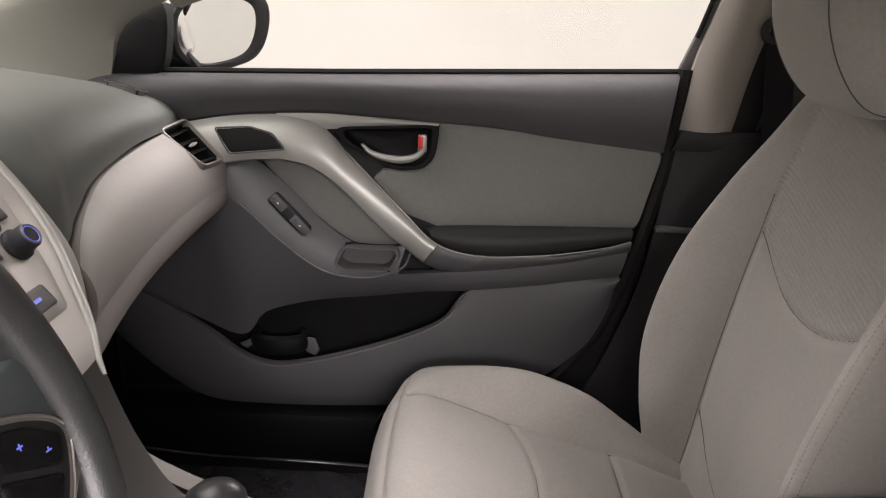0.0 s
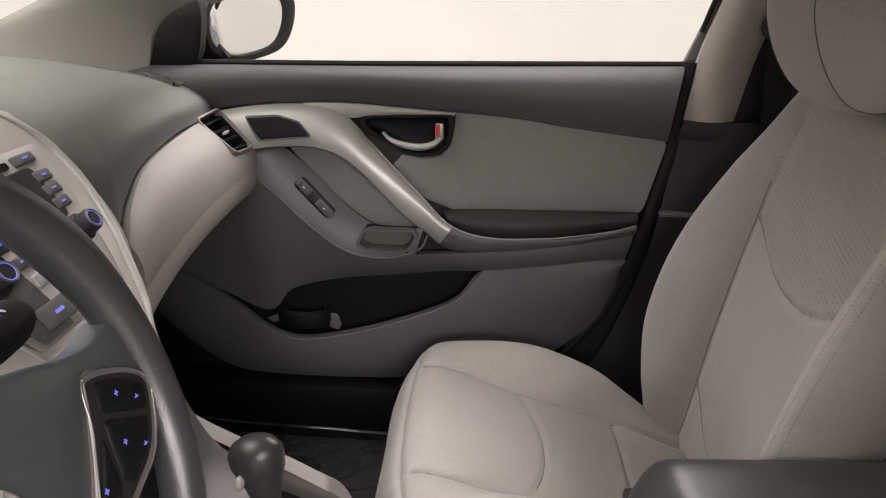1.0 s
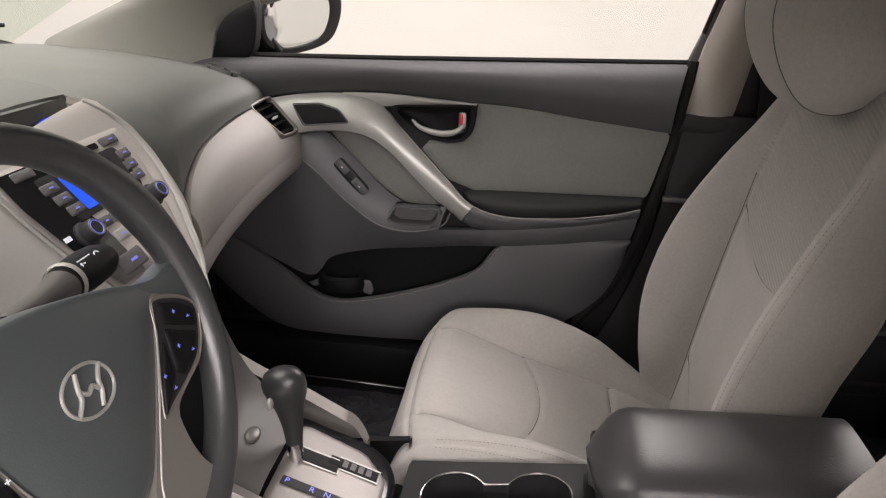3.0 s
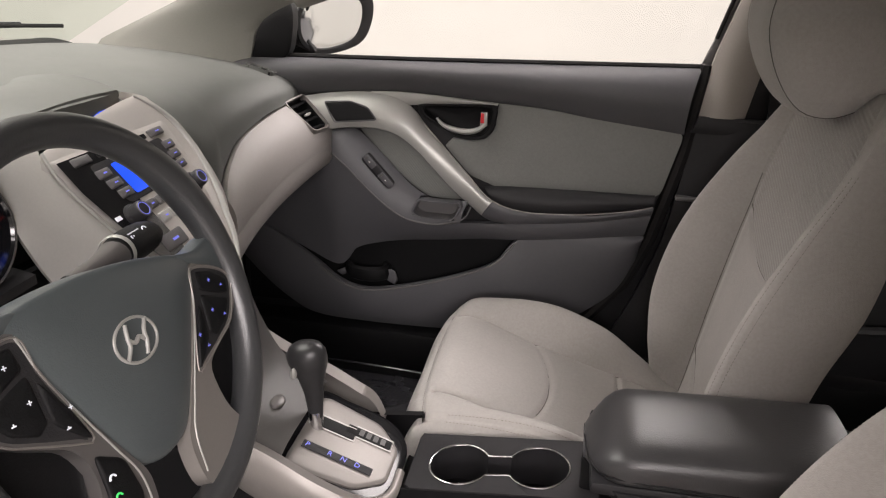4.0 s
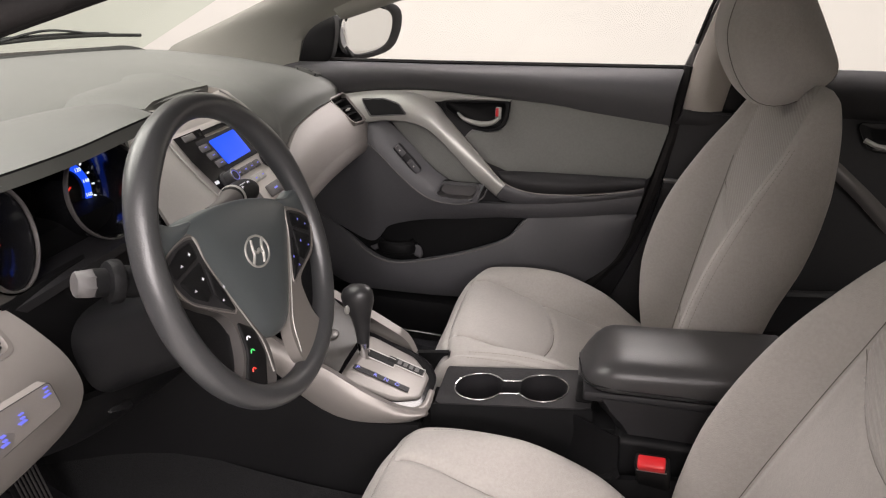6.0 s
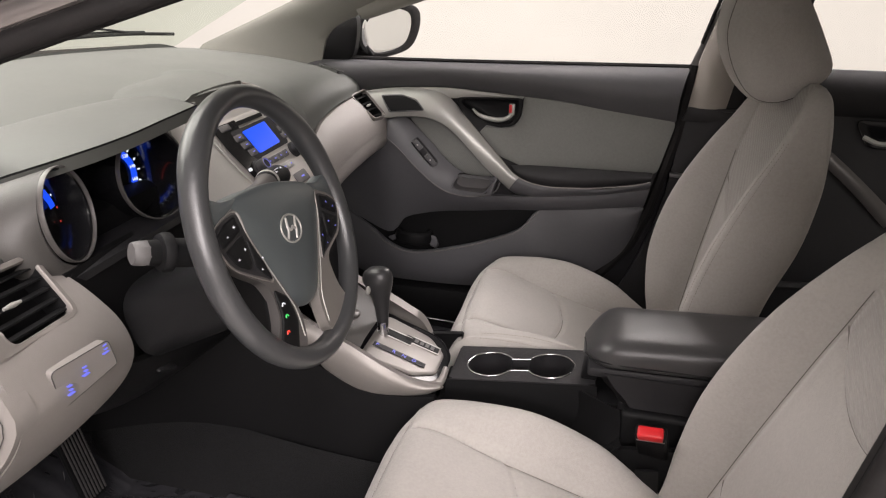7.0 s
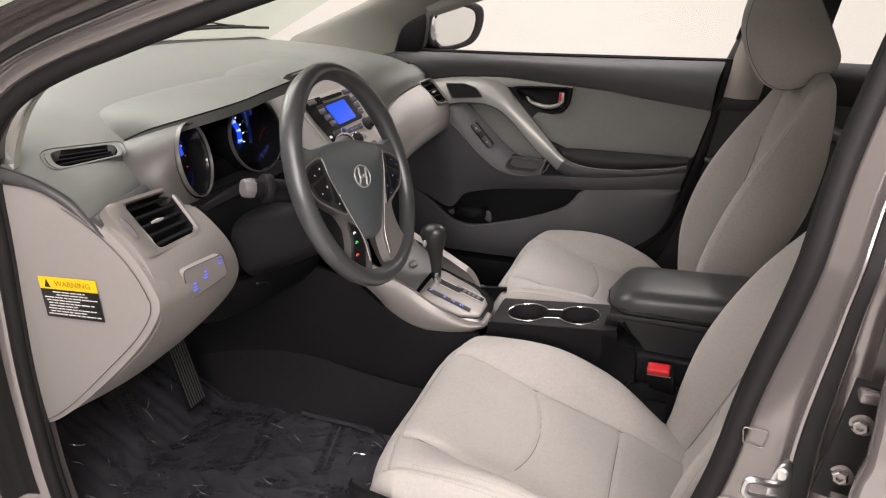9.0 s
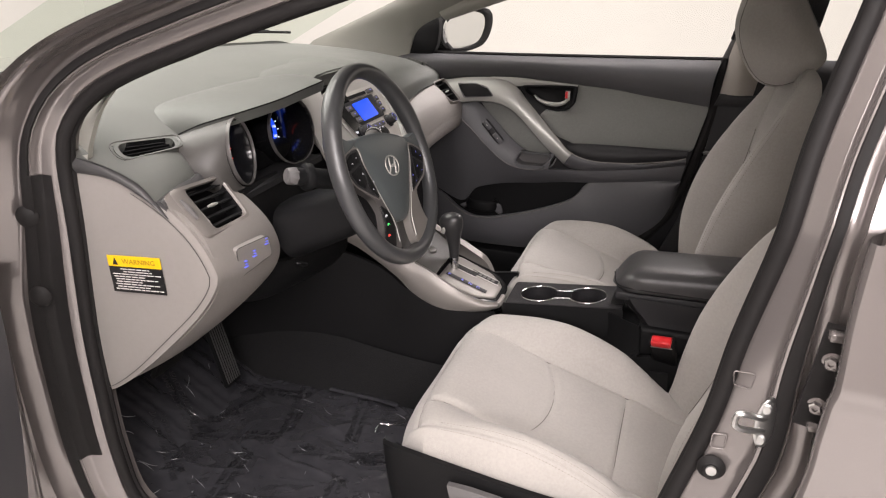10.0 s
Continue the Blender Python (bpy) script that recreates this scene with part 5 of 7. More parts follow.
part("display", dome(corners([on_stack(-0.045, 0.050, 0.011), on_stack(0.048, 0.052, 0.011), on_stack(0.052, 0.002, 0.011), on_stack(-0.038, 0.0, 0.011)], 0.08, 4), SN, 0.0006, 0.004), BLUE, stack, "glowing blue radio display")
part("display_frame", dome(corners([on_stack(-0.082, 0.058, 0.009), on_stack(0.088, 0.058, 0.009), on_stack(0.085, -0.006, 0.009), on_stack(-0.06, -0.008, 0.009)], 0.15, 5), SN, 0.001, 0.004), CHAR, stack)
part("disc_slot", dome(corners([on_stack(-0.055, 0.0715, 0.0095), on_stack(0.06, 0.0715, 0.0095), on_stack(0.06, 0.0635, 0.0095), on_stack(-0.055, 0.0635, 0.0095)], 0.3, 4), SN, -0.001, 0.002), BLACK, stack, "black disc slot")
button(-0.085, 0.068, 0.018, 0.006, CHAR_LIGHT)
button(0.088, 0.068, 0.018, 0.006, CHAR_LIGHT, mark=BLUE_ICON)
for k in range(3):
    button(-0.066 + k * 0.006, 0.042 - k * 0.017, 0.014, 0.0065, CHAR_LIGHT, mark=BLUE_ICON)
    button(0.094 - k * 0.003, 0.044 - k * 0.017, 0.014, 0.0065, CHAR_LIGHT, mark=BLUE_ICON)
for k in range(4):
    button(-0.028 + k * 0.024, -0.022, 0.0105, 0.007, CHAR_LIGHT, mark=BLUE_ICON)
for k in range(3):
    button(-0.02 + k * 0.027, -0.045, 0.0115, 0.0075, SILVER, mark=BLUE_ICON)
for sg in (-1, 1):
    button(sg * 0.040 + 0.003, -0.078, 0.026, 0.012, CHAR_LIGHT, mark=BLUE_ICON)
for y in (-0.072, 0.082):
    a, b = on_stack(y, -0.024, 0.008), on_stack(y, -0.024, 0.05)
    kn = part("knob", lathe([(0.0165, 0.0), (0.0165, 0.004), (0.0135, 0.006), (0.0128, 0.019), (0.0115, 0.021), (0.001, 0.021)], a, b, 28), CHAR, stack, "round black knob with lit ring")
    part("lit_ring", lathe([(0.0118, 0.0205), (0.0105, 0.0225), (0.0095, 0.0205)], a, b, 28), CHAR_LIGHT, kn)
    part("knob_cap", lathe([(0.0094, 0.0212), (0.0088, 0.0218), (0.0082, 0.0212)], a, b, 28), BLUE_ICON, kn)
part("small_print", turned(box(-0.006, 0.006, -0.003, 0.003, 0, 0.0004, 0), frame_on(on_stack(-0.10, -0.018, 0.0092), (0, 1, 0), tuple(SU))), WHITE_ICON, stack)
# side wing beside the dials
part("side_wing", sheet([on_stack(-0.09, 0.135, -0.004), on_stack(-0.130, 0.092, 0.001), on_stack(-0.132, 0.055, 0.001), on_stack(-0.124, 0.0, 0.001), on_stack(-0.108, -0.055, 0.001), on_stack(-0.088, -0.11, 0.001)], [(-0.47, -0.165, 1.015), (-0.450, -0.185, 0.985), (-0.430, -0.195, 0.945), (-0.405, -0.195, 0.89), (-0.385, -0.18, 0.84), (-0.355, -0.14, 0.795)], (0.7, -0.5, 0.4), 0.006, nu=40, nv=10), WING, stack, "satin silver-grey wing beside the dials")
part("side_wing", sheet([on_stack(0.10, 0.145, -0.004), on_stack(0.15, 0.09, -0.004), on_stack(0.16, 0.03, -0.004), on_stack(0.145, -0.035, -0.004), on_stack(0.116, -0.09, -0.004), on_stack(0.09, -0.13, -0.004)], [(-0.46, 0.16, 1.005), (-0.43, 0.19, 0.965), (-0.41, 0.225, 0.90), (-0.39, 0.25, 0.83), (-0.385, 0.255, 0.76), (-0.39, 0.25, 0.69)], (0.6, 0.6, 0.3), 0.004, nu=30, nv=10), STACK, stack, "warm silver wing")
# top display pod
pod_lip = [(-0.555, 0.164, 1.010), (-0.515, 0.156, 1.016), (-0.486, 0.130, 1.020), (-0.470, 0.085, 1.023), (-0.462, 0.02, 1.025), (-0.466, -0.05, 1.024), (-0.485, -0.11, 1.014), (-0.53, -0.17, 0.998)]
pod_back = [(-0.61, 0.162, 1.022), (-0.63, 0.148, 1.028), (-0.645, 0.12, 1.032), (-0.650, 0.07, 1.024), (-0.650, 0.0, 1.022), (-0.64, -0.07, 1.020), (-0.625, -0.12, 1.014), (-0.60, -0.17, 1.004)]
part("pod_side", sweep(spline([(-0.545, 0.160, 1.006), (-0.508, 0.152, 1.006), (-0.484, 0.138, 0.998), (-0.478, 0.126, 0.988)], 16), [0.011, 0.011, 0.011, 0.011, 0.011, 0.011, 0.0105, 0.010, 0.0095, 0.009, 0.008, 0.007, 0.006, 0.005, 0.004, 0.003], 12), PAD, stack, "rounded end of the clock hood")
part("display_hood", sheet(pod_lip, pod_back, (0.2, 0, 1), 0.012, nu=40, nv=10, back=0.020), PAD, stack, "soft grey clock hood")
part("clock_recess", sheet([(x - 0.008, y, z - 0.012) for x, y, z in pod_lip], [(-0.51, 0.15, 0.996), (-0.49, 0.12, 0.994), (-0.478, 0.08, 0.993), (-0.470, 0.01, 0.993), (-0.470, -0.06, 0.994), (-0.482, -0.11, 0.996), (-0.51, -0.14, 0.998)], (1, 0, 0), -0.01, nu=30, nv=6, back=0.003), GLOSS, stack, "dark clock window")
part("clock_mark", box(-0.4745, -0.4735, 0.045, 0.075, 0.990, 1.006, 0), BLUE, stack, "blue lit clock")
part("lamp_mark", box(-0.4775, -0.4765, 0.085, 0.11, 0.990, 1.004, 0), ORANGE_LIT, stack, "orange lit warning lamp")
part("brow", sheet([on_stack(0.09, 0.148, 0.0), on_stack(0, 0.15, 0.003), on_stack(-0.09, 0.148, 0.0)], [(-0.488, 0.125, 0.996), (-0.472, 0.0, 0.994), (-0.488, -0.13, 0.996)], (0.8, 0, 0.5), 0.004, nu=20, nv=6), PAD, stack)

# ---- column, stalks ----
WC, TH = Vector((-0.166, -0.377, 0.916)), radians(20.8)
WN, WV = Vector((math.cos(TH), 0, math.sin(TH))), Vector((-math.sin(TH), 0, math.cos(TH)))
column = thing("steering_column", "black steering column shroud with two stalks", "steering column")
crow = []
for d, ry, rz in ((0.02, 0.05, 0.040), (0.035, 0.060, 0.046), (0.07, 0.068, 0.050), (0.14, 0.075, 0.055), (0.24, 0.085, 0.06)):
    c = WC - WN * d - WV * (0.058 + 0.06 * d)
    crow.append([tuple(c + Vector((0, 1, 0)) * ry * math.copysign(abs(math.cos(a)) ** 0.7, math.cos(a)) + WV * rz * math.copysign(abs(math.sin(a)) ** 0.7, math.sin(a))) for a in np.linspace(0, 2 * math.pi, 36, False)])
part("shroud", grid_mesh(crow, close_cols=True, caps=True), BLACK, column, "two-part black shroud")
part("surround", sheet([(-0.40, -0.525, 0.875), (-0.42, -0.37, 0.865), (-0.42, -0.16, 0.86)], [(-0.40, -0.50, 0.70), (-0.40, -0.37, 0.66), (-0.40, -0.13, 0.64)], (1, 0, 0), 0.01, nu=20, nv=10), BLACK, column, "black panel round the column")
part("knee_bolster", sheet([(-0.385, -0.495, 0.715), (-0.37, -0.37, 0.69), (-0.37, -0.13, 0.68)], [(-0.46, -0.50, 0.62), (-0.45, -0.37, 0.58), (-0.43, -0.13, 0.56)], (1, 0, -0.3), 0.02, nu=20, nv=10), BLACK, column, "black lower column panel")
part("tilt_lever", sweep(spline([(-0.33, -0.43, 0.70), (-0.31, -0.46, 0.715), (-0.30, -0.50, 0.735)], 10), [0.006, 0.006, 0.007, 0.008, 0.009, 0.009, 0.009, 0.008, 0.006, 0.003], 8, flat=0.5), BLACK, column, "black tilt lever")
part("low_cover", sheet([(-0.45, -0.655, 0.62), (-0.45, -0.45, 0.62), (-0.42, -0.13, 0.59)], [(-0.80, -0.655, 0.62), (-0.80, -0.4, 0.62), (-0.80, -0.13, 0.62)], (0, 0, -1), 0.0, nu=12, nv=5), BLACK, column)
lt = part("stalk", sweep(spline([(-0.235, -0.43, 0.890), (-0.262, -0.468, 0.900), (-0.280, -0.495, 0.908)], 10), 0.019, 16), BLACK, column, "black light stalk")
part("stalk_collar", lathe([(0.020, 0), (0.0255, 0.003), (0.026, 0.010), (0.0235, 0.016), (0.0165, 0.018), (0.001, 0.018)], (-0.272, -0.482, 0.905), (-0.302, -0.527, 0.916), 28), BLACK, lt)
part("stalk_barrel", lathe([(0.0165, 0), (0.0165, 0.018), (0.001, 0.0185)], (-0.280, -0.494, 0.908), (-0.302, -0.527, 0.916), 24), BLACK, lt)
part("stalk_tip", lathe([(0.0165, 0), (0.0170, 0.004), (0.0160, 0.016), (0.0135, 0.019), (0.001, 0.0195)], (-0.289, -0.508, 0.9115), (-0.311, -0.541, 0.9195), 8), CHAR_LIGHT, lt, "grey faceted stalk tip")
SA, SB = Vector((-0.220, -0.365, 0.953)), Vector((-0.2555, -0.187, 0.9305))
SD = (SB - SA).normalized()
rt = part("stalk", sweep([tuple(SA + (SB - SA) * k / 12) for k in range(13)], [0.009, 0.009, 0.0095, 0.010, 0.011, 0.0135, 0.017, 0.0195, 0.0205, 0.021, 0.021, 0.020, 0.016], 20, flat=0.85), BLACK, column, "black wiper stalk")
part("stalk_shaft", sweep([tuple(SA + (SB - SA) * k / 12) for k in range(7)], [0.0095, 0.0098, 0.0102, 0.0108, 0.0118, 0.0142, 0.0175], 16, flat=0.85), SPOKE_GREY, rt, "satin grey stalk shaft")
part("stalk_band", lathe([(0.0180, 0), (0.0190, 0.002), (0.0196, 0.005), (0.0188, 0.006)], SA + (SB - SA) * 0.52, SB, 24), SILVER, rt, "silver stalk band")
SF = frame_on(tuple(SA + (SB - SA) * 0.66 + Vector((0.0128, -0.006, 0.0142))), tuple(SD), (-0.55, 0.0, 0.8))
for k in range(4):
    part("mark", turned(box(k * 0.0055 - 0.0012, k * 0.0055 + 0.0012, -0.005, 0.003 - 0.001 * k, 0, 0.0008, 0), SF), WHITE_ICON, rt)
part("mark", turned(box(-0.004, 0.022, 0.0048, 0.0060, 0, 0.0008, 0), SF), WHITE_ICON, rt)
part("mark", turned(sweep([(0.034 + 0.005 * math.cos(a), 0.005 * math.sin(a), 0.0002) for a in np.linspace(0.4, 5.6, 14)], 0.0008, 5), SF), WHITE_ICON, rt)

# ---- steering wheel ----
wheel = thing("steering_wheel", "dark leather-look steering wheel with silver spokes", "steering wheel")
WM = frame_on(WC, (0, 1, 0), WV) @ pose(0, 0, 0, 0, 0, -10.5)


def on_wheel(bm):
    return turned(bm, WM)


rr, rim_rows = 0.183, []
for i in range(96):
    a = 2 * math.pi * i / 96
    thick = 0.0165 + 0.0022 * math.exp(-((math.degrees(a) - 40) / 14) ** 2) + 0.0022 * math.exp(-((math.degrees(a) - 140) / 14) ** 2)
    rim_rows.append([((rr + thick * 0.92 * math.cos(b)) * math.cos(a), (rr + thick * 0.92 * math.cos(b)) * math.sin(a), thick * 1.05 * math.sin(b)) for b in np.linspace(0, 2 * math.pi, 20, False)])
part("rim", on_wheel(grid_mesh(rim_rows, close_rows=True, close_cols=True)), LEATHER, wheel, "grained dark rim")
pad = spline([(0, 0.062, 0), (0.06, 0.058, 0), (0.108, 0.049, 0), (0.122, 0.036, 0), (0.106, 0.004, 0), (0.082, -0.036, 0), (0.060, -0.074, 0), (0.036, -0.104, 0), (0, -0.114, 0),
              (-0.036, -0.104, 0), (-0.060, -0.074, 0), (-0.082, -0.036, 0), (-0.106, 0.004, 0), (-0.122, 0.036, 0), (-0.108, 0.049, 0), (-0.06, 0.058, 0)], 80, True)
part("airbag_pad", on_wheel(dome(pad, (0, 0, 1), 0.012, 0.03, rings=(1.0, 0.985, 0.95, 0.88, 0.75, 0.55, 0.3, 0.0), shape=lambda s: (1 - s ** 3) ** 0.6)), HUB, wheel, "domed grey airbag pad")
part("hub_back", on_wheel(lathe([(0.05, -0.03), (0.06, -0.02), (0.055, 0.0), (0.001, 0.0)], (0, 0, 0), (0, 0, 1), 32)), BLACK, wheel)
for sg in (-1, 1):
    part("spoke_cover", on_wheel(dome(spline([(sg * x, y, 0.001) for x, y in ((0.095, 0.050), (0.130, 0.050), (0.172, 0.060), (0.182, 0.030), (0.176, 0.006), (0.150, 0.014), (0.120, 0.030))], 40, True), (0, 0, 1), 0.004, 0.02)), HUB, wheel, "dark cover joining pad and rim")
    part("thumb_rest", on_wheel(dome(spline([(sg * x, y, -0.006) for x, y in ((0.086, -0.066), (0.118, -0.046), (0.150, -0.030), (0.172, -0.026), (0.170, -0.062), (0.150, -0.106), (0.120, -0.142), (0.098, -0.130), (0.086, -0.10))], 50, True), (0, 0, 1), -0.004, 0.012)), BLACK, wheel, "hollow black thumb rest")
    arm = [(0.108, 0.036), (0.128, 0.034), (0.166, 0.018), (0.174, -0.004), (0.158, -0.026), (0.125, -0.046), (0.096, -0.062), (0.084 if sg < 0 else 0.094, -0.085), (0.086 if sg < 0 else 0.102, -0.112), (0.104 if sg < 0 else 0.122, -0.142), (0.098 if sg < 0 else 0.112, -0.158), (0.06, -0.168), (0.036, -0.160), (0.030, -0.118), (0.046, -0.088), (0.076, -0.04), (0.096, 0.0)]
    A = spline([(sg * x, y, 0.003) for x, y in arm], 70, True)
    rows = [A - np.array((0, 0, 0.014)), A, A * np.array((1, 1, 0)) + np.array((0, 0, 0.0055))]
    bm = bmesh.new()
    rings = [[bm.verts.new(p) for p in r] for r in rows]
    for a, b in zip(rings, rings[1:]):
        for j in range(len(a)):
            bm.faces.new((a[j], a[(j + 1) % len(a)], b[(j + 1) % len(a)], b[j]))
    top = bm.faces.new(rings[-1])
    bm.faces.new(list(reversed(rings[0])))
    bmesh.ops.triangulate(bm, faces=[f for f in bm.faces if len(f.verts) > 4])
    sp = part("spoke", on_wheel(bm), SILVER_WARM if sg > 0 else SPOKE_GREY, wheel, "warm silver spoke" if sg > 0 else "satin grey spoke")
    part("spoke_ridge", on_wheel(sweep(spline([(sg * x, y, 0.006) for x, y in ((0.109, 0.034), (0.098, 0.0), (0.08, -0.036), (0.056, -0.08), (0.04, -0.112), (0.038, -0.15))], 30), 0.0010, 8)), SILVER, sp, "bright spoke edge")
    part("button_plate", on_wheel(dome(spline([(sg * x, y, 0.0058) for x, y in ((0.109, 0.030), (0.140, 0.027), (0.166, 0.013), (0.162, -0.008), (0.146, -0.030), (0.118, -0.044), (0.088, -0.056), (0.077, -0.060), (0.086, -0.034), (0.102, 0.004))], 60, True), (0, 0, 1), 0.0008, 0.003)), CHAR, sp, "dark button plate")
    part("plate_rim", on_wheel(sweep(spline([(sg * x, y, 0.0064) for x, y in ((0.108, 0.033), (0.140, 0.030), (0.169, 0.014), (0.165, -0.009), (0.148, -0.033), (0.119, -0.047), (0.088, -0.060), (0.073, -0.063), (0.083, -0.034), (0.100, 0.004))], 60, True), 0.0009, 6, True)), SILVER_WARM, sp, "thin silver plate edge")
    pods = [[(0.116, 0.029), (0.140, 0.024), (0.164, 0.010), (0.158, -0.006), (0.136, 0.001), (0.112, 0.010)], [(0.136, -0.003), (0.156, -0.010), (0.140, -0.030), (0.118, -0.040), (0.108, -0.034), (0.111, 0.006)], [(0.106, 0.0), (0.104, -0.037), (0.088, -0.052), (0.074, -0.062), (0.084, -0.036)]]
    for q in pods:
        bt = part("button", on_wheel(dome(corners([(sg * x, y, 0.0065) for x, y in q], 0.2, 4), (0, 0, 1), 0.003, 0.003, rings=(1.0, 0.94, 0.8, 0.0))), BLACK, sp, "black wheel button")
        cx, cy = np.mean(q, axis=0)
        for k in (-1, 1):
            mx, my = sg * (cx + k * (0.009 if cx > 0.11 else 0.004)), cy - k * (0.005 if cx > 0.11 else 0.007)
            part("mark", on_wheel(box(mx - 0.0022, mx + 0.0022, my - 0.0005, my + 0.0005, 0.0098, 0.0101, 0)), BLUE_ICON if sg > 0 else WHITE_ICON, bt)
            part("mark", on_wheel(box(mx - 0.0005, mx + 0.0005, my - (0.0020 if k < 0 else 0.0002), my + 0.0020, 0.0098, 0.0101, 0)), BLUE_ICON if sg > 0 else WHITE_ICON, bt)
    lower = [(0.052, -0.090), (0.080, -0.074), (0.079, -0.112), (0.098, -0.142), (0.094, -0.157), (0.062, -0.162), (0.044, -0.125)]
    if sg < 0:
        lp = part("phone_panel", on_wheel(dome(corners([(sg * x, y, 0.0065) for x, y in lower], 0.2, 4), (0, 0, 1), 0.003, 0.003)), BLACK, sp, "black panel of phone buttons")
        for yy, xx, mt in ((-0.096, -0.073, WHITE_ICON), (-0.112, -0.073, GREEN_LIT), (-0.132, -0.081, RED_LIT)):
            part("mark", on_wheel(sweep(spline([(xx - 0.0035, yy - 0.0022, 0.0100), (xx - 0.002, yy + 0.001, 0.0100), (xx + 0.0012, yy + 0.0012, 0.0100), (xx + 0.0035, yy - 0.001, 0.0100)], 10), 0.0009, 6)), mt, lp)
BADGE = WM @ pose(-0.001, -0.006, 0.0125)
part("badge_ring", turned(sweep([(0.027 * math.cos(a), 0.0195 * math.sin(a), 0) for a in np.linspace(0, 2 * math.pi, 48, False)], 0.0015, 8, True), BADGE), SILVER, wheel, "bright silver oval badge ring")
for sg in (-1, 1):
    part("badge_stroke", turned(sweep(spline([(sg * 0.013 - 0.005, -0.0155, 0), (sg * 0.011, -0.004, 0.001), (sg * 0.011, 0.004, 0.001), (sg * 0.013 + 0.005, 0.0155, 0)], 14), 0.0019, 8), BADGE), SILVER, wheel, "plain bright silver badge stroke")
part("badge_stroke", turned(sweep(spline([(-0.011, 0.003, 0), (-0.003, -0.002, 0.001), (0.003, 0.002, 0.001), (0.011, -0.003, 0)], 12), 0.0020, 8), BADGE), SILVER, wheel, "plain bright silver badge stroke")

# ---- centre console ----
console = thing("centre_console", "charcoal centre console with silver shift surround", "console")
CY = 0.012


def console_side(sg):
    y = CY + sg * 0.125
    a = [(-0.40, y + sg * 0.03, 0.75), (-0.345, y + sg * 0.012, 0.69), (-0.283, y, 0.642), (-0.225, y, 0.608), (-0.166, y, 0.583), (-0.10, y, 0.548), (-0.04, y, 0.528), (0.008, y - sg * 0.01, 0.522)]
    b = [(-0.41, y + sg * 0.035, 0.66), (-0.34, y + sg * 0.015, 0.62), (-0.25, y + sg * 0.008, 0.56), (-0.194, y + sg * 0.006, 0.508), (-0.134, y + sg * 0.006, 0.489), (-0.064, y + sg * 0.004, 0.492), (-0.02, y, 0.502), (0.01, y - sg * 0.008, 0.515)]
    if sg > 0:
        a, b = a[:-2], b[:-2]
    return part("side_trim", sheet(a, b, (0, sg, 0.35), 0.010, nu=50, nv=10, back=0.02), SILVER_WARM, console, "warm silver side trim")


console_side(-1)
console_side(1)
for sg in (-1, 1):
    y = CY + sg * 0.135
    part("side_panel", sheet([(-0.85, y + sg * 0.06, 0.66), (-0.45, y + sg * 0.02, 0.62), (-0.30, y, 0.58), (-0.22, y, 0.53), (-0.13, y, 0.492), (0.0, y, 0.505)], [(-0.85, y + sg * 0.08, 0.28), (-0.60, y + sg * 0.03, 0.25), (-0.45, y + sg * 0.01, 0.24), (-0.3, y, 0.24), (-0.15, y, 0.24), (0.0, y, 0.24)], (0, sg, 0), 0.004, nu=30, nv=10), BLACK, console, "black console side")
    part("side_panel", sheet([(0.002, y, 0.506), (0.02, y, 0.47), (0.15, y, 0.43), (0.30, y, 0.45), (0.62, y, 0.50)], [(0.002, y, 0.24), (0.05, y, 0.24), (0.15, y, 0.24), (0.30, y, 0.24), (0.62, y, 0.24)], (0, sg, 0), 0.002, nu=30, nv=10), BLACK, console, "black rear console side")
ramp = [(-0.30, 0.79), (-0.285, 0.735), (-0.265, 0.68), (-0.235, 0.625), (-0.20, 0.597), (-0.155, 0.575)]
part("ramp", grid_mesh([[(x - 0.004 * (2 * j / 10 - 1) ** 2, CY - 0.10 + 0.20 * j / 10, z - 0.012 * (2 * j / 10 - 1) ** 4) for j in range(11)] for x, z in spline(ramp, 24)]), SURROUND, console, "warm grey front tray cover")
part("seat_button", dome([(-0.195 + 0.010 * math.cos(a), CY - 0.02 + 0.016 * math.sin(a), 0.597 + 0.006 * math.cos(a) * -0.5) for a in np.linspace(0, 2 * math.pi, 24, False)], (0.4, 0, 0.9), 0.004, 0.003), SPOKE_GREY, console, "small oval grey button")
# shift plate, in a plane that falls towards the back
PM = frame_on((-0.085, CY - 0.012, 0.5275), (1, 0, -0.34), (0, 1, 0))


def on_plate(bm):
    return turned(bm, PM)


part("plate_surround", on_plate(dome(spline([(-0.088, -0.098, -0.006), (-0.088, 0.0, -0.006), (-0.088, 0.098, -0.006), (-0.03, 0.106, -0.006), (0.045, 0.10, -0.006), (0.082, 0.06, -0.006), (0.088, 0, -0.006), (0.082, -0.06, -0.006), (0.045, -0.10, -0.006), (-0.03, -0.106, -0.006)], 60, True), (0, 0, 1), 0.004, 0.04)), GLOSS, console, "gloss black shift surround")
plate_o = corners([(-0.078, -0.09, 0), (-0.078, 0.088, 0), (0.03, 0.076, 0), (0.072, 0.035, 0), (0.072, -0.04, 0), (0.03, -0.078, 0)], 0.22, 6)
sh = part("shift_plate", on_plate(dome(plate_o, (0, 0, 1), 0.004, 0.004, rings=(1.0, 0.96, 0.9, 0.0))), SILVER_WARM, console, "warm silver shift plate")
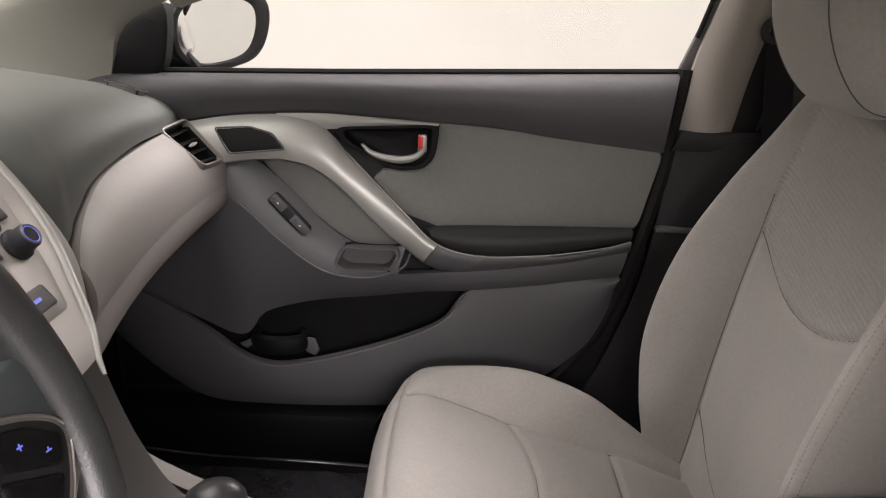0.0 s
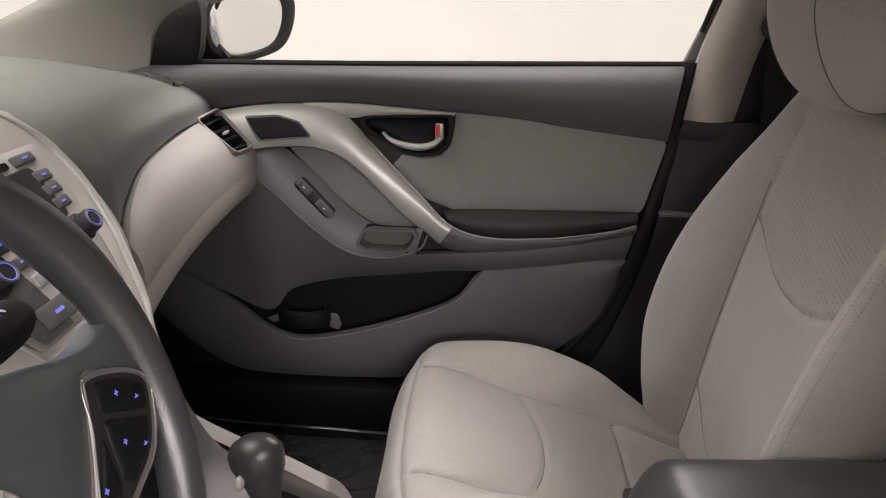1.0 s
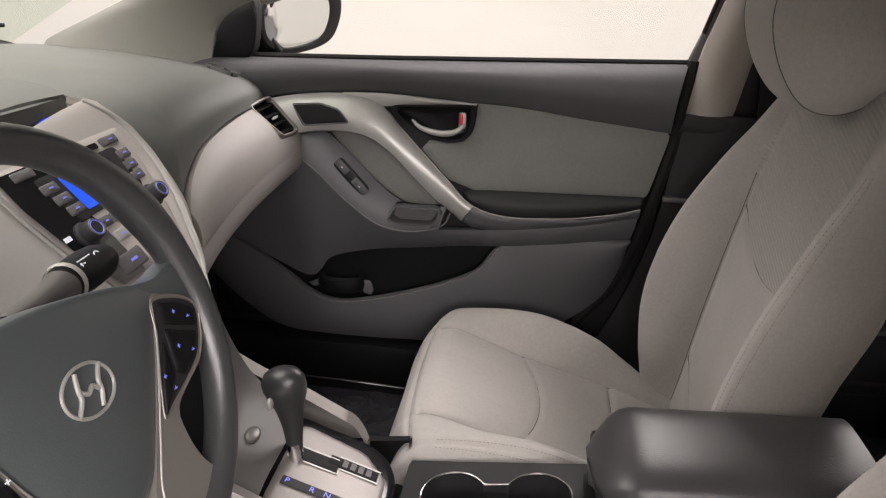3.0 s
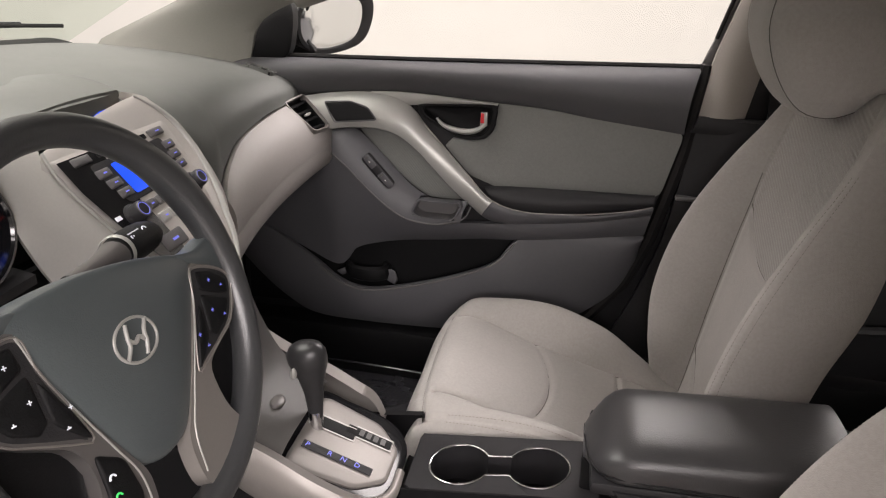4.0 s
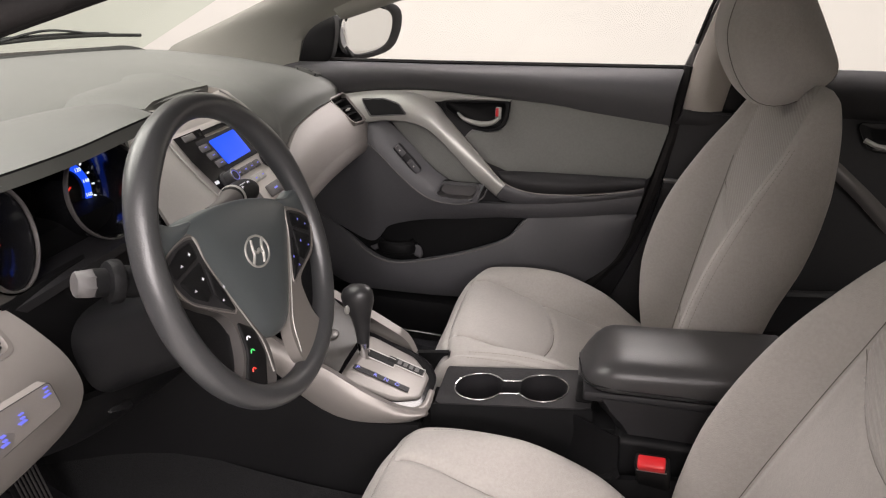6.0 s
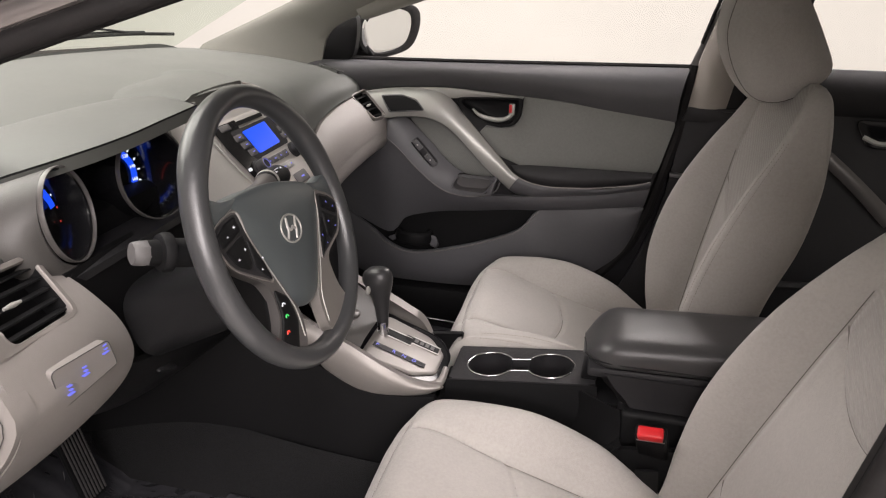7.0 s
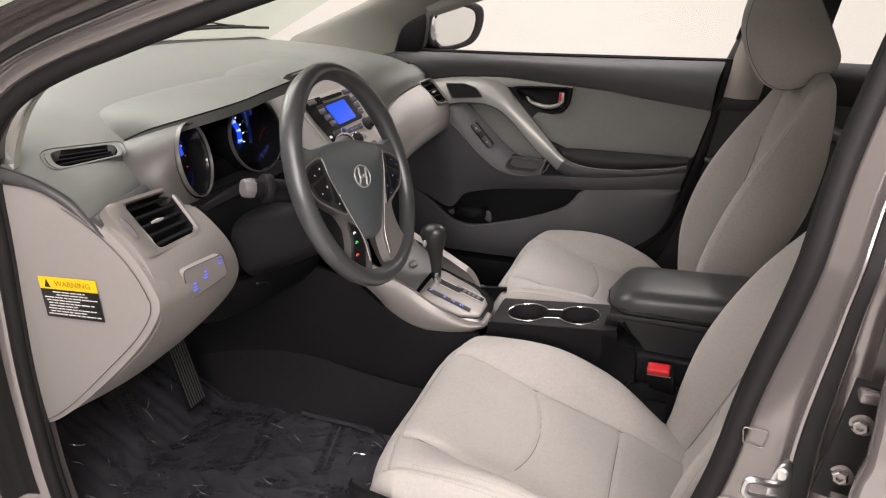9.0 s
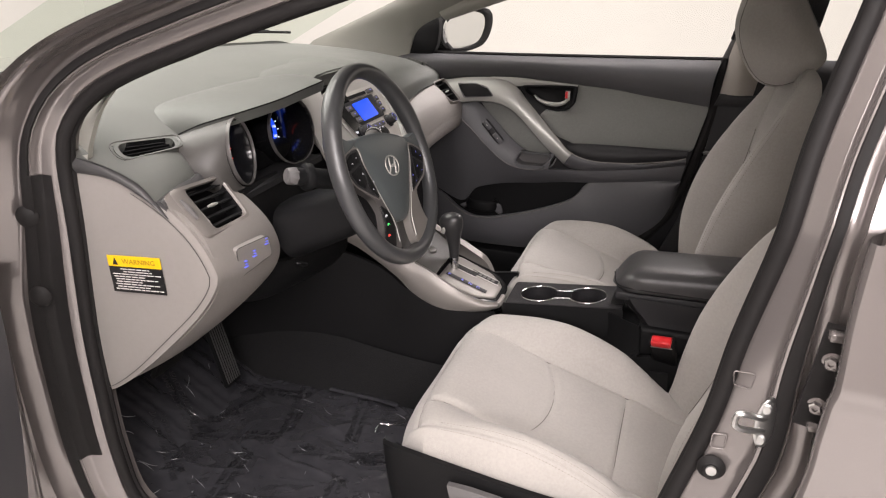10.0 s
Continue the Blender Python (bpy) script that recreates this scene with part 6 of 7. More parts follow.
part("edge_strip", on_plate(sheet([(-0.060, -0.100, -0.002), (0.01, -0.096, -0.002), (0.055, -0.080, -0.002), (0.078, -0.050, -0.002), (0.080, 0.0, -0.002)], [(-0.060, -0.110, -0.004), (0.015, -0.108, -0.004), (0.070, -0.092, -0.004), (0.093, -0.055, -0.004), (0.093, 0.0, -0.004)], (0, 0, 1), 0.003, nu=30, nv=6, back=0.004)), SILVER_WARM, console, "silver outer rim of the shift plate")
part("gate", on_plate(box(-0.072, 0.0, 0.010, 0.034, 0.002, 0.0048, 0.0008)), BLACK, sh, "black stepped shift gate")
part("gate", on_plate(box(-0.016, 0.058, 0.022, 0.042, 0.002, 0.0051, 0.0008)), BLACK, sh, "black stepped shift gate")
part("gate_rim", on_plate(sweep([(-0.074, 0.008, 0.0048), (-0.074, 0.036, 0.0048), (-0.002, 0.036, 0.0048), (-0.002, 0.044, 0.0048), (0.060, 0.044, 0.0048), (0.060, 0.020, 0.0048), (0.002, 0.020, 0.0048), (0.002, 0.008, 0.0048)], 0.0009, 6, True)), SILVER, sh, "bright gate edge")
for k in range(4):
    part("gate_brush", on_plate(box(0.004 + k * 0.012, 0.012 + k * 0.012, 0.026, 0.040, 0.0051, 0.0056, 0)), CHAR_LIGHT, sh)
part("letter_strip", on_plate(box(-0.066, 0.046, -0.046, -0.030, 0.0035, 0.0052, 0.001)), CHAR, sh, "grey letter strip")
for x, ch in ((-0.058, "P"), (-0.022, "R"), (0.000, "N"), (0.022, "D")):
    lettering("letter", ch, 0.013, PM @ pose(x, -0.038, 0.0056, 0, 0, -6), BLUE_ICON, sh)
lever = thing("gear_lever", "black gear lever with a rounded grained knob", "gear lever")
part("stem", sweep(spline([(-0.138, 0.012, 0.525), (-0.140, 0.010, 0.552), (-0.142, 0.008, 0.580)], 10), [0.0095 + 0.0002 * k for k in range(10)], 14), CHROME, lever, "silver lever collar")
kr = [(0.0100, 0.570, 0.001), (0.0112, 0.59, 0.0), (0.0132, 0.61, -0.001), (0.0168, 0.632, -0.004), (0.0222, 0.650, -0.007), (0.0262, 0.663, -0.009), (0.0270, 0.674, -0.010), (0.0245, 0.685, -0.009), (0.018, 0.693, -0.007), (0.009, 0.697, -0.006), (0.001, 0.698, -0.005)]
part("knob", grid_mesh([[(-0.1425 + dx + r * 1.15 * math.cos(a), 0.008 + r * 0.92 * math.sin(a), z) for a in np.linspace(0, 2 * math.pi, 24, False)] for r, z, dx in kr], close_cols=True, caps=True), KNOB, lever, "grained black knob")
part("release_button", dome([(-0.165 + 0.004 * math.cos(a), -0.016, 0.655 + 0.009 * math.sin(a)) for a in np.linspace(0, 2 * math.pi, 14, False)], (-0.3, -1, 0), 0.003, 0.003), SILVER, lever)

# cup holders: a deck with two round wells
CUPS = ((0.083, 0.024, 0.047), (0.202, 0.026, 0.047))


def deck_z(x):
    return 0.500 + (x - 0.03) * 0.115


hole = []
for cx, cy, r in CUPS:
    for a in (np.linspace(math.radians(28), math.radians(332), 30) if cx < 0.1 else np.linspace(math.radians(208), math.radians(512), 30)):
        hole.append((cx + r * math.cos(a), cy + r * math.sin(a)))
ring_in = [(x, y, deck_z(x)) for x, y in hole]
hc = np.array((0.1425, 0.022))
ring_out = []
for x, y in hole:
    d = np.array((x, y)) - hc
    k = min((0.148 if d[0] > 0 else 0.135) / max(abs(d[0]), 1e-6), (0.078 if d[1] > 0 else 0.056) / max(abs(d[1]), 1e-6))
    q = hc + d * k
    ring_out.append((q[0], q[1], deck_z(q[0]) - 0.002))
rows = [[(x, y, z - 0.07) for x, y, z in ring_in], ring_in, [tuple(0.5 * (np.array(a) + np.array(b))) for a, b in zip(ring_in, ring_out)], ring_out, [(x, y, z - 0.03) for x, y, z in ring_out]]
part("cup_deck", grid_mesh(rows, close_cols=True), CHAR, console, "charcoal cup holder deck")
part("cup_rim", sweep([(x, y, z + 0.001) for x, y, z in ring_in], 0.0016, 8, True), CHROME, console, "chrome edged cup holder rim")
part("cup_floor", box(0.02, 0.27, -0.03, 0.10, 0.435, 0.44, 0.002), BLACK, console)
part("deck_edge", sheet([(0.003, -0.0365, 0.494), (0.1, -0.0365, 0.505), (0.293, -0.0365, 0.527)], [(0.003, -0.041, 0.40), (0.1, -0.041, 0.40), (0.31, -0.041, 0.41)], (0, -1, 0.1), 0.002, nu=20, nv=6, back=0.004), BLACK, console, "black drop beside the cup holders")
part("side_well", sheet([(0.005, -0.034, 0.402), (0.15, -0.034, 0.398), (0.27, -0.034, 0.405), (0.335, -0.034, 0.47)], [(0.005, -0.128, 0.40), (0.15, -0.128, 0.392), (0.275, -0.128, 0.40), (0.345, -0.128, 0.47)], (0, 0, 1), -0.006, nu=20, nv=6, back=0.004), BLACK, console, "black recess beside the cup holders")
part("core", box(-0.02, 0.36, -0.03, 0.13, 0.24, 0.43, 0.004), BLACK, console)
part("core", box(0.285, 0.345, -0.050, 0.14, 0.24, 0.505, 0.01), BLACK, console)
part("bin_foot", sheet([(0.262, -0.040, 0.516), (0.285, -0.056, 0.516), (0.31, -0.074, 0.516), (0.337, -0.0885, 0.516)], [(0.236, -0.042, 0.398), (0.262, -0.062, 0.398), (0.295, -0.098, 0.398), (0.337, -0.126, 0.398)], (-0.6, -0.7, 0.2), -0.008, nu=24, nv=12, back=0.006), BLACK, console, "curved black foot of the armrest box")
part("slot", dome(corners([(0.262, -0.012, deck_z(0.262) + 0.0008), (0.292, -0.016, deck_z(0.292) + 0.0008), (0.292, 0.085, deck_z(0.292) + 0.0008), (0.266, 0.075, deck_z(0.266) + 0.0008)], 0.25, 4), (0, 0, 1), -0.0006, 0.004), BLACK, console, "dark slot behind the cup holders")
arm = thing("armrest_box", "padded black vinyl armrest on a charcoal box", "armrest")
rows = []
for k in range(25):
    u = k / 24
    x = 0.262 + 0.34 * u
    top = 0.638 + 0.022 * u - 0.052 * max(0, 1 - u / 0.20) ** 2.4
    wd = 0.094 - 0.056 * max(0, 1 - u / 0.18) ** 2.3
    low = 0.582 + 0.006 * u + 0.008 * max(0, 1 - u / 0.1) ** 2
    rows.append([(x, CY + 0.006 + wd * math.copysign(abs(math.cos(a)) ** 0.55, math.cos(a)), (top + low) / 2 + (top - low) / 2 * math.copysign(abs(math.sin(a)) ** (0.75 if math.sin(a) > 0 else 0.35), math.sin(a))) for a in np.linspace(0, 2 * math.pi, 48, False)])
part("lid", grid_mesh(rows, close_cols=True, caps=True), VINYL, arm, "padded black vinyl lid")
part("lid_seam", sweep(spline([(0.60, CY - 0.086, 0.603), (0.45, CY - 0.087, 0.602), (0.32, CY - 0.086, 0.600), (0.275, CY - 0.066, 0.599), (0.262, CY + 0.006, 0.599)], 30), 0.0014, 6), BLACK, arm)
part("lid_base", turned(box(-0.165, 0.165, -0.088, 0.088, -0.010, 0.010, 0.006), pose(0.437, CY + 0.006, 0.580, 0, -1.5, 0)), CHAR, arm)
rows = []
for z, x0, w in ((0.578, 0.285, 0.086), (0.55, 0.305, 0.085), (0.53, 0.325, 0.084), (0.515, 0.336, 0.086)):
    rows.append([(x0, CY - w + 0.02, z), (x0 + 0.02, CY - w, z), (0.60, CY - w, z), (0.60, CY + w, z), (x0 + 0.02, CY + w, z), (x0, CY + w - 0.02, z)])
part("bin", grid_mesh(rows, close_cols=True, caps=True), CHAR, arm, "charcoal storage bin")
part("base", box(0.335, 0.62, CY - 0.10, CY + 0.10, 0.23, 0.514, 0.012, 3), BLACK, arm, "black bin base")
# buckle beside the driver's seat
buckle = thing("seat_belt_buckle", "seat belt buckle with a red release button", "buckle")
BM = frame_on((0.391, -0.143, 0.512), (0.95, -0.15, 0.12), (0.1, -0.5, 0.85))
part("body", turned(box(-0.027, 0.027, -0.085, 0.012, -0.014, 0.012, 0.006, 3), BM), BLACK, buckle, "black buckle body")
part("release_button", turned(box(-0.022, 0.022, 0.0, 0.018, -0.008, 0.0135, 0.004, 3), BM), RED_PLASTIC, buckle, "red release button")
part("slot_rim", turned(box(-0.024, 0.024, -0.004, 0.002, -0.012, 0.0125, 0.002, 2), BM), STEEL, buckle)
part("strap", sweep([(0.393, -0.147, 0.44), (0.40, -0.15, 0.36), (0.41, -0.16, 0.28)], 0.02, 8, flat=0.2, up=(0, 1, 0)), BLACK, buckle)


# ---- front seats ----
def seat_mesh(spine, profile, nu, nv, groove):
    """A padded shell: spine rows are x, z, half width and bolster height; columns go across. groove sinks the seams."""
    sp = spline(spine, nu)
    tang = np.gradient(sp[:, :2], axis=0)
    tang /= np.linalg.norm(tang, axis=1)[:, None]
    nrm = np.stack([-tang[:, 1], tang[:, 0]], axis=1)
    prof = spline(profile, nv)
    rows = []
    for (x, z, w, b), (nx, nz) in zip(sp, nrm):
        row = []
        for v, hb, hc in prof:
            h = hb * b + hc - groove((x, z), v)
            row.append((x + nx * h, v * w, z + nz * h))
        rows.append(row)
    return rows, sp, prof[:, 0]


def back_mesh(stations, profile, nu, nv, groove):
    """A backrest of level sections; stations are x, z, half width, bolster height and depth of the side."""
    sp = spline(stations, nu)
    prof = spline(profile, nv)
    rows = [[(x - hb * b - (hc * d / 0.118 if hc < -0.005 else hc) + groove((x, z), v), v * w, z) for v, hb, hc in prof] for x, z, w, b, d in sp]
    return rows, sp, prof[:, 0]


def near(d, width=0.006, depth=0.008):
    return depth * math.exp(-(d / width) ** 2)


# across the cushion: share of the half width, share of the bolster height, drop
HALF = [(0.0, 0, 0), (0.3, 0, 0.001), (0.5, 0.0, 0.001), (0.585, 0.03, -0.001), (0.66, 0.30, 0.002), (0.76, 0.78, 0.003), (0.85, 1.0, 0.0), (0.93, 0.86, -0.006), (0.985, 0.45, -0.03), (1.0, 0.1, -0.06), (0.99, 0.0, -0.10), (0.965, 0, -0.135)]
PROFILE = [(-v, a, b) for v, a, b in reversed(HALF[1:])] + HALF


def cushion_groove(p, v):
    x, z = p
    av = abs(v)
    g = 0.0
    if x > 0.0 and z > 0.3:
        g += near((av - 0.585) * 0.255)
    if av < 0.6 and z > 0.3:
        g += near(x - (0.168 + 0.042 * (1 - (v / 0.585) ** 2)), 0.005, 0.005)
        g += near(x - 0.350, 0.005, 0.005)
    if av < 0.9:
        g += near(x + 0.022 - 0.012 * (v / 0.8) ** 2, 0.005, 0.004) if z > 0.44 else 0
    if x > -0.015:
        g += near((av - 0.90) * 0.255, 0.004, 0.004)
    return g


def back_groove(p, v):
    x, z = p
    av = abs(v)
    g = near((av - 0.745) * 0.25, 0.007, 0.008) * min(1.0, max(0.0, (0.90 - z) / 0.1))
    if av < 0.73:
        g += near(z - (0.728 + 0.080 * (v / 0.745) ** 2), 0.006, 0.006)
        g += near(z - (0.40 + 0.08 * (v / 0.745) ** 2), 0.006, 0.004)
    return g


def dashes(p, r):
    """A row of separate stitches along a line."""
    at = np.concatenate([[0], np.cumsum(np.linalg.norm(np.diff(p, axis=0), axis=1))])
    u = np.arange(0, at[-1], 0.0030)
    q = np.stack([np.interp(u, at, p[:, k]) for k in range(3)], axis=1)
    out = bmesh.new()
    for k in range(0, len(q) - 1, 2):
        one = sweep([tuple(q[k]), tuple(q[k + 1])], r, 4)
        me = bpy.data.meshes.new("stitch")
        one.to_mesh(me)
        one.free()
        out.from_mesh(me)
        bpy.data.meshes.remove(me)
    return out


def front_seat(label, dx, y0, recline):
    s = thing("front_seat", label, "car seat", "front seats")
    rows, sp, prof = seat_mesh([(-0.02, 0.27, 0.225, -0.015), (-0.046, 0.31, 0.235, -0.015), (-0.058, 0.37, 0.24, -0.014), (-0.052, 0.43, 0.245, -0.014), (-0.028, 0.484, 0.25, -0.012), (0.01, 0.510, 0.256, -0.004),
                                (0.057, 0.503, 0.26, 0.016), (0.116, 0.480, 0.262, 0.046), (0.198, 0.452, 0.262, 0.066), (0.308, 0.420, 0.26, 0.056), (0.385, 0.400, 0.255, 0.026), (0.45, 0.375, 0.25, 0.008), (0.54, 0.345, 0.245, 0.0)],
                               PROFILE, 170, 190, cushion_groove)
    part("cushion", grid_mesh(rows), FABRIC, s, "grey cloth seat cushion")

    def line(name, cells, r=0.0008):
        p = np.array([rows[i][j] for i, j in cells]) + np.array((-0.0003, 0, 0.0004))
        for _ in range(4):
            p[1:-1] = (p[:-2] + p[1:-1] + p[2:]) / 3
        part(name, dashes(p, r) if name == "stitching" else sweep([tuple(q) for q in p], r, 5), THREAD if name == "stitching" else STITCH, s)

    def col(f):
        return int(np.argmin(abs(prof - f)))

    def lengthways(f, lo, hi):
        return [(i, col(f)) for i in range(len(sp)) if lo < i / len(sp) < hi][::2]

    def crossways(test, lim):
        cells = []
        for j in range(col(-lim), col(lim) + 1, 2):
            i = min(range(len(sp)), key=lambda k: abs(test(sp[k], prof[j])))
            cells.append((i, j))
        return cells
    for f in (-0.93, -0.875, 0.93, 0.875):
        line("stitching", lengthways(f, 0.36, 0.97), 0.0006)
    for f in (-0.585, 0.585):
        line("seam", lengthways(f, 0.34, 0.97))
    line("seam", crossways(lambda p, v: p[0] - (0.168 + 0.042 * (1 - (v / 0.585) ** 2)), 0.58))
    line("seam", crossways(lambda p, v: p[0] - 0.350 if p[1] > 0.3 else 1, 0.58))
    line("stitching", crossways(lambda p, v: p[0] + 0.022 - 0.012 * (v / 0.8) ** 2 if p[1] > 0.44 else 1, 0.87), 0.0006)
    b_rows, b_sp, b_prof = back_mesh([(0.475, 0.33, 0.235, 0.05, 0.045), (0.492, 0.40, 0.24, 0.07, 0.045), (0.508, 0.48, 0.246, 0.100, 0.045), (0.526, 0.58, 0.252, 0.124, 0.05), (0.542, 0.68, 0.253, 0.124, 0.058), (0.556, 0.78, 0.25, 0.104, 0.08), (0.572, 0.88, 0.240, 0.068, 0.082),
                                      (0.586, 0.95, 0.230, 0.038, 0.07), (0.596, 1.0, 0.220, 0.02, 0.058), (0.605, 1.036, 0.208, 0.008, 0.045), (0.612, 1.056, 0.195, 0.004, 0.034), (0.624, 1.070, 0.172, 0.0, 0.014)],
                                     BACK_PROFILE if y0 > 0 else [(-v, a, b) for v, a, b in reversed(BACK_PROFILE)], 170, 200, back_groove)
    rows, sp, prof = b_rows, b_sp, b_prof
    before = set(s.children)
    back = part("backrest", grid_mesh(rows, close_cols=True, caps=True), FABRIC, s, "grey cloth backrest with a ribbed centre")
    back.data.materials.append(FABRIC_RIB)
    for k, f in enumerate(back.data.polygons):
        i, j = divmod(k, len(prof))
        f.material_index = 1 if i < len(sp) and abs(prof[j]) < 0.745 and sp[i][1] > 0.728 + 0.080 * (prof[j] / 0.745) ** 2 else 0
    for f in (-0.965, -0.988, 0.93, 0.90):
        line("stitching", lengthways(f if y0 > 0 else -f, 0.1, 0.84), 0.0006)
    for f in (-0.745, 0.745):
        line("seam", lengthways(f, 0.05, 0.70), 0.0008)
    line("seam", crossways(lambda p, v: p[1] - (0.728 + 0.080 * (v / 0.745) ** 2), 0.74))
    line("seam", crossways(lambda p, v: p[1] - (0.40 + 0.08 * (v / 0.745) ** 2), 0.74))
    shell = spline([(0.545, 0.33), (0.562, 0.50), (0.592, 0.65), (0.636, 0.80), (0.652, 0.92), (0.654, 1.0), (0.650, 1.045)], 30)
    part("back_shell", skirt(grid_mesh([[(x - 0.006 - 0.010 * abs(j / 10 - 1) ** 4, 0.205 * (j / 10 - 1) * (1 - 0.25 * max(0, (z - 0.8) / 0.25) ** 2), z) for j in range(21)] for x, z in shell]), (-0.008, 0, 0)), CHAR, s, "dark seat back shell")
    hp = spline([(0.462, 1.205), (0.458, 1.145), (0.483, 1.078), (0.525, 1.028), (0.575, 1.018), (0.625, 1.040), (0.660, 1.070), (0.668, 1.098), (0.650, 1.138), (0.612, 1.205), (0.575, 1.262), (0.53, 1.288), (0.482, 1.262)], 52, True)
    hc = hp.mean(axis=0)
    hr = []
    for k in range(21):
        v = -1 + k / 10
        f = max(0.03, (1 - abs(v) ** 3.6)) ** 0.40
        hr.append([(hc[0] + (x - hc[0]) * f, v * 0.128, hc[1] + (z - hc[1]) * f) for x, z in hp])
    part("headrest", grid_mesh(hr, close_cols=True, caps=True), FABRIC, s, "grey cloth headrest")
    for k in (4, 16):
        part("headrest_seam", sweep([(hc[0] + (q[0] - hc[0]) * 1.003, q[1], hc[1] + (q[2] - hc[1]) * 1.003) for q in hr[k]], 0.0009, 5, True, up=(0, 1, 0)), STITCH, s)
    lean = pose(0.50, 0, 0.40) @ pose(0, 0, 0, 0, recline, 0) @ pose(-0.50, 0, -0.40)
    for o in set(s.children) - before:
        o.data.transform(lean)
    for sg in (-1, 1):
        up = 0.066 if sg < 0 and recline else 0.0
        part("side_valance", sheet([(-0.066, sg * 0.235, 0.388 + up), (-0.052, sg * 0.262, 0.40 + up), (-0.015, sg * 0.273, 0.405 + up), (0.08, sg * 0.277, 0.395 + up), (0.25, sg * 0.277, 0.375 + up), (0.50, sg * 0.272, 0.36 + up)], [(-0.04, sg * 0.225, 0.27), (-0.03, sg * 0.235, 0.27), (0.08, sg * 0.25, 0.25), (0.25, sg * 0.252, 0.25), (0.50, sg * 0.25, 0.25)], (0, sg, 0), 0.010, nu=24, nv=8), BLACK, s, "black plastic seat side cover")
    part("front_valance", sheet([(-0.045, -0.235, 0.36), (-0.055, 0, 0.345), (-0.045, 0.235, 0.36)], [(-0.02, -0.225, 0.26), (-0.03, 0, 0.255), (-0.02, 0.225, 0.26)], (-1, 0, 0), 0.006, nu=20, nv=6), BLACK, s)
    for y in (-0.2, 0.2):
        part("runner", box(-0.03, 0.5, y - 0.02, y + 0.02, 0.225, 0.262, 0.004), STEEL, s, "steel seat runner")
    s.matrix_world = pose(dx, y0, 0)
    return s


BACK_OUTER = [(0.0, 0, 0), (0.3, 0, 0.001), (0.5, 0.0, 0.001), (0.66, 0.03, 0.0), (0.74, 0.13, -0.001), (0.80, 0.55, 0.002), (0.85, 0.90, 0.003), (0.89, 1.0, 0.0), (0.94, 0.92, -0.008), (0.99, 0.62, -0.03), (1.0, 0.25, -0.07), (0.98, 0.0, -0.10), (0.90, 0, -0.118)]
BACK_INNER = [(0.3, 0, 0.001), (0.5, 0.0, 0.001), (0.66, 0.02, 0.0), (0.74, 0.09, -0.001), (0.82, 0.34, 0.002), (0.90, 0.65, 0.003), (0.95, 0.76, 0.0), (0.985, 0.70, -0.010), (1.0, 0.46, -0.03), (1.0, 0.2, -0.07), (0.98, 0.0, -0.10), (0.90, 0, -0.118)]
BACK_PROFILE = [(-v, a, b) for v, a, b in reversed(BACK_INNER)] + BACK_OUTER
front_seat("grey cloth front passenger seat with side bolsters", 0.0, 0.362, 0)
front_seat("grey cloth driver seat with side bolsters", -0.014, -0.368, 13)
lever2 = thing("recline_lever", "dark plastic recline lever on the driver seat side", "lever")
part("lever", sheet([(0.065, -0.662, 0.436), (0.12, -0.664, 0.436), (0.26, -0.660, 0.415)], [(0.085, -0.662, 0.395), (0.13, -0.664, 0.39), (0.26, -0.660, 0.38)], (0, -1, 0), 0.008, nu=14, nv=6), CHAR_LIGHT, lever2)

# passenger's belt on the far pillar
belt = thing("seat_belt", "black seat belt hanging beside the pillar", "seat belt")
part("webbing", sheet([(0.575, 0.70, 1.09), (0.60, 0.69, 0.80), (0.60, 0.68, 0.40)], [(0.625, 0.70, 1.09), (0.648, 0.69, 0.80), (0.648, 0.68, 0.40)], (0, -1, 0), 0.001, nu=14, nv=4, back=0.002), BLACK, belt, "black webbing")
part("guide", sweep([(0.60 + 0.03 * math.cos(a), 0.705, 1.105 + 0.02 * math.sin(a)) for a in np.linspace(0, 2 * math.pi, 24, False)], 0.007, 8, True, up=(0, 1, 0)), CHAR, belt, "dark belt guide ring")
part("tongue", box(0.585, 0.63, 0.672, 0.690, 0.80, 0.835, 0.004), STEEL, belt, "steel belt tongue")

# ---- floor coverings and pedals ----
FILM = material("clear_film", (0.040, 0.040, 0.045), 0.17, scale=22, vary=0.3, bump=0.7, bump_scale=34, spec=0.6, coat=0.5)
# Much paler than the film: the highlights on its folds as colour.
GLINT_FILM = material("pale_film_glint", (0.22, 0.22, 0.235), 0.12, scale=80, vary=0.2, spec=1.0, coat=1.0)


def film_height(x, y):
    ramp_up = max(0.0, -0.62 - x) * 0.55
    fold = max(0.0, 1 - abs(noise.noise(Vector((x * 7 + y * 3, y * 9, 8.7)))) * 7) ** 2 * 0.0028
    fine = max(0.0, 1 - abs(noise.noise(Vector((x * 17, y * 21 - x * 6, 2.2)))) * 8) ** 2 * 0.0012
    return 0.232 + ramp_up + 0.005 * noise.noise(Vector((x * 9, y * 9, 1.3))) + 0.002 * noise.noise(Vector((x * 24, y * 17, 5.1))) + fold + fine


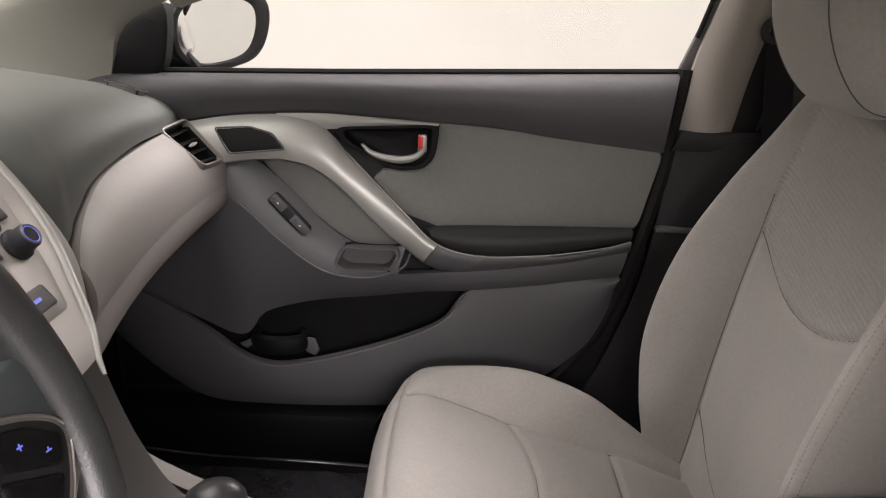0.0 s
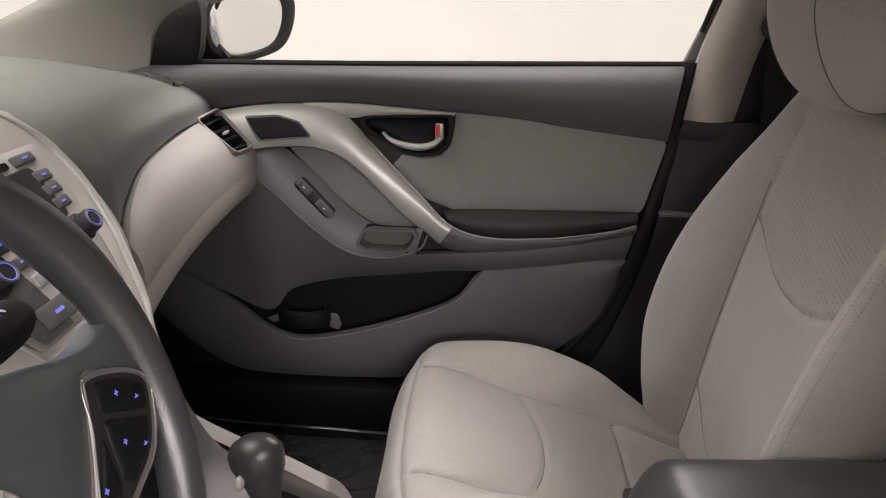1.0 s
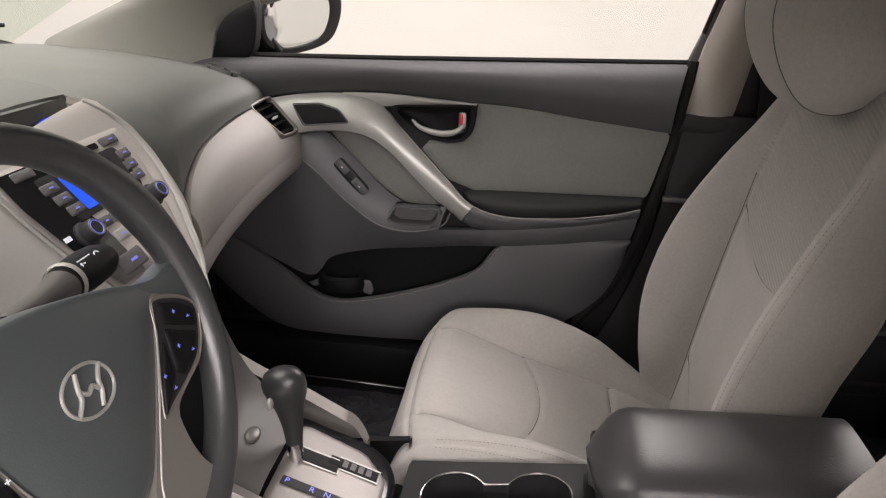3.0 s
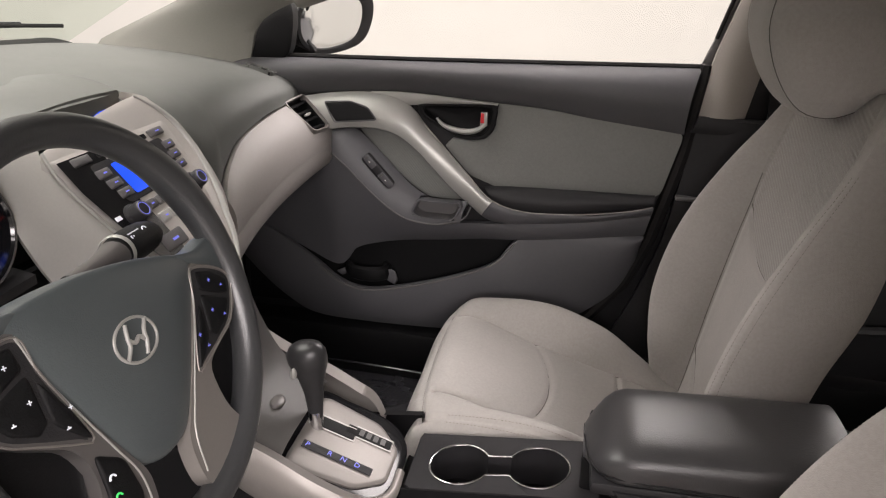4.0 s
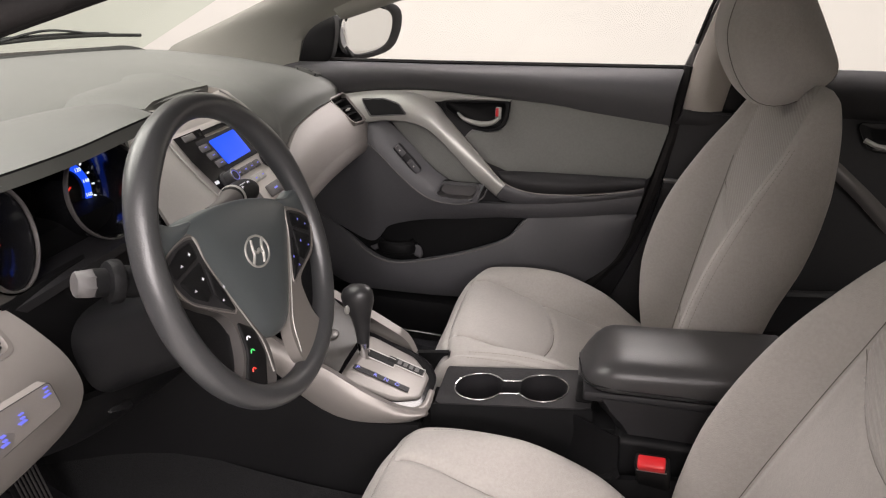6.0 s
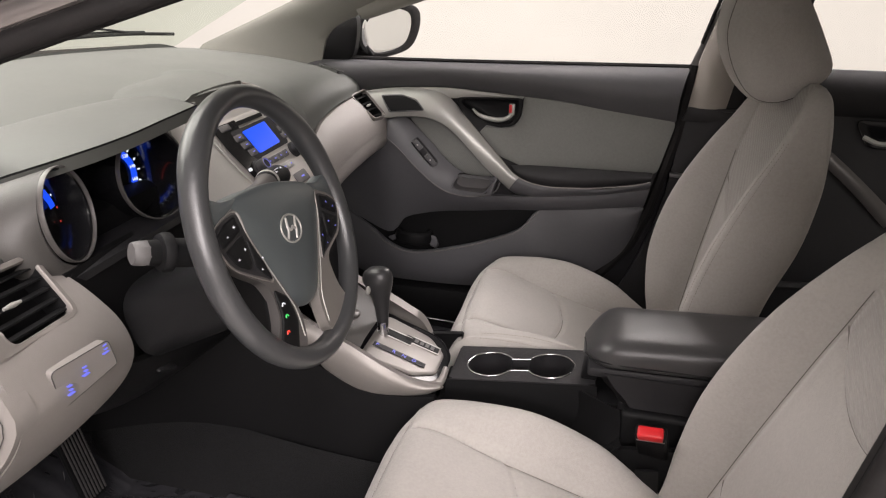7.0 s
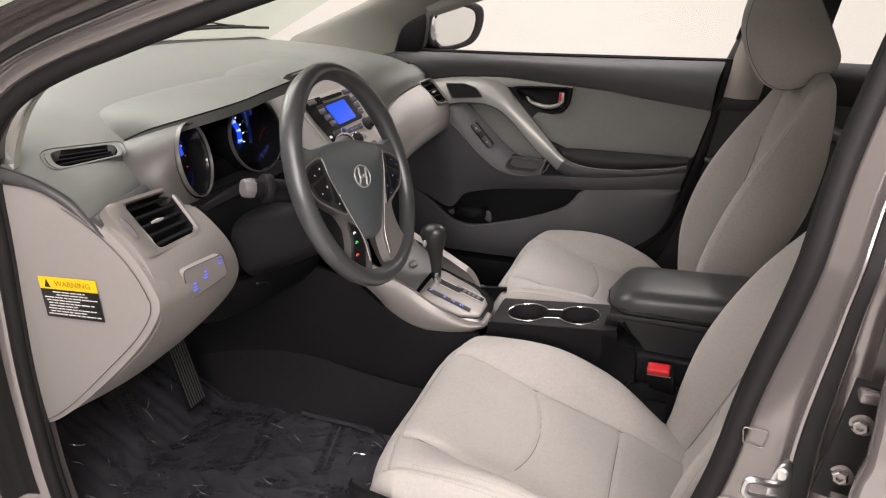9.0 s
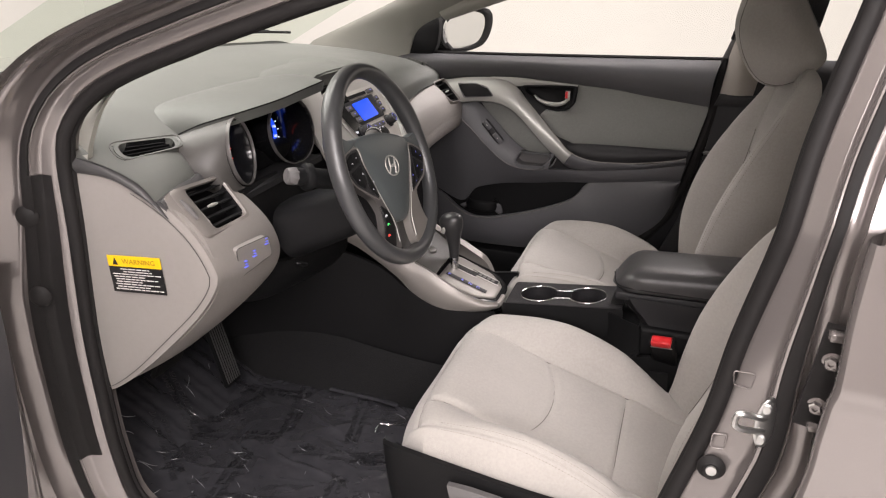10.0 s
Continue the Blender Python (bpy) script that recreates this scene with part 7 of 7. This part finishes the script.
def floor_film(name, y0, y1, x0, x1, label):
    f = thing(name, label, "floor cover")
    rows = [[(x0 + (x1 - x0) * i / 190 + 0.008 * noise.noise(Vector((j * 0.2, 3, i * 0.01))), y0 + (y1 - y0) * j / 130, film_height(x0 + (x1 - x0) * i / 190, y0 + (y1 - y0) * j / 130)) for j in range(131)] for i in range(191)]
    part("film", skirt(grid_mesh(rows), (0, 0, -0.002)), FILM, f, "crinkled clear plastic film over dark carpet")
    return f


drv = floor_film("floor_film", -0.69, -0.185, -0.88, 0.02, "clear protective film printed with dark words on the carpet")
pas = floor_film("floor_film", 0.16, 0.66, -0.80, 0.0, "clear protective film printed with dark words on the carpet")


def film_print(f, x, y, ang, size=0.022):
    """Two lines of print, lying on the film and following it."""
    for k, txt in enumerate(("DEALER MUST REMOVE", "PROTECTIVE COVER")):
        ob = lettering("print", txt, size, Matrix.Identity(4), LABEL_DARK, f)
        m = pose(x, y, 0, 0, 0, ang) @ pose(0, -k * size * 1.05, 0)
        for v in ob.data.vertices:
            w = m @ v.co
            v.co = (w.x, w.y, film_height(w.x, w.y) + 0.0022 + v.co.z)


for x, y, a in ((-0.14, -0.385, 6), (-0.275, -0.43, 188), (-0.295, -0.275, 102), (-0.455, -0.30, 104), (-0.56, -0.255, 186), (-0.60, -0.36, 62), (-0.70, -0.42, 148), (-0.52, -0.44, 194), (-0.47, -0.57, 96), (-0.23, -0.58, 98), (-0.34, -0.60, 10), (-0.64, -0.55, 140)):
    film_print(drv, x, y, a, 0.0195)
# Thin pale ridges on the film stand in for its streaky highlights.
film_glints = bmesh.new()
rnd = random.Random(7)
for _ in range(46):
    cx, cy, ang, ln = rnd.uniform(-0.76, -0.06), rnd.uniform(-0.66, -0.22), rnd.uniform(0, 3.14), rnd.uniform(0.008, 0.045)
    bend = rnd.uniform(-0.5, 0.5)
    pts = []
    for k in range(6):
        u = (k / 5 - 0.5) * ln
        px, py = cx + u * math.cos(ang + bend * u / ln), cy + u * math.sin(ang + bend * u / ln)
        pts.append((px, py, film_height(px, py) + 0.0012))
    one = sweep(pts, [0.0002, 0.0007, 0.0010, 0.0010, 0.0006, 0.0002], 5)
    me = bpy.data.meshes.new("crease")
    one.to_mesh(me)
    one.free()
    film_glints.from_mesh(me)
    bpy.data.meshes.remove(me)
tagged(part("film_glints", film_glints, GLINT_FILM, drv), "film glints, drawn as thin pale ridges", kind="stuff")
tagged(part("tunnel_carpet", sheet([(-0.86, -0.215, 0.30), (-0.70, -0.195, 0.245), (-0.45, -0.19, 0.235), (-0.2, -0.188, 0.232), (0.10, -0.188, 0.232)], [(-0.86, -0.15, 0.44), (-0.70, -0.145, 0.40), (-0.45, -0.142, 0.37), (-0.2, -0.141, 0.34), (0.10, -0.141, 0.33)], (0, -0.8, -0.6), 0.012, nu=40, nv=10, back=0.01), CARPET), "black carpet rising beside the centre console", "carpet", kind="structure")
for x, y, a in ((-0.22, 0.30, 95), (-0.40, 0.42, 10), (-0.32, 0.56, 185), (-0.55, 0.30, 95)):
    film_print(pas, x, y, a)
part("fold", sweep(spline([(-0.40, -0.200, 0.252), (-0.36, -0.203, 0.252), (-0.28, -0.200, 0.250), (-0.21, -0.205, 0.248)], 24), 0.010, 8, flat=0.16), FILM, drv, "folded edge of clear film")
part("fold", sweep(spline([(-0.72, 0.655, 0.30), (-0.45, 0.66, 0.262), (-0.2, 0.655, 0.258), (-0.03, 0.65, 0.255)], 24), 0.005, 8, flat=0.5), FILM, pas, "folded edge of clear film")
# Chrome strand that imitates one bright highlight on the film.
part("crease_glint", sweep(spline([(-0.222, -0.325, 0.242), (-0.221, -0.295, 0.250), (-0.195, -0.290, 0.250), (-0.155, -0.250, 0.244)], 16), 0.002, 6), CHROME, drv, "glint on the film, drawn as a chrome strand")
PEDAL = ((-0.63, -0.30, 0.27), (-0.68, -0.285, 0.44))
pedal = thing("accelerator_pedal", "black accelerator pedal wrapped in clear film", "pedal")
PB, PT = PEDAL
lean_p = math.degrees(math.atan2(PB[0] - PT[0], PT[2] - PB[2]))
PP = pose((PB[0] + PT[0]) / 2, (PB[1] + PT[1]) / 2, (PB[2] + PT[2]) / 2, 0, -lean_p, 0)
ph = math.dist(PB, PT) / 2
part("pad", turned(box(-0.006, 0.006, -0.030, 0.030, -ph, ph, 0.005), PP), BLACK, pedal)
for k in range(7):
    part("rib", turned(box(0.005, 0.009, -0.024 + k * 0.008, -0.021 + k * 0.008, -ph * 0.9, ph * 0.9, 0.001), PP), CHAR_LIGHT, pedal, "raised grey rib")
part("wrap", turned(grid_mesh([[(0.012 + 0.004 * noise.noise(Vector((i * 0.7, j * 0.9, 3))), -0.042 + 0.084 * j / 12, -ph * 1.15 + 2.3 * ph * i / 18) for j in range(13)] for i in range(19)]), PP), glass("film_wrap", (0.82, 0.82, 0.84), 0.10), pedal, "loose clear film")
brake = thing("brake_pedal", "black brake pedal hanging under the dashboard", "pedal")
part("pad", turned(box(-0.05, 0.05, -0.008, 0.008, -0.03, 0.03, 0.006), pose(-0.70, -0.43, 0.40, 0, 0, 90) @ pose(0, 0, 0, 25, 0, 0)), RUBBER, brake)
part("arm", sweep([(-0.715, -0.43, 0.41), (-0.76, -0.43, 0.52), (-0.78, -0.43, 0.66)], 0.01, 8), BLACK, brake)
